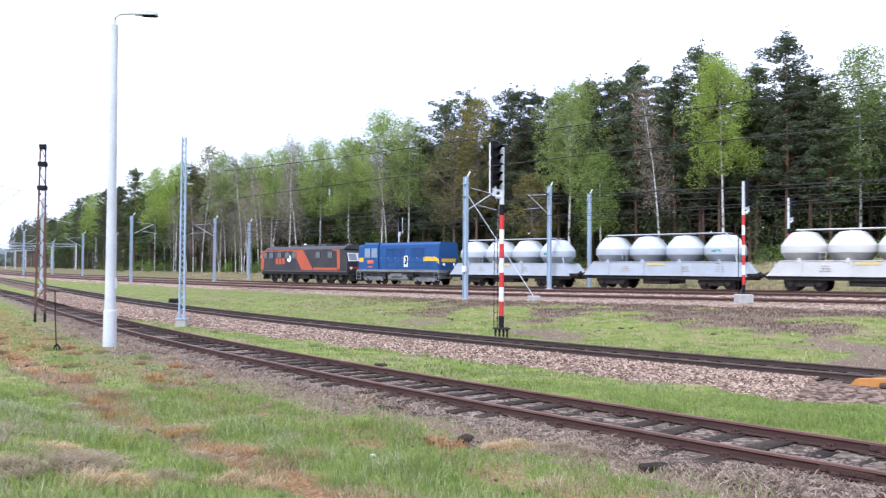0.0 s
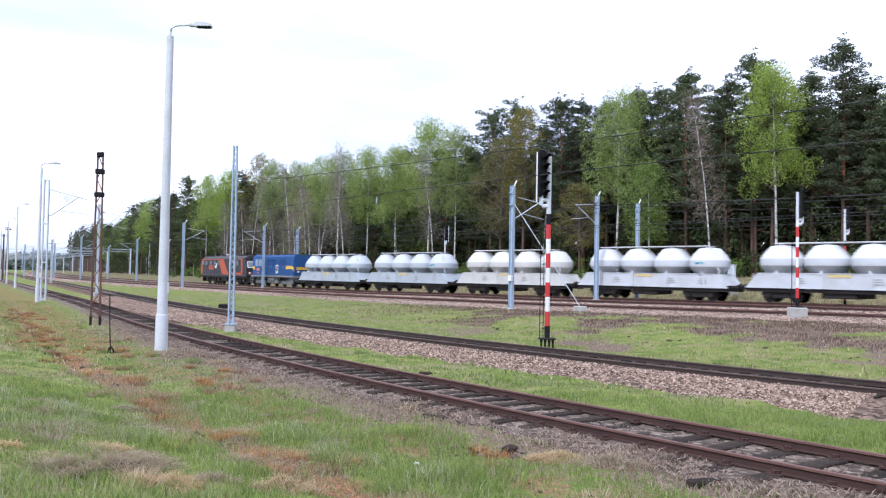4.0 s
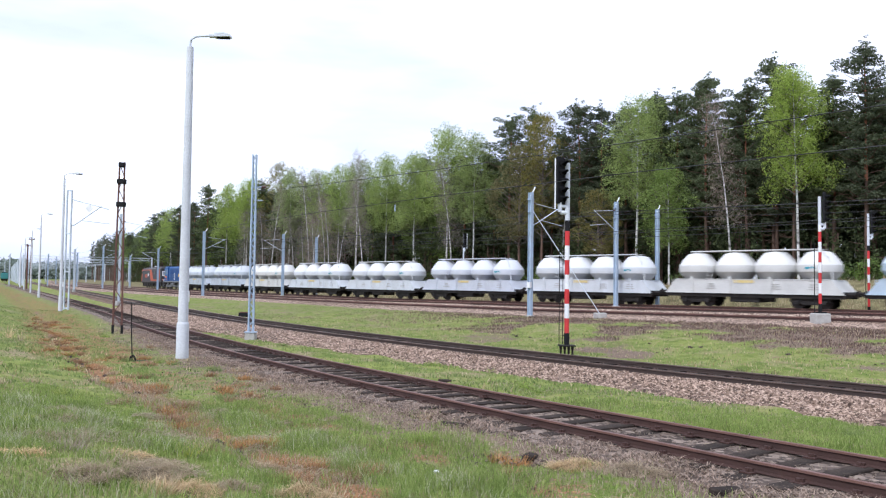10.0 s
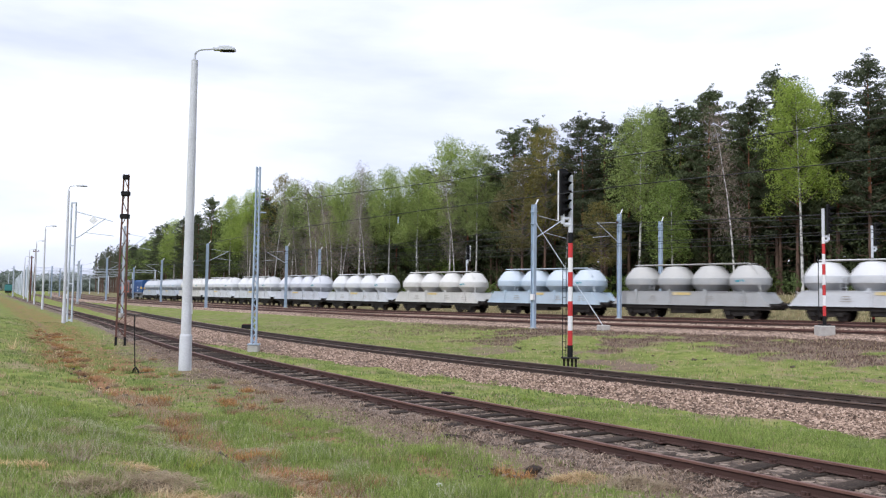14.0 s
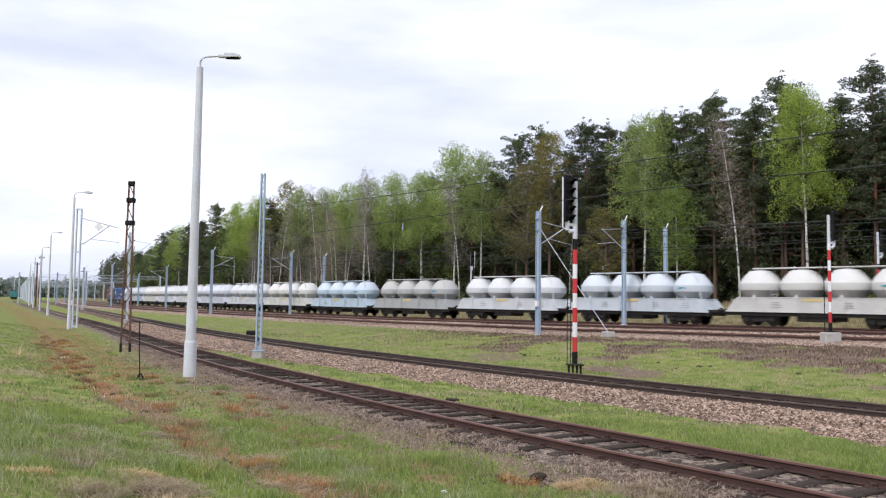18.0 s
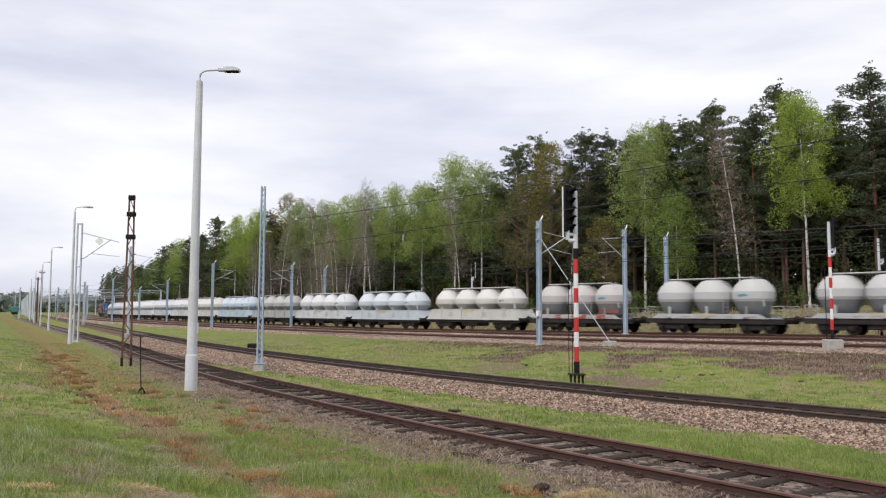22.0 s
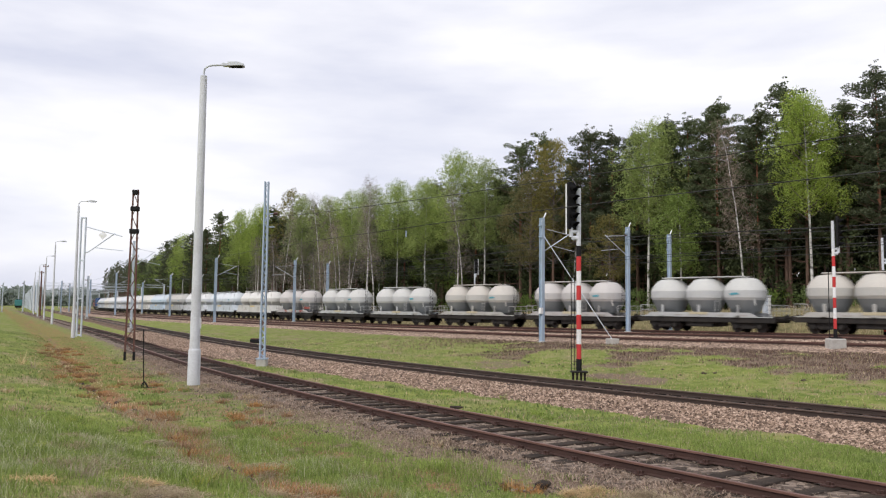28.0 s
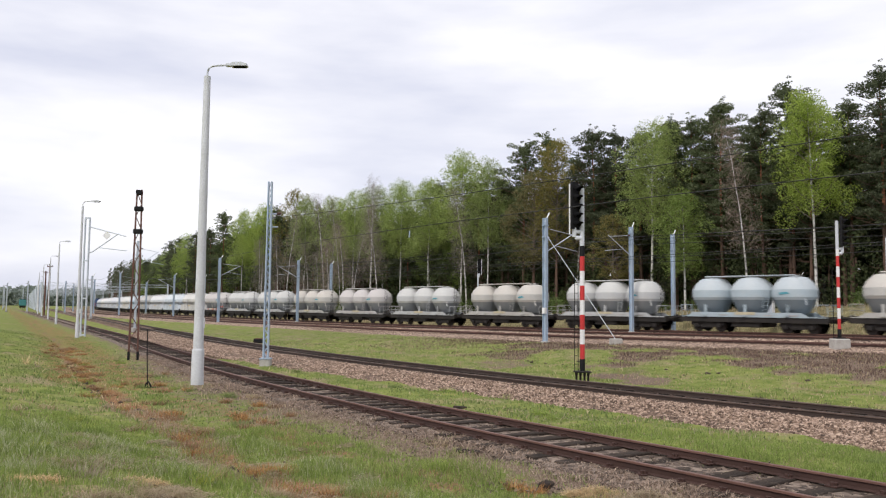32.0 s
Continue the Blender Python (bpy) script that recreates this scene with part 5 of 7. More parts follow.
derail = LOOP.at(-18.6, -1.15)
dr = new("derail_block")
dr.matrix_basis = pose(derail.x, derail.y, -0.17, 0, 0, LOOP.turn(-18.6))
tagged(dr, "rusty orange derail block lying beside the loop rail", "track device")
bm = bmesh.new()
prism(bm, [(-0.85, 0), (0.85, 0), (0.75, 0.12), (0.1, 0.2), (-0.7, 0.13)], -0.16, 0.16)
part("wedge", bm, mat("rusty_orange_paint", (0.50, 0.22, 0.05), 0.75, 0, (0.26, 0.11, 0.04), 0.5, 4, 30, 0.3), dr)
bm = bmesh.new()
box(bm, (0, 0.25, 0.06), (0.5, 0.2, 0.1), bevel=0.02)
part("hinge", bm, M_RUSTMAST, dr)

# ---- the freight train ----
L_FOUR, L_THREE, L_LOCO1, L_LOCO2 = 14.36, 12.30, 17.9, 13.2


def painted(name, base, dirt, amount=0.45, scale=0.9):
    return mat(name, base, 0.6, 0.0, dirt, amount, scale, 14, 0.05, 0.06)


def wheelset(parent, x, z, r=0.46):
    bm = bmesh.new()
    for sy in (-0.72, 0.72):
        g = 1 if sy > 0 else -1
        for rr, a, b in ((r, -0.065, 0.05), (r + 0.03, -0.065, -0.035), (0.12, 0.05, 0.12)):
            tube(bm, (0, sy + g * a, 0), (0, sy + g * b, 0), rr, seg=18)
    tube(bm, (0, -0.72, 0), (0, 0.72, 0), 0.08, seg=8)
    for k in range(6):
        a = k * math.pi / 3
        for g in (-1, 1):
            box(bm, (0.26 * math.cos(a), g * 0.775, 0.26 * math.sin(a)), (0.07, 0.02, 0.07))
    ob = part("wheelset", bm, M_WHEEL, parent)
    ob.location = (x, 0, z)
    return ob


def bogie_frame(bm, wb, z):
    for sy in (-1.0, 1.0):
        y = sy * 1.0
        prism(bm, [(-wb / 2 - 0.45, z + 0.02), (-wb / 2 + 0.2, z + 0.02), (-wb / 4, z - 0.16), (wb / 4, z - 0.16), (wb / 2 - 0.2, z + 0.02), (wb / 2 + 0.45, z + 0.02), (wb / 2 + 0.4, z + 0.3), (-wb / 2 - 0.4, z + 0.3)], y - 0.06, y + 0.06)
        for sx in (-1, 1):
            box(bm, (sx * wb / 2, y + sy * 0.04, z), (0.36, 0.2, 0.34), bevel=0.03)
        for k in (-0.22, 0, 0.22):
            tube(bm, (k, y, z - 0.1), (k, y, z + 0.22), 0.09, seg=8)
    box(bm, (0, 0, z + 0.1), (0.4, 2.0, 0.3))


def bogie(parent, x, wb=1.8, r=0.46):
    bm = bmesh.new()
    bogie_frame(bm, wb, r)
    b = part("bogie", bm, M_UNDER, parent, "dark bogie with springs")
    b.location = (x, 0, 0)
    for sx in (-1, 1):
        wheelset(b, sx * wb / 2, r, r)
    return b


def buffers(parent, half):
    for sx in (-1, 1):
        for sy in (-0.87, 0.87):
            bm = bmesh.new()
            tube(bm, (sx * (half - 0.62), sy, 1.05), (sx * (half - 0.12), sy, 1.05), 0.1, seg=10)
            tube(bm, (sx * (half - 0.12), sy, 1.05), (sx * (half - 0.04), sy, 1.05), 0.22, seg=14)
            part("buffer", bm, M_UNDER, parent)
        bm = bmesh.new()
        tube(bm, (sx * (half - 0.6), 0, 0.98), (sx * (half + 0.02), 0, 0.95), 0.06, seg=6)
        part("coupling", bm, M_UNDER, parent)


def hopper_body(four, shell, dome, cone):
    """A silo hopper: rounded shoulder, a belt round its middle, a cone below."""
    R = 1.47 if four else 1.52
    bm = bmesh.new()
    if four:
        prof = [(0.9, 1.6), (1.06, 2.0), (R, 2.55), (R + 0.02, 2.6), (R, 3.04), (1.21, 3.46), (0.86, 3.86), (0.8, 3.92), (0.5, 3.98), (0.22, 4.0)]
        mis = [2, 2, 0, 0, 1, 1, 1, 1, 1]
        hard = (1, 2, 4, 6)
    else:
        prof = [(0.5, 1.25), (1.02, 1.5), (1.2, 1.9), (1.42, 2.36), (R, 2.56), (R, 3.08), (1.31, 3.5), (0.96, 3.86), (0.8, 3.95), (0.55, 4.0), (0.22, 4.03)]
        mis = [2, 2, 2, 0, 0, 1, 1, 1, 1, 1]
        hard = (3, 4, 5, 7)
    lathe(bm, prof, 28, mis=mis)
    levels = [prof[i][1] for i in hard]
    for e in bm.edges:
        za, zb = e.verts[0].co.z, e.verts[1].co.z
        if abs(za - zb) < 1e-5 and any(abs(za - z) < 1e-5 for z in levels):
            e.smooth = False
    return bm


def ladder_bm(bm, x, y, z0, z1, w=0.38, tilt=0.0):
    for sx in (-w / 2, w / 2):
        tube(bm, (x + sx, y, z0), (x + sx, y - tilt, z1), 0.018, seg=4)
    k = z0 + 0.15
    while k < z1:
        f = (k - z0) / (z1 - z0)
        tube(bm, (x - w / 2, y - tilt * f, k), (x + w / 2, y - tilt * f, k), 0.014, seg=4)
        k += 0.3


def wagon(four, tint, extras=()):
    shell, dome, cone, skirt = tint
    L = L_FOUR if four else L_THREE
    half = L / 2
    r = new("hopper_wagon")
    n = 4 if four else 3
    pitch = 2.98 if four else 3.10
    x0 = -pitch * (n - 1) / 2
    if not four:
        x0 += 0.35
    bm = bmesh.new()
    box(bm, (0, 0, 0.98), (L - 1.3, 0.5, 0.42))
    for sy in (-1.2, 1.2):
        box(bm, (0, sy, 0.90), (L - 1.3, 0.12, 0.34))
    for sx in (-1, 1):
        box(bm, (sx * (half - 0.66), 0, 1.02), (0.12, 2.6, 0.36))
    box(bm, (0.4, 0.3, 0.58), (2.2, 1.6, 0.42), bevel=0.05)
    tube(bm, (-1.6, 0.5, 0.62), (-0.6, 0.5, 0.62), 0.2, seg=10)
    part("underframe", bm, M_UNDER, r, "sooty dark underframe")
    if four:
        e0, e1 = half - 0.65, half - 1.55
        for sy in (-1, 1):
            bm = bmesh.new()
            prism(bm, [(-e0, 1.0), (e0, 1.0), (e1 + 0.1, 1.98), (e1, 2.02), (-e1, 2.02), (-e1 - 0.1, 1.98)], sy * 1.34 - 0.03, sy * 1.34 + 0.03)
            for k in range(4):
                box(bm, (x0 + pitch * k - 0.2, sy * 1.40, 1.52), (0.12, 0.1, 1.02))
                box(bm, (x0 + pitch * k + pitch / 2, sy * 1.375, 1.5), (0.05, 0.03, 0.96))
            box(bm, (0, sy * 1.37, 2.02), (2 * e1, 0.09, 0.05))
            box(bm, (0, sy * 1.37, 1.02), (2 * e0, 0.09, 0.07))
            part("side_panel", bm, skirt, r, "pale sloping-ended side panel")
        for sx in (-1, 1):
            bm = bmesh.new()
            prism(bm, [(sx * e0, 1.0), (sx * (e0 - 0.05), 1.0), (sx * (e1 - 0.05), 2.02), (sx * e1, 2.02)], -1.31, 1.31)
            part("end_panel", bm, skirt, r)
    else:
        for sy in (-1, 1):
            bm = bmesh.new()
            e0, e1 = half - 1.45, half - 2.1
            prism(bm, [(-e0 + 0.35, 1.1), (e0 + 0.35, 1.1), (e1 + 0.35, 1.45), (-e1 + 0.35, 1.45)], sy * 1.3 - 0.03, sy * 1.3 + 0.03)
            for k in range(5):
                xx = -e1 + 0.35 + 2 * e1 * k / 4
                box(bm, (xx, sy * 1.34, 1.28), (0.07, 0.05, 0.34))
            part("side_panel", bm, skirt, r, "low pale side sill")
        bm = bmesh.new()
        box(bm, (0, 0, 1.13), (L - 1.35, 2.5, 0.05))
        part("deck", bm, skirt, r)
        for sx in (-1, 1):
            bm = bmesh.new()
            for sy in (-1.2, -0.4, 0.4, 1.2):
                tube(bm, (sx * (half - 0.72), sy, 1.15), (sx * (half - 0.72), sy, 2.0), 0.022, seg=5)
            for z in (1.6, 2.0):
                tube(bm, (sx * (half - 0.72), -1.2, z), (sx * (half - 0.72), 1.2, z), 0.022, seg=5)
            tube(bm, (sx * (half - 0.72), 1.2, 2.0), (sx * (half - 1.5), 1.2, 2.0), 0.022, seg=5)
            tube(bm, (sx * (half - 1.5), 1.2, 1.15), (sx * (half - 1.5), 1.2, 2.0), 0.022, seg=5)
            part("end_railing", bm, skirt, r, "pale tubular end railing")
    hop = None
    for i in range(n):
        if hop is None:
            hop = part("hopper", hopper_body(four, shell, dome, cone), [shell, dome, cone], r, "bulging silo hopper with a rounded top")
            hop.location.x = x0
        else:
            share(hop, r, pose(x0 + pitch * i, 0, 0))
    hatch = None
    for i in range(n):
        if hatch is None:
            bm = bmesh.new()
            lathe(bm, [(0.3, 0), (0.3, 0.1), (0.22, 0.15)], 12)
            hatch = part("hatch", bm, dome, r)
            hatch.location = (x0, 0, 4.0)
        else:
            share(hatch, r, pose(x0 + pitch * i, 0, 4.0))
    leg = None
    for i in range(n):
        for sy in (-1, 1):
            if leg is None:
                bm = bmesh.new()
                z0, z1 = (1.9, 2.4) if four else (1.15, 2.1)
                yy = 1.16 if four else 1.2
                box(bm, (0, yy, (z0 + z1) / 2), (0.2, 0.1, z1 - z0), bevel=0.02)
                box(bm, (0, yy + 0.1, z0 + 0.06), (0.34, 0.3, 0.1))
                leg = part("support_leg", bm, skirt, r)
                leg.location.x = x0
            else:
                share(leg, r, pose(x0 + pitch * i, 0, 0, 0, 0, 0 if sy > 0 else 180))
    bm = bmesh.new()
    for sy in (-0.35, 0.35):
        tube(bm, (x0 - 0.4, sy, 4.12), (x0 + pitch * (n - 1) + 0.4, sy, 4.12), 0.03, seg=5)
    box(bm, ((x0 * 2 + pitch * (n - 1)) / 2, 0, 4.06), (pitch * (n - 1) + 1.0, 0.6, 0.03))
    part("roof_walkway", bm, mat("dusty_steel_grating", (0.16, 0.15, 0.14), 0.8), r, "narrow dark grey walkway along the hopper tops")
    bm = bmesh.new()
    pipe(bm, [(x0 - 1.2, 0.9, 2.0), (x0 - 0.9, 0.9, 3.5), (x0 - 0.3, 0.7, 4.1), (x0 + pitch * (n - 1) + 0.3, 0.7, 4.1)], 0.05, 6)
    part("air_pipe", bm, dome, r, "pale air pipe over the hoppers")
    bm = bmesh.new()
    lx = x0 + pitch * (2.5 if four else 0.5)
    ladder_bm(bm, lx, 1.28, 1.5, 3.0, tilt=0.1)
    part("ladder", bm, skirt, r)
    if not four:
        bm = bmesh.new()
        ladder_bm(bm, -half + 1.35, 0.5, 1.2, 3.9)
        part("end_ladder", bm, M_UNDER, r)
    bm = bmesh.new()
    box(bm, (0.3, 1.40 if four else 1.36, 1.86 if four else 1.38), (1.5, 0.012, 0.2))
    part("marking_panel", bm, mat("faded_yellow", (0.62, 0.48, 0.18), 0.7, 0, (0.58, 0.54, 0.42), 0.6) if four else mat("faded_ochre", (0.50, 0.44, 0.30), 0.7), r, "yellow marking panel with unreadable lettering")
    for k in (-4.6, -2.0, 2.8):
        for j in range(3 if four else 1):
            bm = bmesh.new()
            if four:
                box(bm, (k, 1.40, 1.35 + 0.16 * j), (0.8 - 0.15 * j, 0.01, 0.05))
            else:
                box(bm, (k * 0.7, 1.36, 1.25), (0.6, 0.01, 0.06))
            part("lettering_bar", bm, M_CONC, r, "small dark lettering bar")
    bm = bmesh.new()
    R = 1.47 if four else 1.535
    prism(bm, [(x0 - 0.3, 2.78), (x0 + 0.4, 2.72), (x0 + 0.45, 2.86), (x0 - 0.1, 2.92)], R - 0.05, R + 0.005)
    part("emblem", bm, mat("teal_emblem", (0.08, 0.30, 0.36), 0.6), r, "faded teal emblem on the hopper")
    bogie(r, half - 3.0 if four else half - 2.75)
    bogie(r, -half + 3.0 if four else -half + 2.75)
    buffers(r, half)
    if "rust" in extras:
        primer = mat("red_primer", (0.36, 0.10, 0.08), 0.7)
        for xx, w in ((-0.2, 1.4), (2.2, 0.7), (-2.4, 0.9)):
            bm = bmesh.new()
            box(bm, (xx, 1.352, 1.28), (w, 0.02, 0.3), bevel=0.006)
            part("primer_patch", bm, primer, r, "patch of red primer")
        bm = bmesh.new()
        lathe(bm, [(1.185, 1.6), (1.225, 1.95), (1.45, 2.4)], 10, caps=False)
        for v in list(bm.verts):
            if not (v.co.y > 0.55 and abs(v.co.x) < 1.05):
                bm.verts.remove(v)
        ob = part("primer_patch", bm, primer, r, "patch of red primer on the cone")
        ob.location.x = x0
    return r


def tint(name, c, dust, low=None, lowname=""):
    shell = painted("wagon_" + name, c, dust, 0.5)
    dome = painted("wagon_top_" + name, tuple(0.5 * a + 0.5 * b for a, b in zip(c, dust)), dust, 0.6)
    # No low: shell colour darkened for shade. A given low is two-tone paint.
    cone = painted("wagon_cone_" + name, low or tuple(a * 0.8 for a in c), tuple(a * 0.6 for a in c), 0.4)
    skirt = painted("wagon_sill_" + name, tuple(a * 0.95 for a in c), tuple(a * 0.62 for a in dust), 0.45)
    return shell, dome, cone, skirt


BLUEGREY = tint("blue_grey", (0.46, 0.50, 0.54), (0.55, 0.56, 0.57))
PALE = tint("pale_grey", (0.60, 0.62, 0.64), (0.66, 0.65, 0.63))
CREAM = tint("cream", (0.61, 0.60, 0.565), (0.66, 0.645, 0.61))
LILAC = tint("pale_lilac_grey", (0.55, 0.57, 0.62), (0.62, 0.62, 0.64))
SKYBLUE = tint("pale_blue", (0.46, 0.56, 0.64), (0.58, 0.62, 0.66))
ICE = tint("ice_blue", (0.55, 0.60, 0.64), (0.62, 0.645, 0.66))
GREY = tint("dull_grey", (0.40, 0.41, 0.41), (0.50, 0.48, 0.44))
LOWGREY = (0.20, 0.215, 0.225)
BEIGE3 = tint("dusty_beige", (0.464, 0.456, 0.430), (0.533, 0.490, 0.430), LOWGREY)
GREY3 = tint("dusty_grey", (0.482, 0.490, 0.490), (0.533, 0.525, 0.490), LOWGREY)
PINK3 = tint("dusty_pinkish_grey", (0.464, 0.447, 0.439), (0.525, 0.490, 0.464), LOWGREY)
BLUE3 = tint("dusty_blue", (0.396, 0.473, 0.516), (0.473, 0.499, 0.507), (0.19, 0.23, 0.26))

CONSIST = [
    (1, BLUEGREY, ()), (1, BLUEGREY, ()), (1, CREAM, ()), (1, PALE, ()), (1, PALE, ()), (1, LILAC, ()), (1, PALE, ()), (1, CREAM, ()),
    (1, SKYBLUE, ()), (1, GREY, ()), (1, PALE, ()), (1, ICE, ()), (1, CREAM, ()),
    (0, PINK3, ("rust",)), (0, GREY3, ()), (0, GREY3, ()), (0, BEIGE3, ()), (0, PINK3, ()), (0, GREY3, ()),
    (0, BEIGE3, ()), (0, GREY3, ()), (0, BLUE3, ()), (0, BEIGE3, ()), (0, GREY3, ()),
]
TINT_WORDS = {id(BLUEGREY): "blue-grey", id(PALE): "pale grey", id(CREAM): "cream", id(LILAC): "lilac-grey", id(SKYBLUE): "pale blue", id(ICE): "icy white-blue", id(GREY): "dull grey",
              id(BEIGE3): "dusty beige", id(GREY3): "dusty grey", id(PINK3): "dusty pinkish", id(BLUE3): "dusty blue"}


def wagons():
    made, out = {}, []
    for four, tn, extras in CONSIST:
        key = (four, id(tn), extras)
        if key in made:
            w = copy_thing(made[key], Matrix())
        else:
            w = made[key] = wagon(bool(four), tn, extras)
            tagged(w, "%s cement wagon with %s silo hoppers on the main line" % (TINT_WORDS[id(tn)], "four" if four else "three"), "freight wagon", "cement hopper wagons")
        out.append((w, L_FOUR if four else L_THREE))
    return out


def glassy():
    return mat("dark_cab_glass", (0.03, 0.04, 0.045), 0.15, 0, (0.05, 0.06, 0.065), 0.3, 2, 30, 0)


def electric_loco():
    """A black and orange six-axle electric locomotive."""
    r = new("electric_locomotive")
    tagged(r, "black electric locomotive with orange stripes at the train's head", "locomotive")
    black = painted("charcoal_loco_paint", (0.034, 0.032, 0.037), (0.07, 0.062, 0.062), 0.5)
    orange = painted("orange_loco_paint", (0.45, 0.09, 0.04), (0.30, 0.085, 0.045), 0.5)
    roofm = painted("grey_loco_roof", (0.055, 0.053, 0.056), (0.11, 0.095, 0.09), 0.5)
    half = L_LOCO1 / 2
    hb = half - 0.75
    bm = bmesh.new()
    prism(bm, [(-hb, 1.25), (hb, 1.25), (hb, 2.3), (hb - 0.32, 3.35), (hb - 0.75, 3.75), (-hb + 0.75, 3.75), (-hb + 0.32, 3.35), (-hb, 2.3)], -1.45, 1.45)
    part("body", bm, black, r)
    bm = bmesh.new()
    prism(bm, [(-1.45, 3.72), (1.45, 3.72), (1.2, 4.0), (0.7, 4.12), (-0.7, 4.12), (-1.2, 4.0)], -hb + 0.55, hb - 0.55, axis="x")
    part("roof", bm, roofm, r, "grey curved roof")
    bm = bmesh.new()
    box(bm, (0, 0, 1.12), (2 * hb + 0.2, 2.8, 0.3))
    box(bm, (0, 0, 0.75), (2.0, 2.5, 0.6), bevel=0.06)
    for k in (-4.5, 4.5):
        box(bm, (k, 0, 0.8), (6.6, 1.9, 0.66))
        for j in (-1.1, 1.1):
            box(bm, (k + j, 1.12, 0.72), (0.5, 0.14, 0.55), bevel=0.03)
            box(bm, (k + j, -1.12, 0.72), (0.5, 0.14, 0.55), bevel=0.03)
    part("underframe", bm, M_UNDER, r)
    for sy in (-1, 1):
        y = sy * 1.458
        bm = bmesh.new()
        for poly in ([(-0.2, 3.7), (1.9, 3.7), (0.1, 1.45), (-2.1, 1.45)], [(-2.1, 1.45), (-7.0, 1.45), (-7.0, 1.75), (-2.2, 1.75)], [(-7.0, 1.45), (-6.5, 1.45), (-6.4, 3.6), (-6.9, 3.6)], [(1.9, 3.7), (8.0, 3.7), (8.0, 3.58), (1.8, 3.58)], [(8.3, 3.7), (7.6, 3.6), (8.0, 1.45), (8.6, 1.45)], [(-5.6, 3.7), (-6.9, 3.7), (-6.9, 3.58), (-5.6, 3.58)]):
            prism(bm, poly, y - 0.006, y + 0.006)
        part("orange_stripe", bm, orange, r, "slanted orange stripe")
        bm = bmesh.new()
        for k in range(3):
            prism(bm, [(3.45 + 0.66 * k, 2.1), (3.98 + 0.66 * k, 2.1), (4.04 + 0.66 * k, 2.8), (3.51 + 0.66 * k, 2.8)], y - 0.008, y + 0.012)
        part("emblem_blocks", bm, orange, r, "orange emblem blocks")
        bm = bmesh.new()
        lathe(bm, [(0.42, -0.008), (0.42, 0.008)], 14)
        ob = part("emblem_disc", bm, M_WHITE, r, "white emblem")
        ob.matrix_basis = pose(2.6, y + sy * 0.004, 2.75, 90, 0, 0)
        for k, xx in enumerate((6.3, 4.6, 3.0, 1.6, -3.0, -5.2, 7.6)):
            bm = bmesh.new()
            box(bm, (0, 0, 0), (0.8, 0.03, 0.62), bevel=0.01)
            # Grey base colour stands for a dim reflection of the sky.
            w = part("side_window", bm, mat("dim_sky_glass", (0.12, 0.13, 0.14), 0.1), r)
            w.location = (xx, y + sy * 0.012, 3.12)
            bm = bmesh.new()
            for dx, dz, sw, sh in ((0, 0.34, 0.92, 0.06), (0, -0.34, 0.92, 0.06), (-0.43, 0, 0.06, 0.62), (0.43, 0, 0.06, 0.62)):
                box(bm, (dx, 0, dz), (sw, 0.05, sh))
            part("window_frame", bm, roofm, w)
    for sx in (-1, 1):
        for sy in (-0.62, 0.62):
            bm = bmesh.new()
            box(bm, (0, 0, 0), (0.04, 1.05, 0.75), bevel=0.01)
            # Reflected sky is put into the windscreen's pale base colour.
            w = part("windscreen", bm, mat("bright_sky_glass", (0.26, 0.30, 0.33), 0.08), r)
            w.matrix_basis = pose(sx * (hb - 0.15), sy, 2.88, 0, -sx * 17, 0)
            bm = bmesh.new()
            for dy, dz, sw, sh in ((0, 0.41, 1.2, 0.09), (0, -0.41, 1.2, 0.09), (-0.56, 0, 0.09, 0.75), (0.56, 0, 0.09, 0.75)):
                box(bm, (0, dy, dz), (0.06, sw, sh))
            part("windscreen_frame", bm, M_WHITE, w, "white windscreen frame")
            bm = bmesh.new()
            lathe(bm, [(0.15, -0.04), (0.15, 0.05), (0.11, 0.06)], 12)
            ob = part("headlight", bm, M_WHITE, r)
            ob.matrix_basis = pose(sx * (hb + 0.02), sy * 1.5, 1.7, 0, sx * 90, 0)
        bm = bmesh.new()
        box(bm, (sx * (hb + 0.012), 0, 1.75), (0.02, 2.4, 0.25))
        part("front_stripe", bm, orange, r, "orange front stripe")
        bm = bmesh.new()
        prism(bm, [(sx * hb, 0.35), (sx * (hb + 0.25), 0.35), (sx * (hb + 0.1), 0.95), (sx * hb, 0.95)], -1.2, 1.2)
        part("snowplough", bm, M_UNDER, r)
        bm = bmesh.new()
        x0 = sx * 5.2
        for sy in (-0.7, 0.7):
            pipe(bm, [(x0 - 1.1, sy, 4.15), (x0 + 0.9, sy * 0.8, 4.33), (x0 - 0.9, sy * 0.9, 4.42)], 0.035, 5)
        tube(bm, (x0 - 0.9, -0.95, 4.45), (x0 - 0.9, 0.95, 4.45), 0.04, seg=5)
        part("pantograph", bm, M_UNDER, r, "folded pantograph")
        for sy in (-0.75, 0.75):
            bm = bmesh.new()
            lathe(bm, [(0.06, 0), (0.11, 0.05), (0.06, 0.1), (0.11, 0.15), (0.06, 0.22)], 8)
            ob = part("insulator", bm, M_INSUL, r)
            ob.location = (x0 + 0.9, sy, 4.0)
    for xx, w, tall in ((0, 2.6, 0.2), (-2.6, 1.6, 0.26), (2.6, 1.4, 0.16), (7.0, 0.7, 0.12), (-7.0, 0.6, 0.14)):
        bm = bmesh.new()
        box(bm, (xx, 0, 4.1 + tall / 2), (w, 1.3, tall), bevel=0.04)
        part("roof_box", bm, roofm, r)
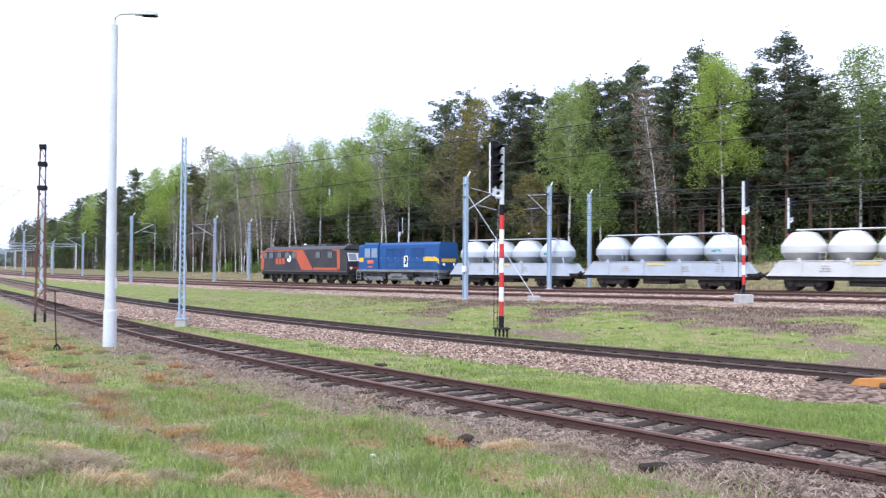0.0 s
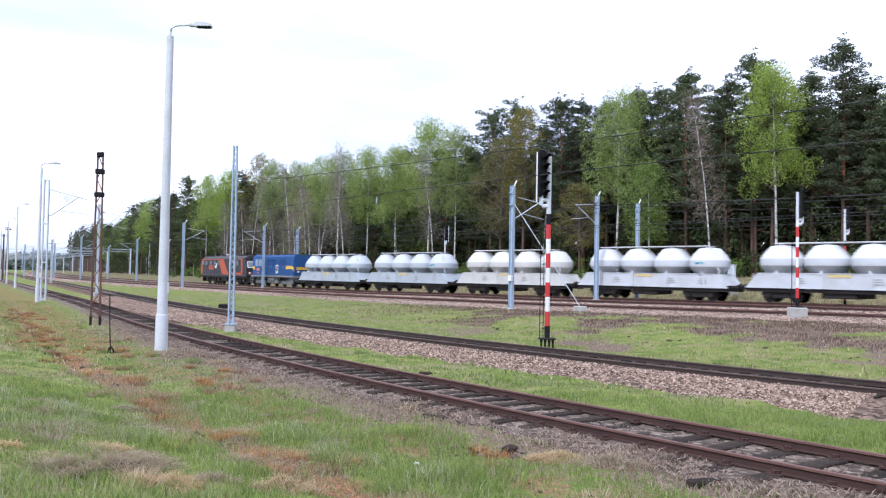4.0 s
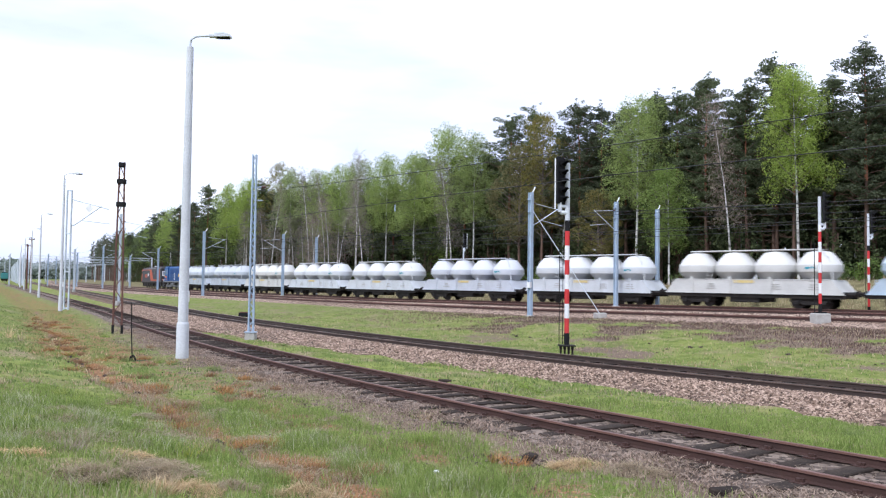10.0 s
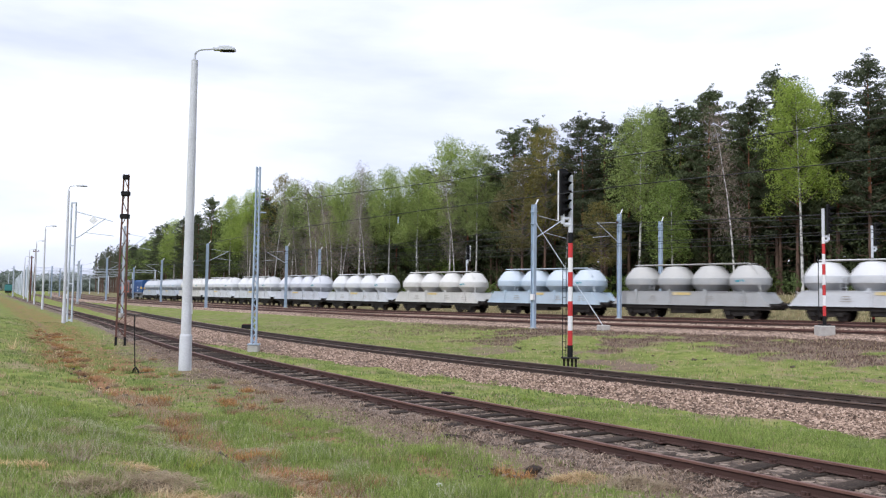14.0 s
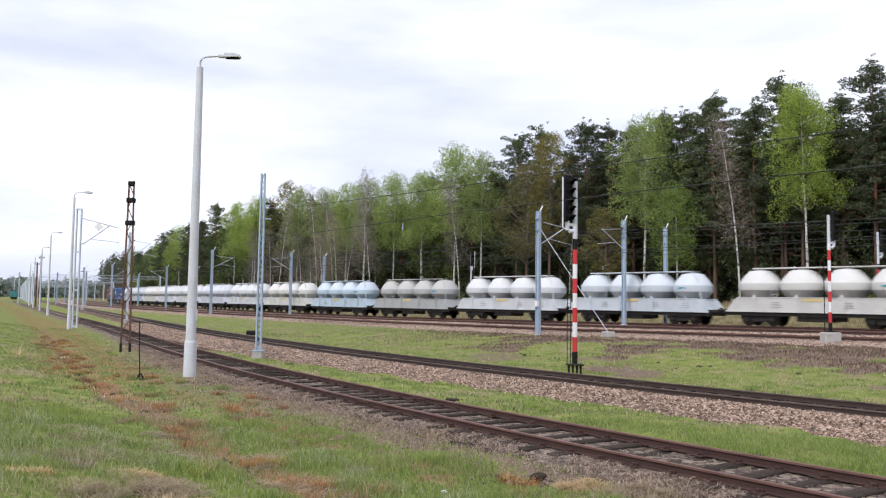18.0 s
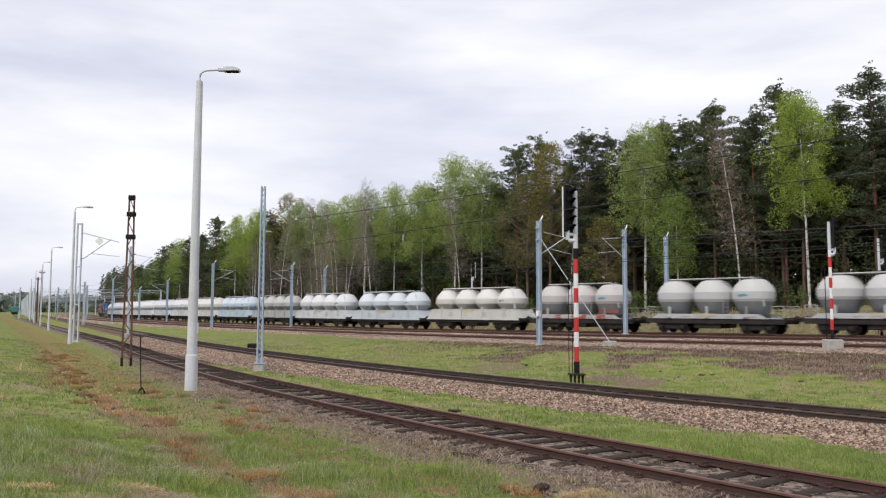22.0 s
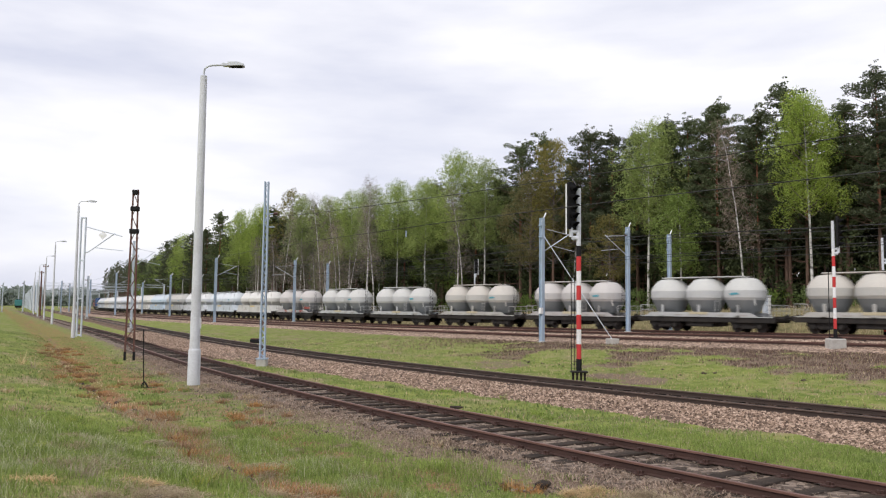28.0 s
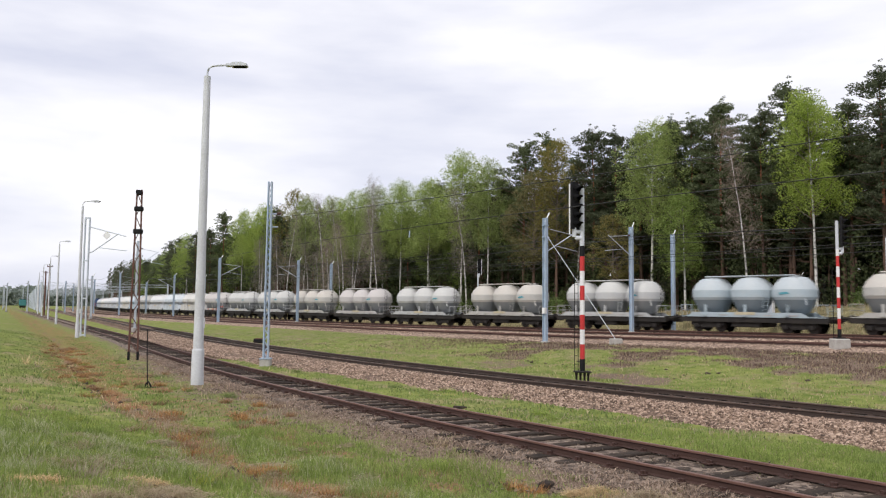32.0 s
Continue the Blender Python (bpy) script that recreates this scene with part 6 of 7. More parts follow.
    for sy in (-1, 1):
        bm = bmesh.new()
        box(bm, (0, sy * 1.46, 1.32), (2 * hb - 0.1, 0.05, 0.1))
        part("sole_bar", bm, mat("dusty_grey_sole_bar", (0.12, 0.11, 0.105), 0.85), r, "dusty grey sole bar")
        for k in (-6.7, -4.5, -2.3, 2.3, 4.5, 6.7):
            bm = bmesh.new()
            tube(bm, (k, sy * 1.02, 0.6), (k, sy * 1.2, 0.6), 0.2, seg=12)
            box(bm, (k, sy * 1.12, 0.9), (0.5, 0.16, 0.16), bevel=0.03)
            part("axle_box", bm, mat("greasy_axle_box", (0.075, 0.068, 0.062), 0.6, 0.2), r, "greasy axle box with spring seat")
    bm = bmesh.new()
    lathe(bm, [(0.2, 0), (0.24, 0.2), (0.1, 0.34)], 10)
    ob = part("roof_horn", bm, M_WHITE, r)
    ob.location = (0.9, 0.4, 4.1)
    for sx in (-1, 1):
        bm = bmesh.new()
        bogie_frame(bm, 4.4, 0.58)
        b = part("bogie", bm, M_UNDER, r)
        b.location.x = sx * 4.5
        for k in (-2.2, 0, 2.2):
            wheelset(b, k, 0.6, 0.6)
    buffers(r, half)
    return r


def diesel_loco():
    """A blue diesel shunter with its cab near the leading end."""
    r = new("diesel_locomotive")
    tagged(r, "blue diesel locomotive with yellow chevrons behind the electric one", "locomotive")
    blue = painted("blue_loco_paint", (0.016, 0.075, 0.235), (0.035, 0.085, 0.19), 0.5)
    roofb = painted("pale_blue_roof_edge", (0.10, 0.25, 0.50), (0.2, 0.28, 0.4), 0.5)
    grey = painted("grey_loco_frame", (0.21, 0.215, 0.225), (0.10, 0.095, 0.09), 0.6)
    half = L_LOCO2 / 2
    hb = half - 0.7

    def hull(x0, x1, w, z0, z1, ch=0.35):
        bm = bmesh.new()
        prism(bm, [(-w, z0), (w, z0), (w, z1 - ch), (w - ch, z1), (-w + ch, z1), (-w, z1 - ch)], x0, x1, axis="x")
        return bm
    part("short_hood", hull(4.75, hb - 0.1, 1.25, 1.5, 4.0, 0.2), blue, r, "blue short hood")
    part("cab", hull(2.6, 4.75, 1.45, 1.5, 4.2, 0.22), blue, r, "blue cab")
    part("long_hood", hull(-hb + 0.1, 2.6, 1.28, 1.5, 4.15, 0.24), blue, r, "blue long hood")
    bm = bmesh.new()
    box(bm, (0, 0, 1.36), (2 * hb, 2.9, 0.26))
    for k in (-3.6, 3.6):
        box(bm, (k, 0, 0.95), (4.0, 1.5, 0.6))
    part("frame", bm, grey, r, "grey running frame")
    for sy in (-1, 1):
        for k, w in ((-2.0, 0.9), (0.0, 1.6), (1.9, 0.7)):
            bm = bmesh.new()
            box(bm, (k, sy * 1.3, 1.0), (w, 0.2, 0.42), bevel=0.03)
            part("equipment_box", bm, M_UNDER if k else grey, r)
        bm = bmesh.new()
        box(bm, (0, sy * 1.43, 1.22), (2 * hb, 0.06, 0.12))
        part("step_edge", bm, M_UNDER, r, "dark edge of the running board")
    for sy in (-1, 1):
        for x0 in (3.15, 4.2):
            bm = bmesh.new()
            box(bm, (0, 0, 0), (0.75, 0.03, 0.85), bevel=0.01)
            # Cab panes are coloured pale for the sky they would mirror.
            w = part("cab_window", bm, mat("bright_sky_glass", (0.26, 0.30, 0.33), 0.08), r)
            w.location = (x0, sy * 1.46, 3.15)
            bm = bmesh.new()
            for dx, dz, sw, sh in ((0, 0.45, 0.87, 0.06), (0, -0.45, 0.87, 0.06), (-0.4, 0, 0.06, 0.86), (0.4, 0, 0.06, 0.86)):
                box(bm, (dx, 0, dz), (sw, 0.05, sh))
            part("window_frame", bm, roofb, w)
        for k in range(8):
            bm = bmesh.new()
            box(bm, (0, 0, 0), (0.92, 0.03, 1.7), bevel=0.01)
            d = part("hood_door", bm, blue, r)
            d.location = (2.0 - k * 1.03, sy * 1.29, 2.55)
            bm = bmesh.new()
            box(bm, (0.3, sy * 0.03, 0.1), (0.06, 0.04, 0.18))
            part("door_handle", bm, grey, d)
        for xx, w in ((-2.9, 1.9), (0.2, 2.6)):
            bm = bmesh.new()
            for j in range(9):
                box(bm, (xx, sy * 1.31, 2.75 + 0.1 * j), (w, 0.035, 0.05))
            part("louvre_grille", bm, mat("dark_blue_louvres", (0.02, 0.07, 0.22), 0.7), r, "dark louvred grille")
        bm = bmesh.new()
        box(bm, (-1.3, sy * 1.31, 2.3), (0.55, 0.02, 1.1))
        part("poster_plate", bm, M_WHITE, r, "white panel with a dark shape")
        bm = bmesh.new()
        prism(bm, [(-1.45, 2.0), (-1.1, 2.05), (-1.3, 2.35), (-1.2, 2.75), (-1.5, 2.75)], sy * 1.325 - 0.006, sy * 1.325 + 0.006)
        part("poster_shape", bm, M_BLACK, r)
        bm = bmesh.new()
        for poly in ([(-hb + 0.12, 2.05), (-hb + 0.6, 2.3), (-hb + 2.2, 2.3), (-hb + 2.2, 2.75), (-hb + 0.6, 2.75), (-hb + 0.12, 2.5)],):
            prism(bm, poly, sy * 1.30 - 0.006, sy * 1.30 + 0.006)
        part("yellow_chevron", bm, M_YELLOW, r, "yellow chevron")
        bm = bmesh.new()
        box(bm, (5.4, sy * 1.262, 2.45), (0.7, 0.02, 0.45), bevel=0.008)
        part("yellow_emblem", bm, M_YELLOW, r)
        bm = bmesh.new()
        box(bm, (3.75, sy * 1.468, 2.25), (0.9, 0.012, 0.35))
        box(bm, (3.75, sy * 1.468, 1.75), (0.7, 0.012, 0.12))
        part("number_bars", bm, mat("orange_lettering", (0.65, 0.16, 0.06), 0.6), r, "orange lettering bars")
        bm = bmesh.new()
        for x0 in np.linspace(-hb + 0.2, hb - 0.2, 9):
            tube(bm, (x0, sy * 1.45, 1.45), (x0, sy * 1.45, 2.3), 0.02, seg=5)
        tube(bm, (-hb + 0.2, sy * 1.45, 2.3), (2.5, sy * 1.45, 2.3), 0.02, seg=5)
        part("handrail", bm, blue, r)
        for sx in (-1, 1):
            bm = bmesh.new()
            for j in range(3):
                box(bm, (sx * (hb - 0.3), sy * 1.35, 0.5 + 0.35 * j), (0.6, 0.25, 0.04))
            for dx in (-0.3, 0.3):
                box(bm, (sx * (hb - 0.3) + dx, sy * 1.45, 0.9), (0.05, 0.04, 0.95))
            part("step_ladder", bm, grey, r)
    for sx in (-1, 1):
        bm = bmesh.new()
        box(bm, (sx * (hb - 0.08), 0, 2.4), (0.03, 1.9, 0.35))
        part("end_chevron", bm, M_YELLOW, r)
        for sy in (-0.7, 0.7):
            bm = bmesh.new()
            lathe(bm, [(0.13, -0.02), (0.13, 0.06), (0.08, 0.08)], 10)
            ob = part("headlight", bm, M_WHITE, r)
            ob.matrix_basis = pose(sx * (hb - 0.06), sy, 2.0, 0, sx * 90, 0)
        bm = bmesh.new()
        bogie_frame(bm, 2.4, 0.52)
        b = part("bogie", bm, grey, r, "grey bogie")
        b.location.x = sx * 3.6
        for k in (-1.2, 1.2):
            wheelset(b, k, 0.5, 0.5)
    bm = bmesh.new()
    box(bm, (0, 0, 0.8), (2.9, 2.5, 0.75), bevel=0.12)
    part("fuel_tank", bm, grey, r, "grey fuel tank")
    bm = bmesh.new()
    for xx in (-1.2, 0.6):
        lathe(bm, [(0.2, 4.1), (0.2, 4.28), (0.14, 4.3)], 10, c=(xx, 0.2, 0))
    box(bm, (-3.4, 0, 4.18), (1.6, 1.4, 0.08))
    part("roof_stacks", bm, M_UNDER, r)
    buffers(r, half)
    return r


LOCO_1 = electric_loco()
LOCO_2 = diesel_loco()
WAGONS = wagons()


def parked_loco():
    """A teal engine parked far down the line."""
    r = new("parked_locomotive")
    p = Vector((-181.0, 342.0, 0.05))
    r.matrix_basis = pose(p.x, p.y, p.z, 0, 0, 118)
    tagged(r, "teal engine parked far away on the station tracks", "locomotive")
    teal = painted("teal_loco_paint", (0.05, 0.22, 0.22), (0.08, 0.18, 0.18))
    bm = bmesh.new()
    box(bm, (0, 0, 2.6), (11, 2.8, 2.6), bevel=0.2)
    part("body", bm, teal, r)
    bm = bmesh.new()
    box(bm, (0, 0, 4.0), (9, 2.2, 0.4), bevel=0.1)
    part("roof", bm, M_BLACK, r)
    bm = bmesh.new()
    box(bm, (5.52, 0, 3.2), (0.05, 2.2, 0.8))
    part("windscreen", bm, glassy(), r)
    bm = bmesh.new()
    box(bm, (0, 0, 0.9), (10.5, 2.5, 0.8), bevel=0.1)
    part("bogie", bm, M_UNDER, r)


def parked_wagon(x, y):
    r = new("parked_wagon")
    r.matrix_basis = pose(x, y, 0.05, 0, 0, 118)
    tagged(r, "dark open wagon standing far away on the station tracks", "freight wagon", "parked wagons")
    bm = bmesh.new()
    box(bm, (0, 0, 2.1), (12.2, 2.8, 1.7), bevel=0.04)
    for k in range(9):
        for sy in (-1, 1):
            box(bm, (-5.6 + 1.4 * k, sy * 1.44, 2.1), (0.12, 0.1, 1.6))
    part("body", bm, mat("dark_brown_wagon_paint", (0.05, 0.035, 0.03), 0.8), r)
    for sx in (-1, 1):
        bm = bmesh.new()
        box(bm, (sx * 4.2, 0, 0.7), (3.0, 2.2, 0.5), bevel=0.05)
        for k in (-0.9, 0.9):
            for sy in (-0.75, 0.75):
                tube(bm, (sx * 4.2 + k, sy - 0.06, 0.46), (sx * 4.2 + k, sy + 0.06, 0.46), 0.46, seg=12)
        part("bogie", bm, M_UNDER, r)


parked_loco()
parked_wagon(-187.0, 353.5)
parked_wagon(-193.5, 366.0)

# ---- grass, weeds and litter ----


def blades(name, count, place, height, width, material, label, seed, bend=0.5, lift=None):
    """Upright bent blades of grass."""
    rs = np.random.RandomState(seed)
    x, y, keep = place(rs, count)
    x, y = x[keep], y[keep]
    z, info = ground_height(x, y)
    if lift:
        z = z + lift * np.clip((2.0 - abs(info[0][1])) / 0.5, 0, 1)
    n = len(x)
    h = height * rs.uniform(0.45, 1.25, n)
    clump = 0.75 + 0.9 * vnoise(x, y, 0.9, 12.0)
    h = h * np.clip(clump, 0.35, 1.5)
    a = rs.uniform(0, 2 * math.pi, n)
    b = rs.uniform(0, 2 * math.pi, n)
    w = width * rs.uniform(0.6, 1.4, n)
    lean = bend * h * rs.uniform(0.2, 1.0, n)
    cx, cy = np.cos(a) * w, np.sin(a) * w
    mx, my = x + np.cos(b) * lean * 0.35, y + np.sin(b) * lean * 0.35
    v = np.empty((n, 5, 3))
    v[:, 0] = np.stack([x - cx, y - cy, z - 0.01], 1)
    v[:, 1] = np.stack([x + cx, y + cy, z - 0.01], 1)
    v[:, 2] = np.stack([mx + cx * 0.8, my + cy * 0.8, z + h * 0.6], 1)
    v[:, 3] = np.stack([mx - cx * 0.8, my - cy * 0.8, z + h * 0.6], 1)
    v[:, 4] = np.stack([x + np.cos(b) * lean, y + np.sin(b) * lean, z + h], 1)
    idx = np.arange(n) * 5
    f = np.stack([idx, idx + 1, idx + 2, idx + 3], 1).tolist() + np.stack([idx + 3, idx + 2, idx + 4], 1).tolist()
    ob = soup(name, v.reshape(-1, 3).tolist(), f, material)
    return tagged(ob, label, "grass", kind="stuff")


def sector(r0, r1, power, cover):
    """Points spread over the ground in front, thinned by what grows where."""
    def place(rs, n):
        r = r0 + (r1 - r0) * rs.rand(n) ** power
        a = np.radians(rs.uniform(-31.5, 36, n))
        x, y = r * np.sin(a), r * np.cos(a)
        _, s1, _ = nearest(SIDING, x, y)
        _, s2, _ = nearest(LOOP, x, y)
        _, sc, _ = nearest(TRAIN_LINE, x, y)
        wob = vnoise(x, y, 0.22, 7.0) + 0.5 * vnoise(x, y, 0.7, 2.0)
        tuft = vnoise(x, y, 1.3, 21.0)
        return x, y, rs.rand(n) < cover(s1, s2, sc, wob, tuft, np.degrees(a))
    return place


def green(s1, s2, sc, wob, tuft, az):
    c = np.ones(len(s1))
    c *= np.where(abs(s1 + 0.95 + wob * 0.6) < 1.75, 0.05 + 0.25 * (tuft > 0.32), 1.0)
    c *= np.where((s1 < -2.6) & (s1 > -3.8), 0.55 + 0.9 * np.clip(tuft, 0, 1), 1.0)
    c *= np.where(abs(s1 + 5.5 + wob * 0.8) < 0.55, 0.25, 1.0)
    c *= np.where((s2 > -3.0) & (s2 < 2.7), 0.03, 1.0)
    c *= np.where(sc > -14.2, 0.0, 1.0)
    bare = np.clip((az + 3) / 7, 0.15, 1) * np.clip(1.4 + wob * 3.2 + (sc + 19) / 6, 0, 1) * (s2 > 3.2)
    c *= 1 - 0.93 * bare * np.clip(1.05 - 0.8 * tuft, 0, 1)
    c *= np.where(s2 > 2.7, 0.55, 1.0)
    c *= np.where(abs(s1) < 0.95, 0.02, 1.0)
    c *= np.clip(0.8 + 1.0 * wob, 0.35, 1.0)
    return c


def tall(s1, s2, sc, wob, tuft, az):
    c = np.clip(0.25 + 1.4 * tuft + 0.8 * wob, 0.05, 1.0)
    return np.where((s1 < -4.2) & (abs(s1 + 5.6) > 0.45), c, 0.0)


def behind_train(rs, n):
    s = -40 + 130 * rs.rand(n) ** 1.3
    off = rs.uniform(2.6, 11, n)
    v = np.interp(s, TRAIN_LINE.s, TRAIN_LINE.v)
    x, y = np.interp(s, TRAIN_LINE.s, TRAIN_LINE.x) + off * np.cos(v), np.interp(s, TRAIN_LINE.s, TRAIN_LINE.y) - off * np.sin(v)
    return x, y, rs.rand(n) < np.clip(0.6 + 1.2 * vnoise(x, y, 0.4, 41.0), 0.1, 1)


def dry(s1, s2, sc, wob, tuft, az):
    c = np.where(s2 > 2.7, 0.5, 0.17)
    c += 1.0 * (abs(s1 + 5.5 + wob * 0.8) < 0.7)
    c += 0.14 * (abs(s1 + 2.6 + wob) < 1.2)
    c *= np.where(abs(s1) < 1.0, 0.15, 1.0)
    c *= np.where((s2 > -3.0) & (s2 < 2.7), 0.02, 1.0)
    c *= np.where(sc > -14.2, 0.0, 1.0)
    return c * (0.5 + np.clip(tuft + 0.4, 0, 1))


blades("near_grass", 240000, sector(4.5, 17, 0.75, green), 0.12, 0.0042, L_GRASS, "fresh green spring grass on the bank", 51, 0.9)
blades("far_grass", 170000, sector(16, 78, 0.9, green), 0.08, 0.013, L_GRASS, "fresh green grass between the tracks", 52)
blades("tall_grass", 60000, sector(5.5, 15, 0.8, tall), 0.2, 0.0026, L_WISP, "tall pale wisps of grass on the bank", 57, 0.9)
blades("bank_grass", 30000, behind_train, 0.42, 0.014, L_DRY, "dry ochre grass on the bank behind the train", 58, 1.0)
blades("dry_grass", 130000, sector(4.5, 20, 0.75, dry), 0.10, 0.0038, L_DRY, "dry straw-coloured grass on the bank", 53, 1.1)
blades("far_dry_grass", 52000, sector(18, 60, 0.9, dry), 0.10, 0.010, L_DRY, "dry grass between the tracks", 54, 1.0)


def barren(s1, s2, sc, wob, tuft, az):
    c = np.clip(0.75 - tuft * 1.2, 0.1, 1.0)
    c *= np.clip((az + 3) / 7, 0.15, 1) * np.clip(1.4 + wob * 3.2 + (sc + 19) / 6, 0, 1) * (s2 > 3.2)
    return np.where((sc > -26) & (sc < -14.0), c, 0.0)


def beside_siding(rs, n):
    s = -15 + 47 * rs.rand(n) ** 1.4
    off = -0.85 - np.abs(rs.normal(0.7, 0.75, n))
    v = np.interp(s, SIDING.s, SIDING.v)
    x, y = np.interp(s, SIDING.s, SIDING.x) + off * np.cos(v), np.interp(s, SIDING.s, SIDING.y) - off * np.sin(v)
    return x, y, rs.rand(n) < np.clip(0.7 + 1.2 * vnoise(x, y, 0.5, 31.0), 0.12, 1)


blades("matted_stems", 46000, beside_siding, 0.05, 0.007, L_MAT, "matted dead stems lying beside the old siding", 56, 4.0, 0.09)
blades("dead_stems", 190000, sector(26, 62, 0.8, barren), 0.13, 0.012, L_DEAD, "dead brown stems on bare ground before the main line", 55, 0.9)


def weeds(name, spots, n, height, width, material, label, seed):
    """Coarse clumps of weeds, each a tuft of stems."""
    rs = np.random.RandomState(seed)
    for x, y, r in spots:
        k = int(n * r)
        a = rs.uniform(0, 6.28, k)
        d = r * rs.rand(k) ** 0.7 * 0.55
        px, py = np.cos(a) * d, np.sin(a) * d
        h = height * rs.uniform(0.4, 1.2, k)
        b = a + rs.normal(0, 0.7, k)
        ln = h * rs.uniform(0.3, 1.3, k)
        w = width * rs.uniform(0.6, 1.5, k)
        v = np.empty((k, 3, 3))
        v[:, 0] = np.stack([px - np.sin(b) * w, py + np.cos(b) * w, np.zeros(k)], 1)
        v[:, 1] = np.stack([px + np.sin(b) * w, py - np.cos(b) * w, np.zeros(k)], 1)
        v[:, 2] = np.stack([px + np.cos(b) * ln, py + np.sin(b) * ln, h], 1)
        f = (np.arange(k)[:, None] * 3 + np.arange(3)).tolist()
        ob = soup(name, v.reshape(-1, 3).tolist(), f, material)
        ob.location = (x, y, ground_at(x, y) - 0.01)
        tagged(ob, label, "weed", "clumps of weeds")


def around(line, items):
    out = []
    for s, off, r in items:
        p = line.at(s, off)
        out.append((p.x, p.y, r))
    return out


L_RUSTY = leaf_mat("dead_orange_weed", (0.22, 0.115, 0.05), (0.50, 0.29, 0.14), 0.25)
_r = random.Random(77)
weeds("dead_weed_clump", around(SIDING, [(_r.uniform(-10, 45), -5.45 + _r.gauss(0, 0.45), _r.uniform(0.2, 0.6)) for _ in range(95)]
      + [(_r.uniform(-12, 18), _r.uniform(-4.2, -2.0), _r.uniform(0.2, 0.45)) for _ in range(22)]), 620, 0.14, 0.0045, L_RUSTY, "clump of dead orange-brown weeds in the turf", 61)
weeds("straw_clump", around(SIDING, [(_r.uniform(-13, 8), _r.uniform(-9.5, -1.3), _r.uniform(0.25, 0.6)) for _ in range(22)]
      + [(-7.6, -1.5, 0.9), (-9.0, 0.0, 0.45), (-6.0, 0.2, 0.3)]), 380, 0.13, 0.006, L_DRY, "clump of dry straw-coloured grass", 62)
weeds("green_tuft", around(SIDING, [(_r.uniform(-14, 30), _r.choice((-1, 1)) * _r.uniform(2.2, 9.0), _r.uniform(0.2, 0.5)) for _ in range(60)]
      + [(-10.5, 2.6, 0.7), (-13.5, 3.5, 0.9)]), 800, 0.16, 0.0026, L_GRASS, "taller tuft of fresh grass", 63)
weeds("dark_scrub", around(LOOP, [(_r.uniform(-16.5, -11), _r.uniform(2.6, 3.6), _r.uniform(0.3, 0.7)) for _ in range(9)]), 120, 0.2, 0.007, L_DEAD, "low dark brown scrub beside the loop track", 64)

# old straw lying on the bank
def old_straw(spots):
    rs = np.random.RandomState(300)
    verts, faces = [], []
    for x, y, r in spots:
        k = int(700 * r)
        a, d = rs.uniform(0, 6.28, k), r * rs.rand(k) ** 0.6
        px, py = x + np.cos(a) * d, y + np.sin(a) * d * 0.75
        pz, _ = ground_height(px, py)
        pz = pz + 0.02 + 0.05 * np.clip(1 - (d / r) ** 2, 0, 1) * rs.rand(k)
        b, ln, w = rs.uniform(0, 6.28, k), rs.uniform(0.04, 0.15, k), rs.uniform(0.002, 0.0042, k)
        v = np.empty((k, 3, 3))
        end = pz + rs.uniform(-0.02, 0.045, k)
        v[:, 0] = np.stack([px - np.cos(b) * ln, py - np.sin(b) * ln, pz - 0.01], 1)
        v[:, 1] = np.stack([px - np.sin(b) * w * 2, py + np.cos(b) * w * 2, (pz + end) / 2], 1)
        v[:, 2] = np.stack([px + np.cos(b) * ln, py + np.sin(b) * ln, end], 1)
        base = len(verts)
        verts.extend(v.reshape(-1, 3).tolist())
        faces.extend((base + np.arange(k)[:, None] * 3 + np.arange(3)).tolist())
    ob = soup("old_straw", verts, faces, L_DRY)
    tagged(ob, "flattened old straw lying on the grassy bank", "straw", kind="stuff")


_s = random.Random(91)
old_straw([(-3.3, 9.4, 0.7), (-2.9, 9.0, 0.5), (-3.7, 11.6, 0.6), (-4.3, 10.6, 0.7), (-1.6, 9.9, 0.42), (-5.6, 12.5, 0.5), (-2.6, 12.3, 0.35)]
          + [(_s.uniform(-6.5, -1.0), _s.uniform(8.2, 15.0), _s.uniform(0.12, 0.3)) for _ in range(12)]
          + [(_s.uniform(2.5, 5.5), _s.uniform(10.2, 12.2), _s.uniform(0.2, 0.45)) for _ in range(9)])

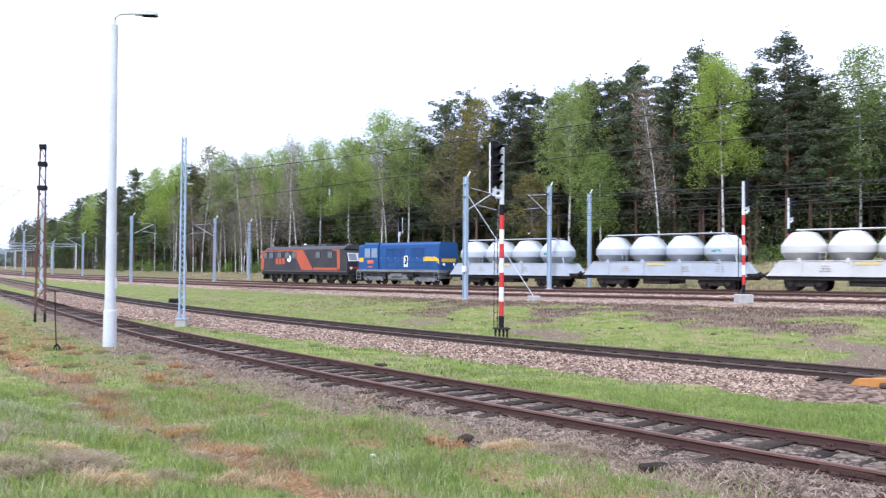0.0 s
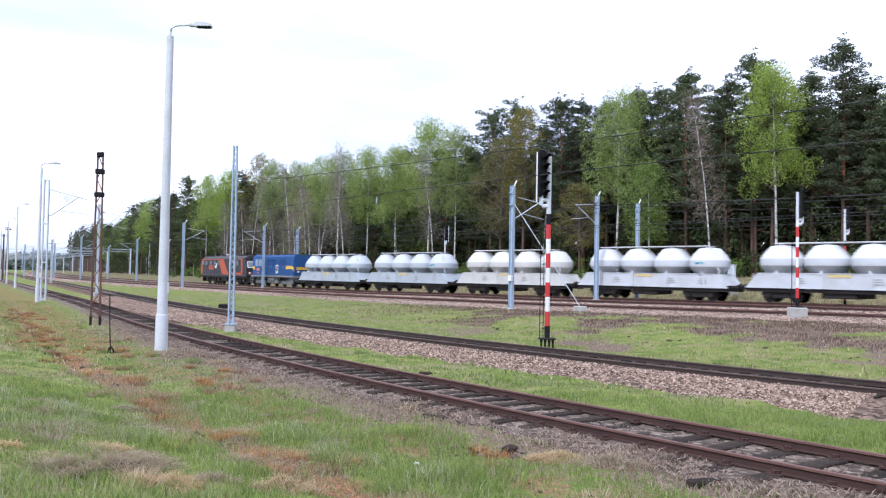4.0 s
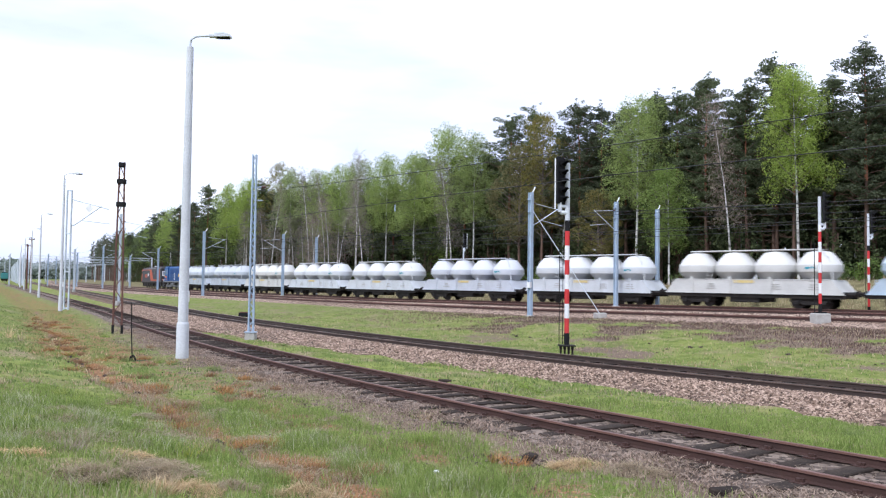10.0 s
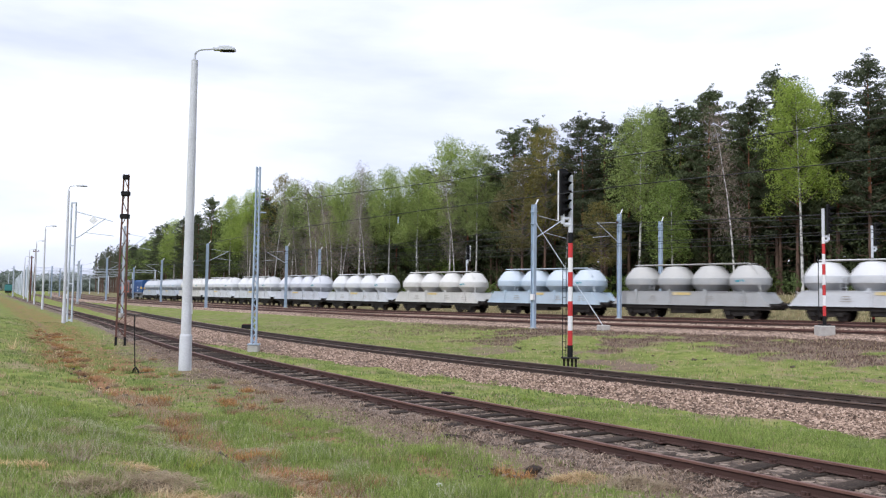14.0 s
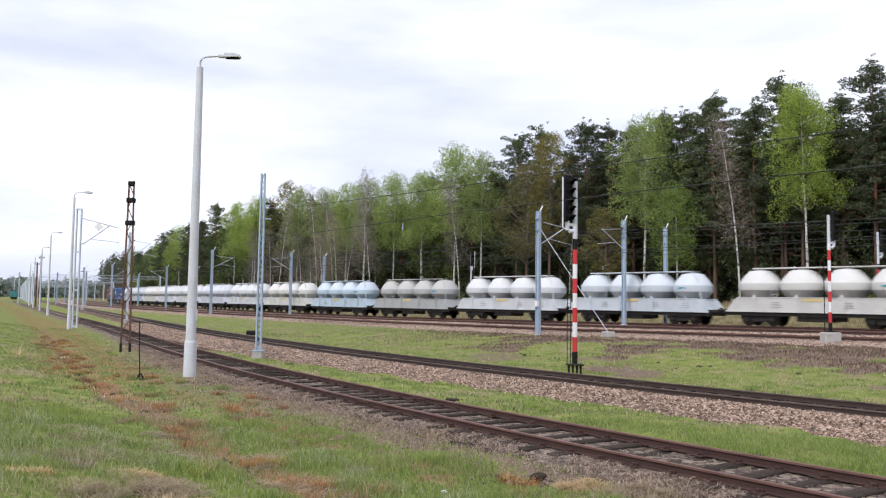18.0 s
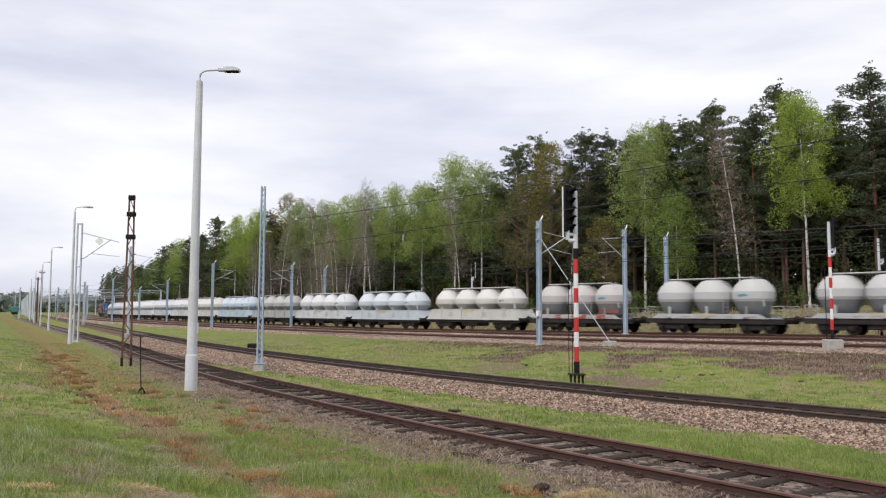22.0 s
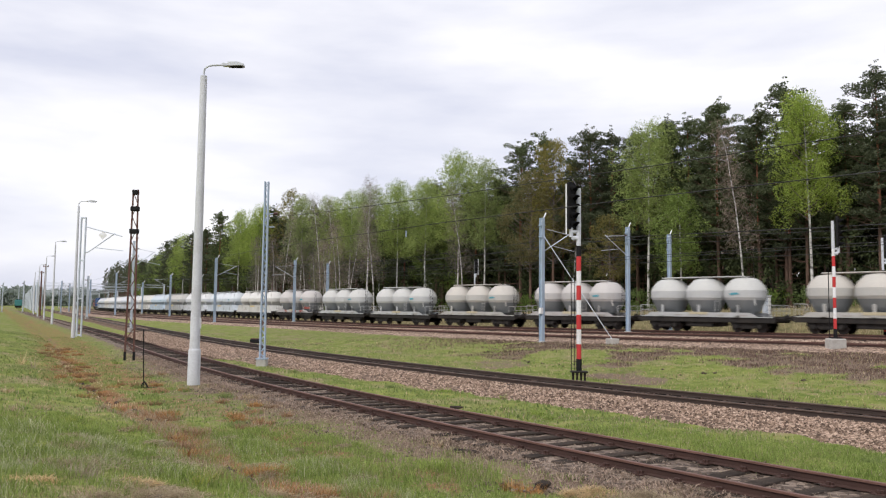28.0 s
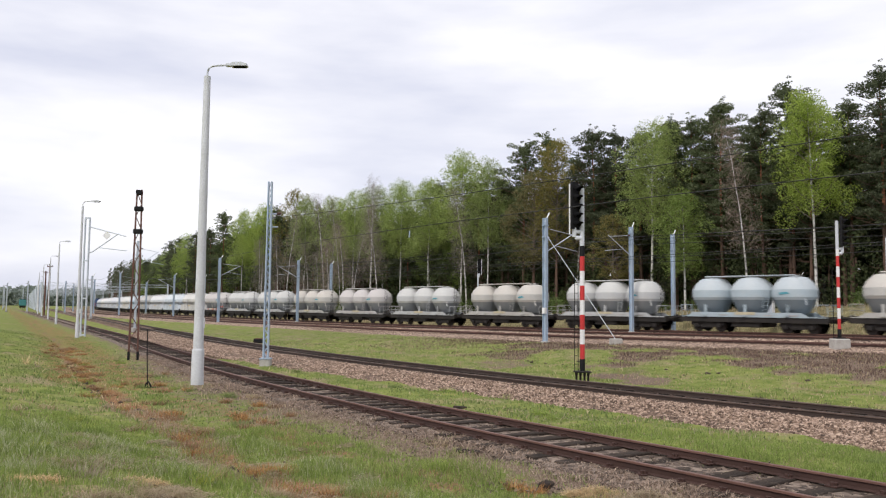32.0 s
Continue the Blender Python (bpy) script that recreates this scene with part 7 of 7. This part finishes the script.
def hay_heap(x, y, r, rise, seed):
    """A tangle of bleached stalks over a low mound of dark thatch."""
    rs = np.random.RandomState(seed)
    root = new("hay_heap")
    root.location = (x, y, ground_at(x, y) - 0.02)
    tagged(root, "tangled heap of old bleached hay on the grassy bank", "hay", "heaps of old hay")
    bm = bmesh.new()
    bmesh.ops.create_icosphere(bm, subdivisions=3, radius=1.0)
    for v in bm.verts:
        e = 1 + 0.35 * noise.noise((v.co.x * 2.2 + seed, v.co.y * 2.2, v.co.z * 2))
        v.co = Vector((v.co.x * r * 0.6 * e, v.co.y * r * 0.42 * e, v.co.z * rise * 0.3 * e))
    part("thatch_mound", bm, mat("dark_wet_thatch", (0.17, 0.125, 0.075), 0.95, 0, (0.07, 0.052, 0.034), 0.7, 9, 50, 0.8), root, "dark rotting thatch")
    k = int(3000 * r)
    a, d = rs.uniform(0, 6.28, k), r * rs.rand(k) ** 0.55
    px, py = np.cos(a) * d, np.sin(a) * d * 0.75
    pz = rise * np.clip(1 - (d / r) ** 2, 0, 1) * rs.uniform(0.2, 1.15, k) * (0.6 + 0.8 * np.sin(px * 9 + seed) * np.sin(py * 11)) + 0.03
    b, ln, w = rs.uniform(0, 6.28, k), rs.uniform(0.04, 0.17, k), rs.uniform(0.002, 0.0045, k)
    tip = rs.uniform(-0.04, 0.05, k)
    q = np.empty((k, 3, 3))
    q[:, 0] = np.stack([px - np.cos(b) * ln, py - np.sin(b) * ln, np.maximum(pz - 0.04 - tip, 0)], 1)
    q[:, 1] = np.stack([px - np.sin(b) * w * 2, py + np.cos(b) * w * 2, np.maximum(pz - 0.04 - tip, 0) / 2 + (pz + tip) / 2], 1)
    q[:, 2] = np.stack([px + np.cos(b) * ln, py + np.sin(b) * ln, pz + tip], 1)
    soup("straw_tangle", q.reshape(-1, 3).tolist(), (np.arange(k)[:, None] * 3 + np.arange(3)).tolist(), L_HAY, root, "bleached straw stalks")


for i, (hx, hy, hr, hh) in enumerate(((-3.05, 8.45, 0.62, 0.16), (-2.55, 7.95, 0.55, 0.14), (-3.5, 8.0, 0.5, 0.1), (-1.35, 8.42, 0.38, 0.12), (-2.0, 8.3, 0.3, 0.08), (-3.5, 9.3, 0.35, 0.08), (-4.75, 10.3, 0.5, 0.07), (-4.4, 8.5, 0.42, 0.08), (-5.4, 11.6, 0.4, 0.06), (1.95, 10.3, 0.4, 0.08), (2.6, 10.0, 0.5, 0.09), (3.6, 10.3, 0.4, 0.07), (-2.1, 10.0, 0.3, 0.07))):
    hay_heap(hx, hy, hr, hh, 400 + i)


def clods(spots):
    """Lumps of dark turf and soil."""
    base = None
    for i, (x, y, r) in enumerate(spots):
        m = pose(x, y, ground_at(x, y) + 0.01, 0, 0, 67.0 * i) @ Matrix.Diagonal((r, r * 0.8, r * 0.5, 1))
        if base is None:
            bm = bmesh.new()
            bmesh.ops.create_icosphere(bm, subdivisions=2, radius=1.0)
            for v in bm.verts:
                v.co *= 0.8 + 0.5 * noise.noise(v.co * 1.9)
            base = part("clod", bm, mat("dark_turned_soil", (0.09, 0.065, 0.05), 0.95, 0, (0.035, 0.026, 0.02), 0.6, 2, 9, 0.8, 0.3, 0.3))
            tagged(base, "rough clod of dark turned soil", "clod", "clods of soil")
            base.matrix_basis = m
        else:
            o = share(base, None, m)
            tagged(o, "rough clod of dark turned soil", "clod", "clods of soil")


clods(around(SIDING, [(_s.uniform(-9, 22), -5.62 + _s.gauss(0, 0.14), _s.uniform(0.05, 0.13)) for _ in range(34)])
      + around(LOOP, [(_s.uniform(-20, 14), _s.uniform(2.3, 3.0), _s.uniform(0.06, 0.16)) for _ in range(18)])
      + around(LOOP, [(_s.uniform(-24, 6), _s.uniform(6.5, 10.5), _s.uniform(0.05, 0.15)) for _ in range(22)]))
weeds("yellow_weed_clump", around(SIDING, [(_s.uniform(-6, 2), _s.uniform(-8.6, -6.4), _s.uniform(0.15, 0.3)) for _ in range(8)]), 360, 0.14, 0.004, leaf_mat("yellow_green_weed", (0.26, 0.32, 0.06), (0.50, 0.50, 0.11), 0.35), "clump of yellow-green spring weeds in the grass", 65)
weeds("dead_reed_clump", [(-16.1, 30.9, 0.22), (-15.3, 30.2, 0.18), (-16.6, 31.8, 0.2)], 160, 0.6, 0.006, L_HAY, "thin clump of tall bleached reeds on the bank", 67)

# a crumpled scrap of litter and broken timber in the grass
for lx, ly, s in ((0.14, 10.14, 0.05), (-1.2, 12.4, 0.03), (2.9, 12.9, 0.03)):
    bm = bmesh.new()
    bmesh.ops.create_icosphere(bm, subdivisions=2, radius=s)
    for v in bm.verts:
        v.co *= 0.7 + 0.6 * abs(noise.noise(v.co * 14))
        v.co.z *= 0.6
    ob = part("litter_scrap", bm, M_WHITE)
    ob.location = (lx, ly, ground_at(lx, ly) + s * 0.4)
    tagged(ob, "crumpled scrap of pale litter in the grass", "litter", "scraps of litter")
for s, off, a, ln in ((-7.9, -0.95, 80, 0.55), (-8.9, -1.9, 35, 0.5), (-6.2, -2.4, 70, 0.35), (-3.5, -1.7, 10, 0.45), (2.0, 1.8, 50, 0.4), (-11.5, -2.1, 110, 0.4)):
    p = SIDING.at(s, off)
    bm = bmesh.new()
    box(bm, (0, 0, 0), (ln, 0.16, 0.1), bevel=0.02)
    ob = part("timber_piece", bm, M_SLEEPER)
    ob.matrix_basis = pose(p.x, p.y, ground_at(p.x, p.y) + 0.02, 4, 6, a)
    tagged(ob, "broken piece of dark sleeper timber on the ground", "timber", "broken timber")

# ---- what moves ----


def head_of_wagons(t):
    """How far along its line the first wagon's leading end stands."""
    u = t / 10
    return 19.845 + 84.145 * u + 1.4966 * u ** 2 - 0.9040 * u ** 3 + 0.13978 * u ** 4


def motions():
    times = [i * 1.0 for i in range(33)]

    def go(ob, lead):
        """lead: how far the thing's middle lies ahead of the first wagon's leading end."""
        rows = []
        for t in times:
            rows.append((t, TRAIN_LINE.put(head_of_wagons(t) + lead)))
        walk(ob, rows)

    steps = [i / 15 for i in range(481)]

    def roll(ob):
        """Turns the wheels of a thing by the way that it goes."""
        for axle in [c for c in ob.children_recursive if c.name.startswith("wheelset")]:
            x, _, r = axle.location
            walk(axle, [(t, pose(x, 0, r, 0, math.degrees((head_of_wagons(t) - head_of_wagons(0)) / r) % 360, 0)) for t in steps])

    for ob in (LOCO_1, LOCO_2, *[w for w, _ in WAGONS]):
        roll(ob)
    go(LOCO_2, L_LOCO2 / 2)
    go(LOCO_1, L_LOCO2 + L_LOCO1 / 2)
    back = 0.0
    for w, ln in WAGONS:
        go(w, -back - ln / 2)
        back += ln


motions()
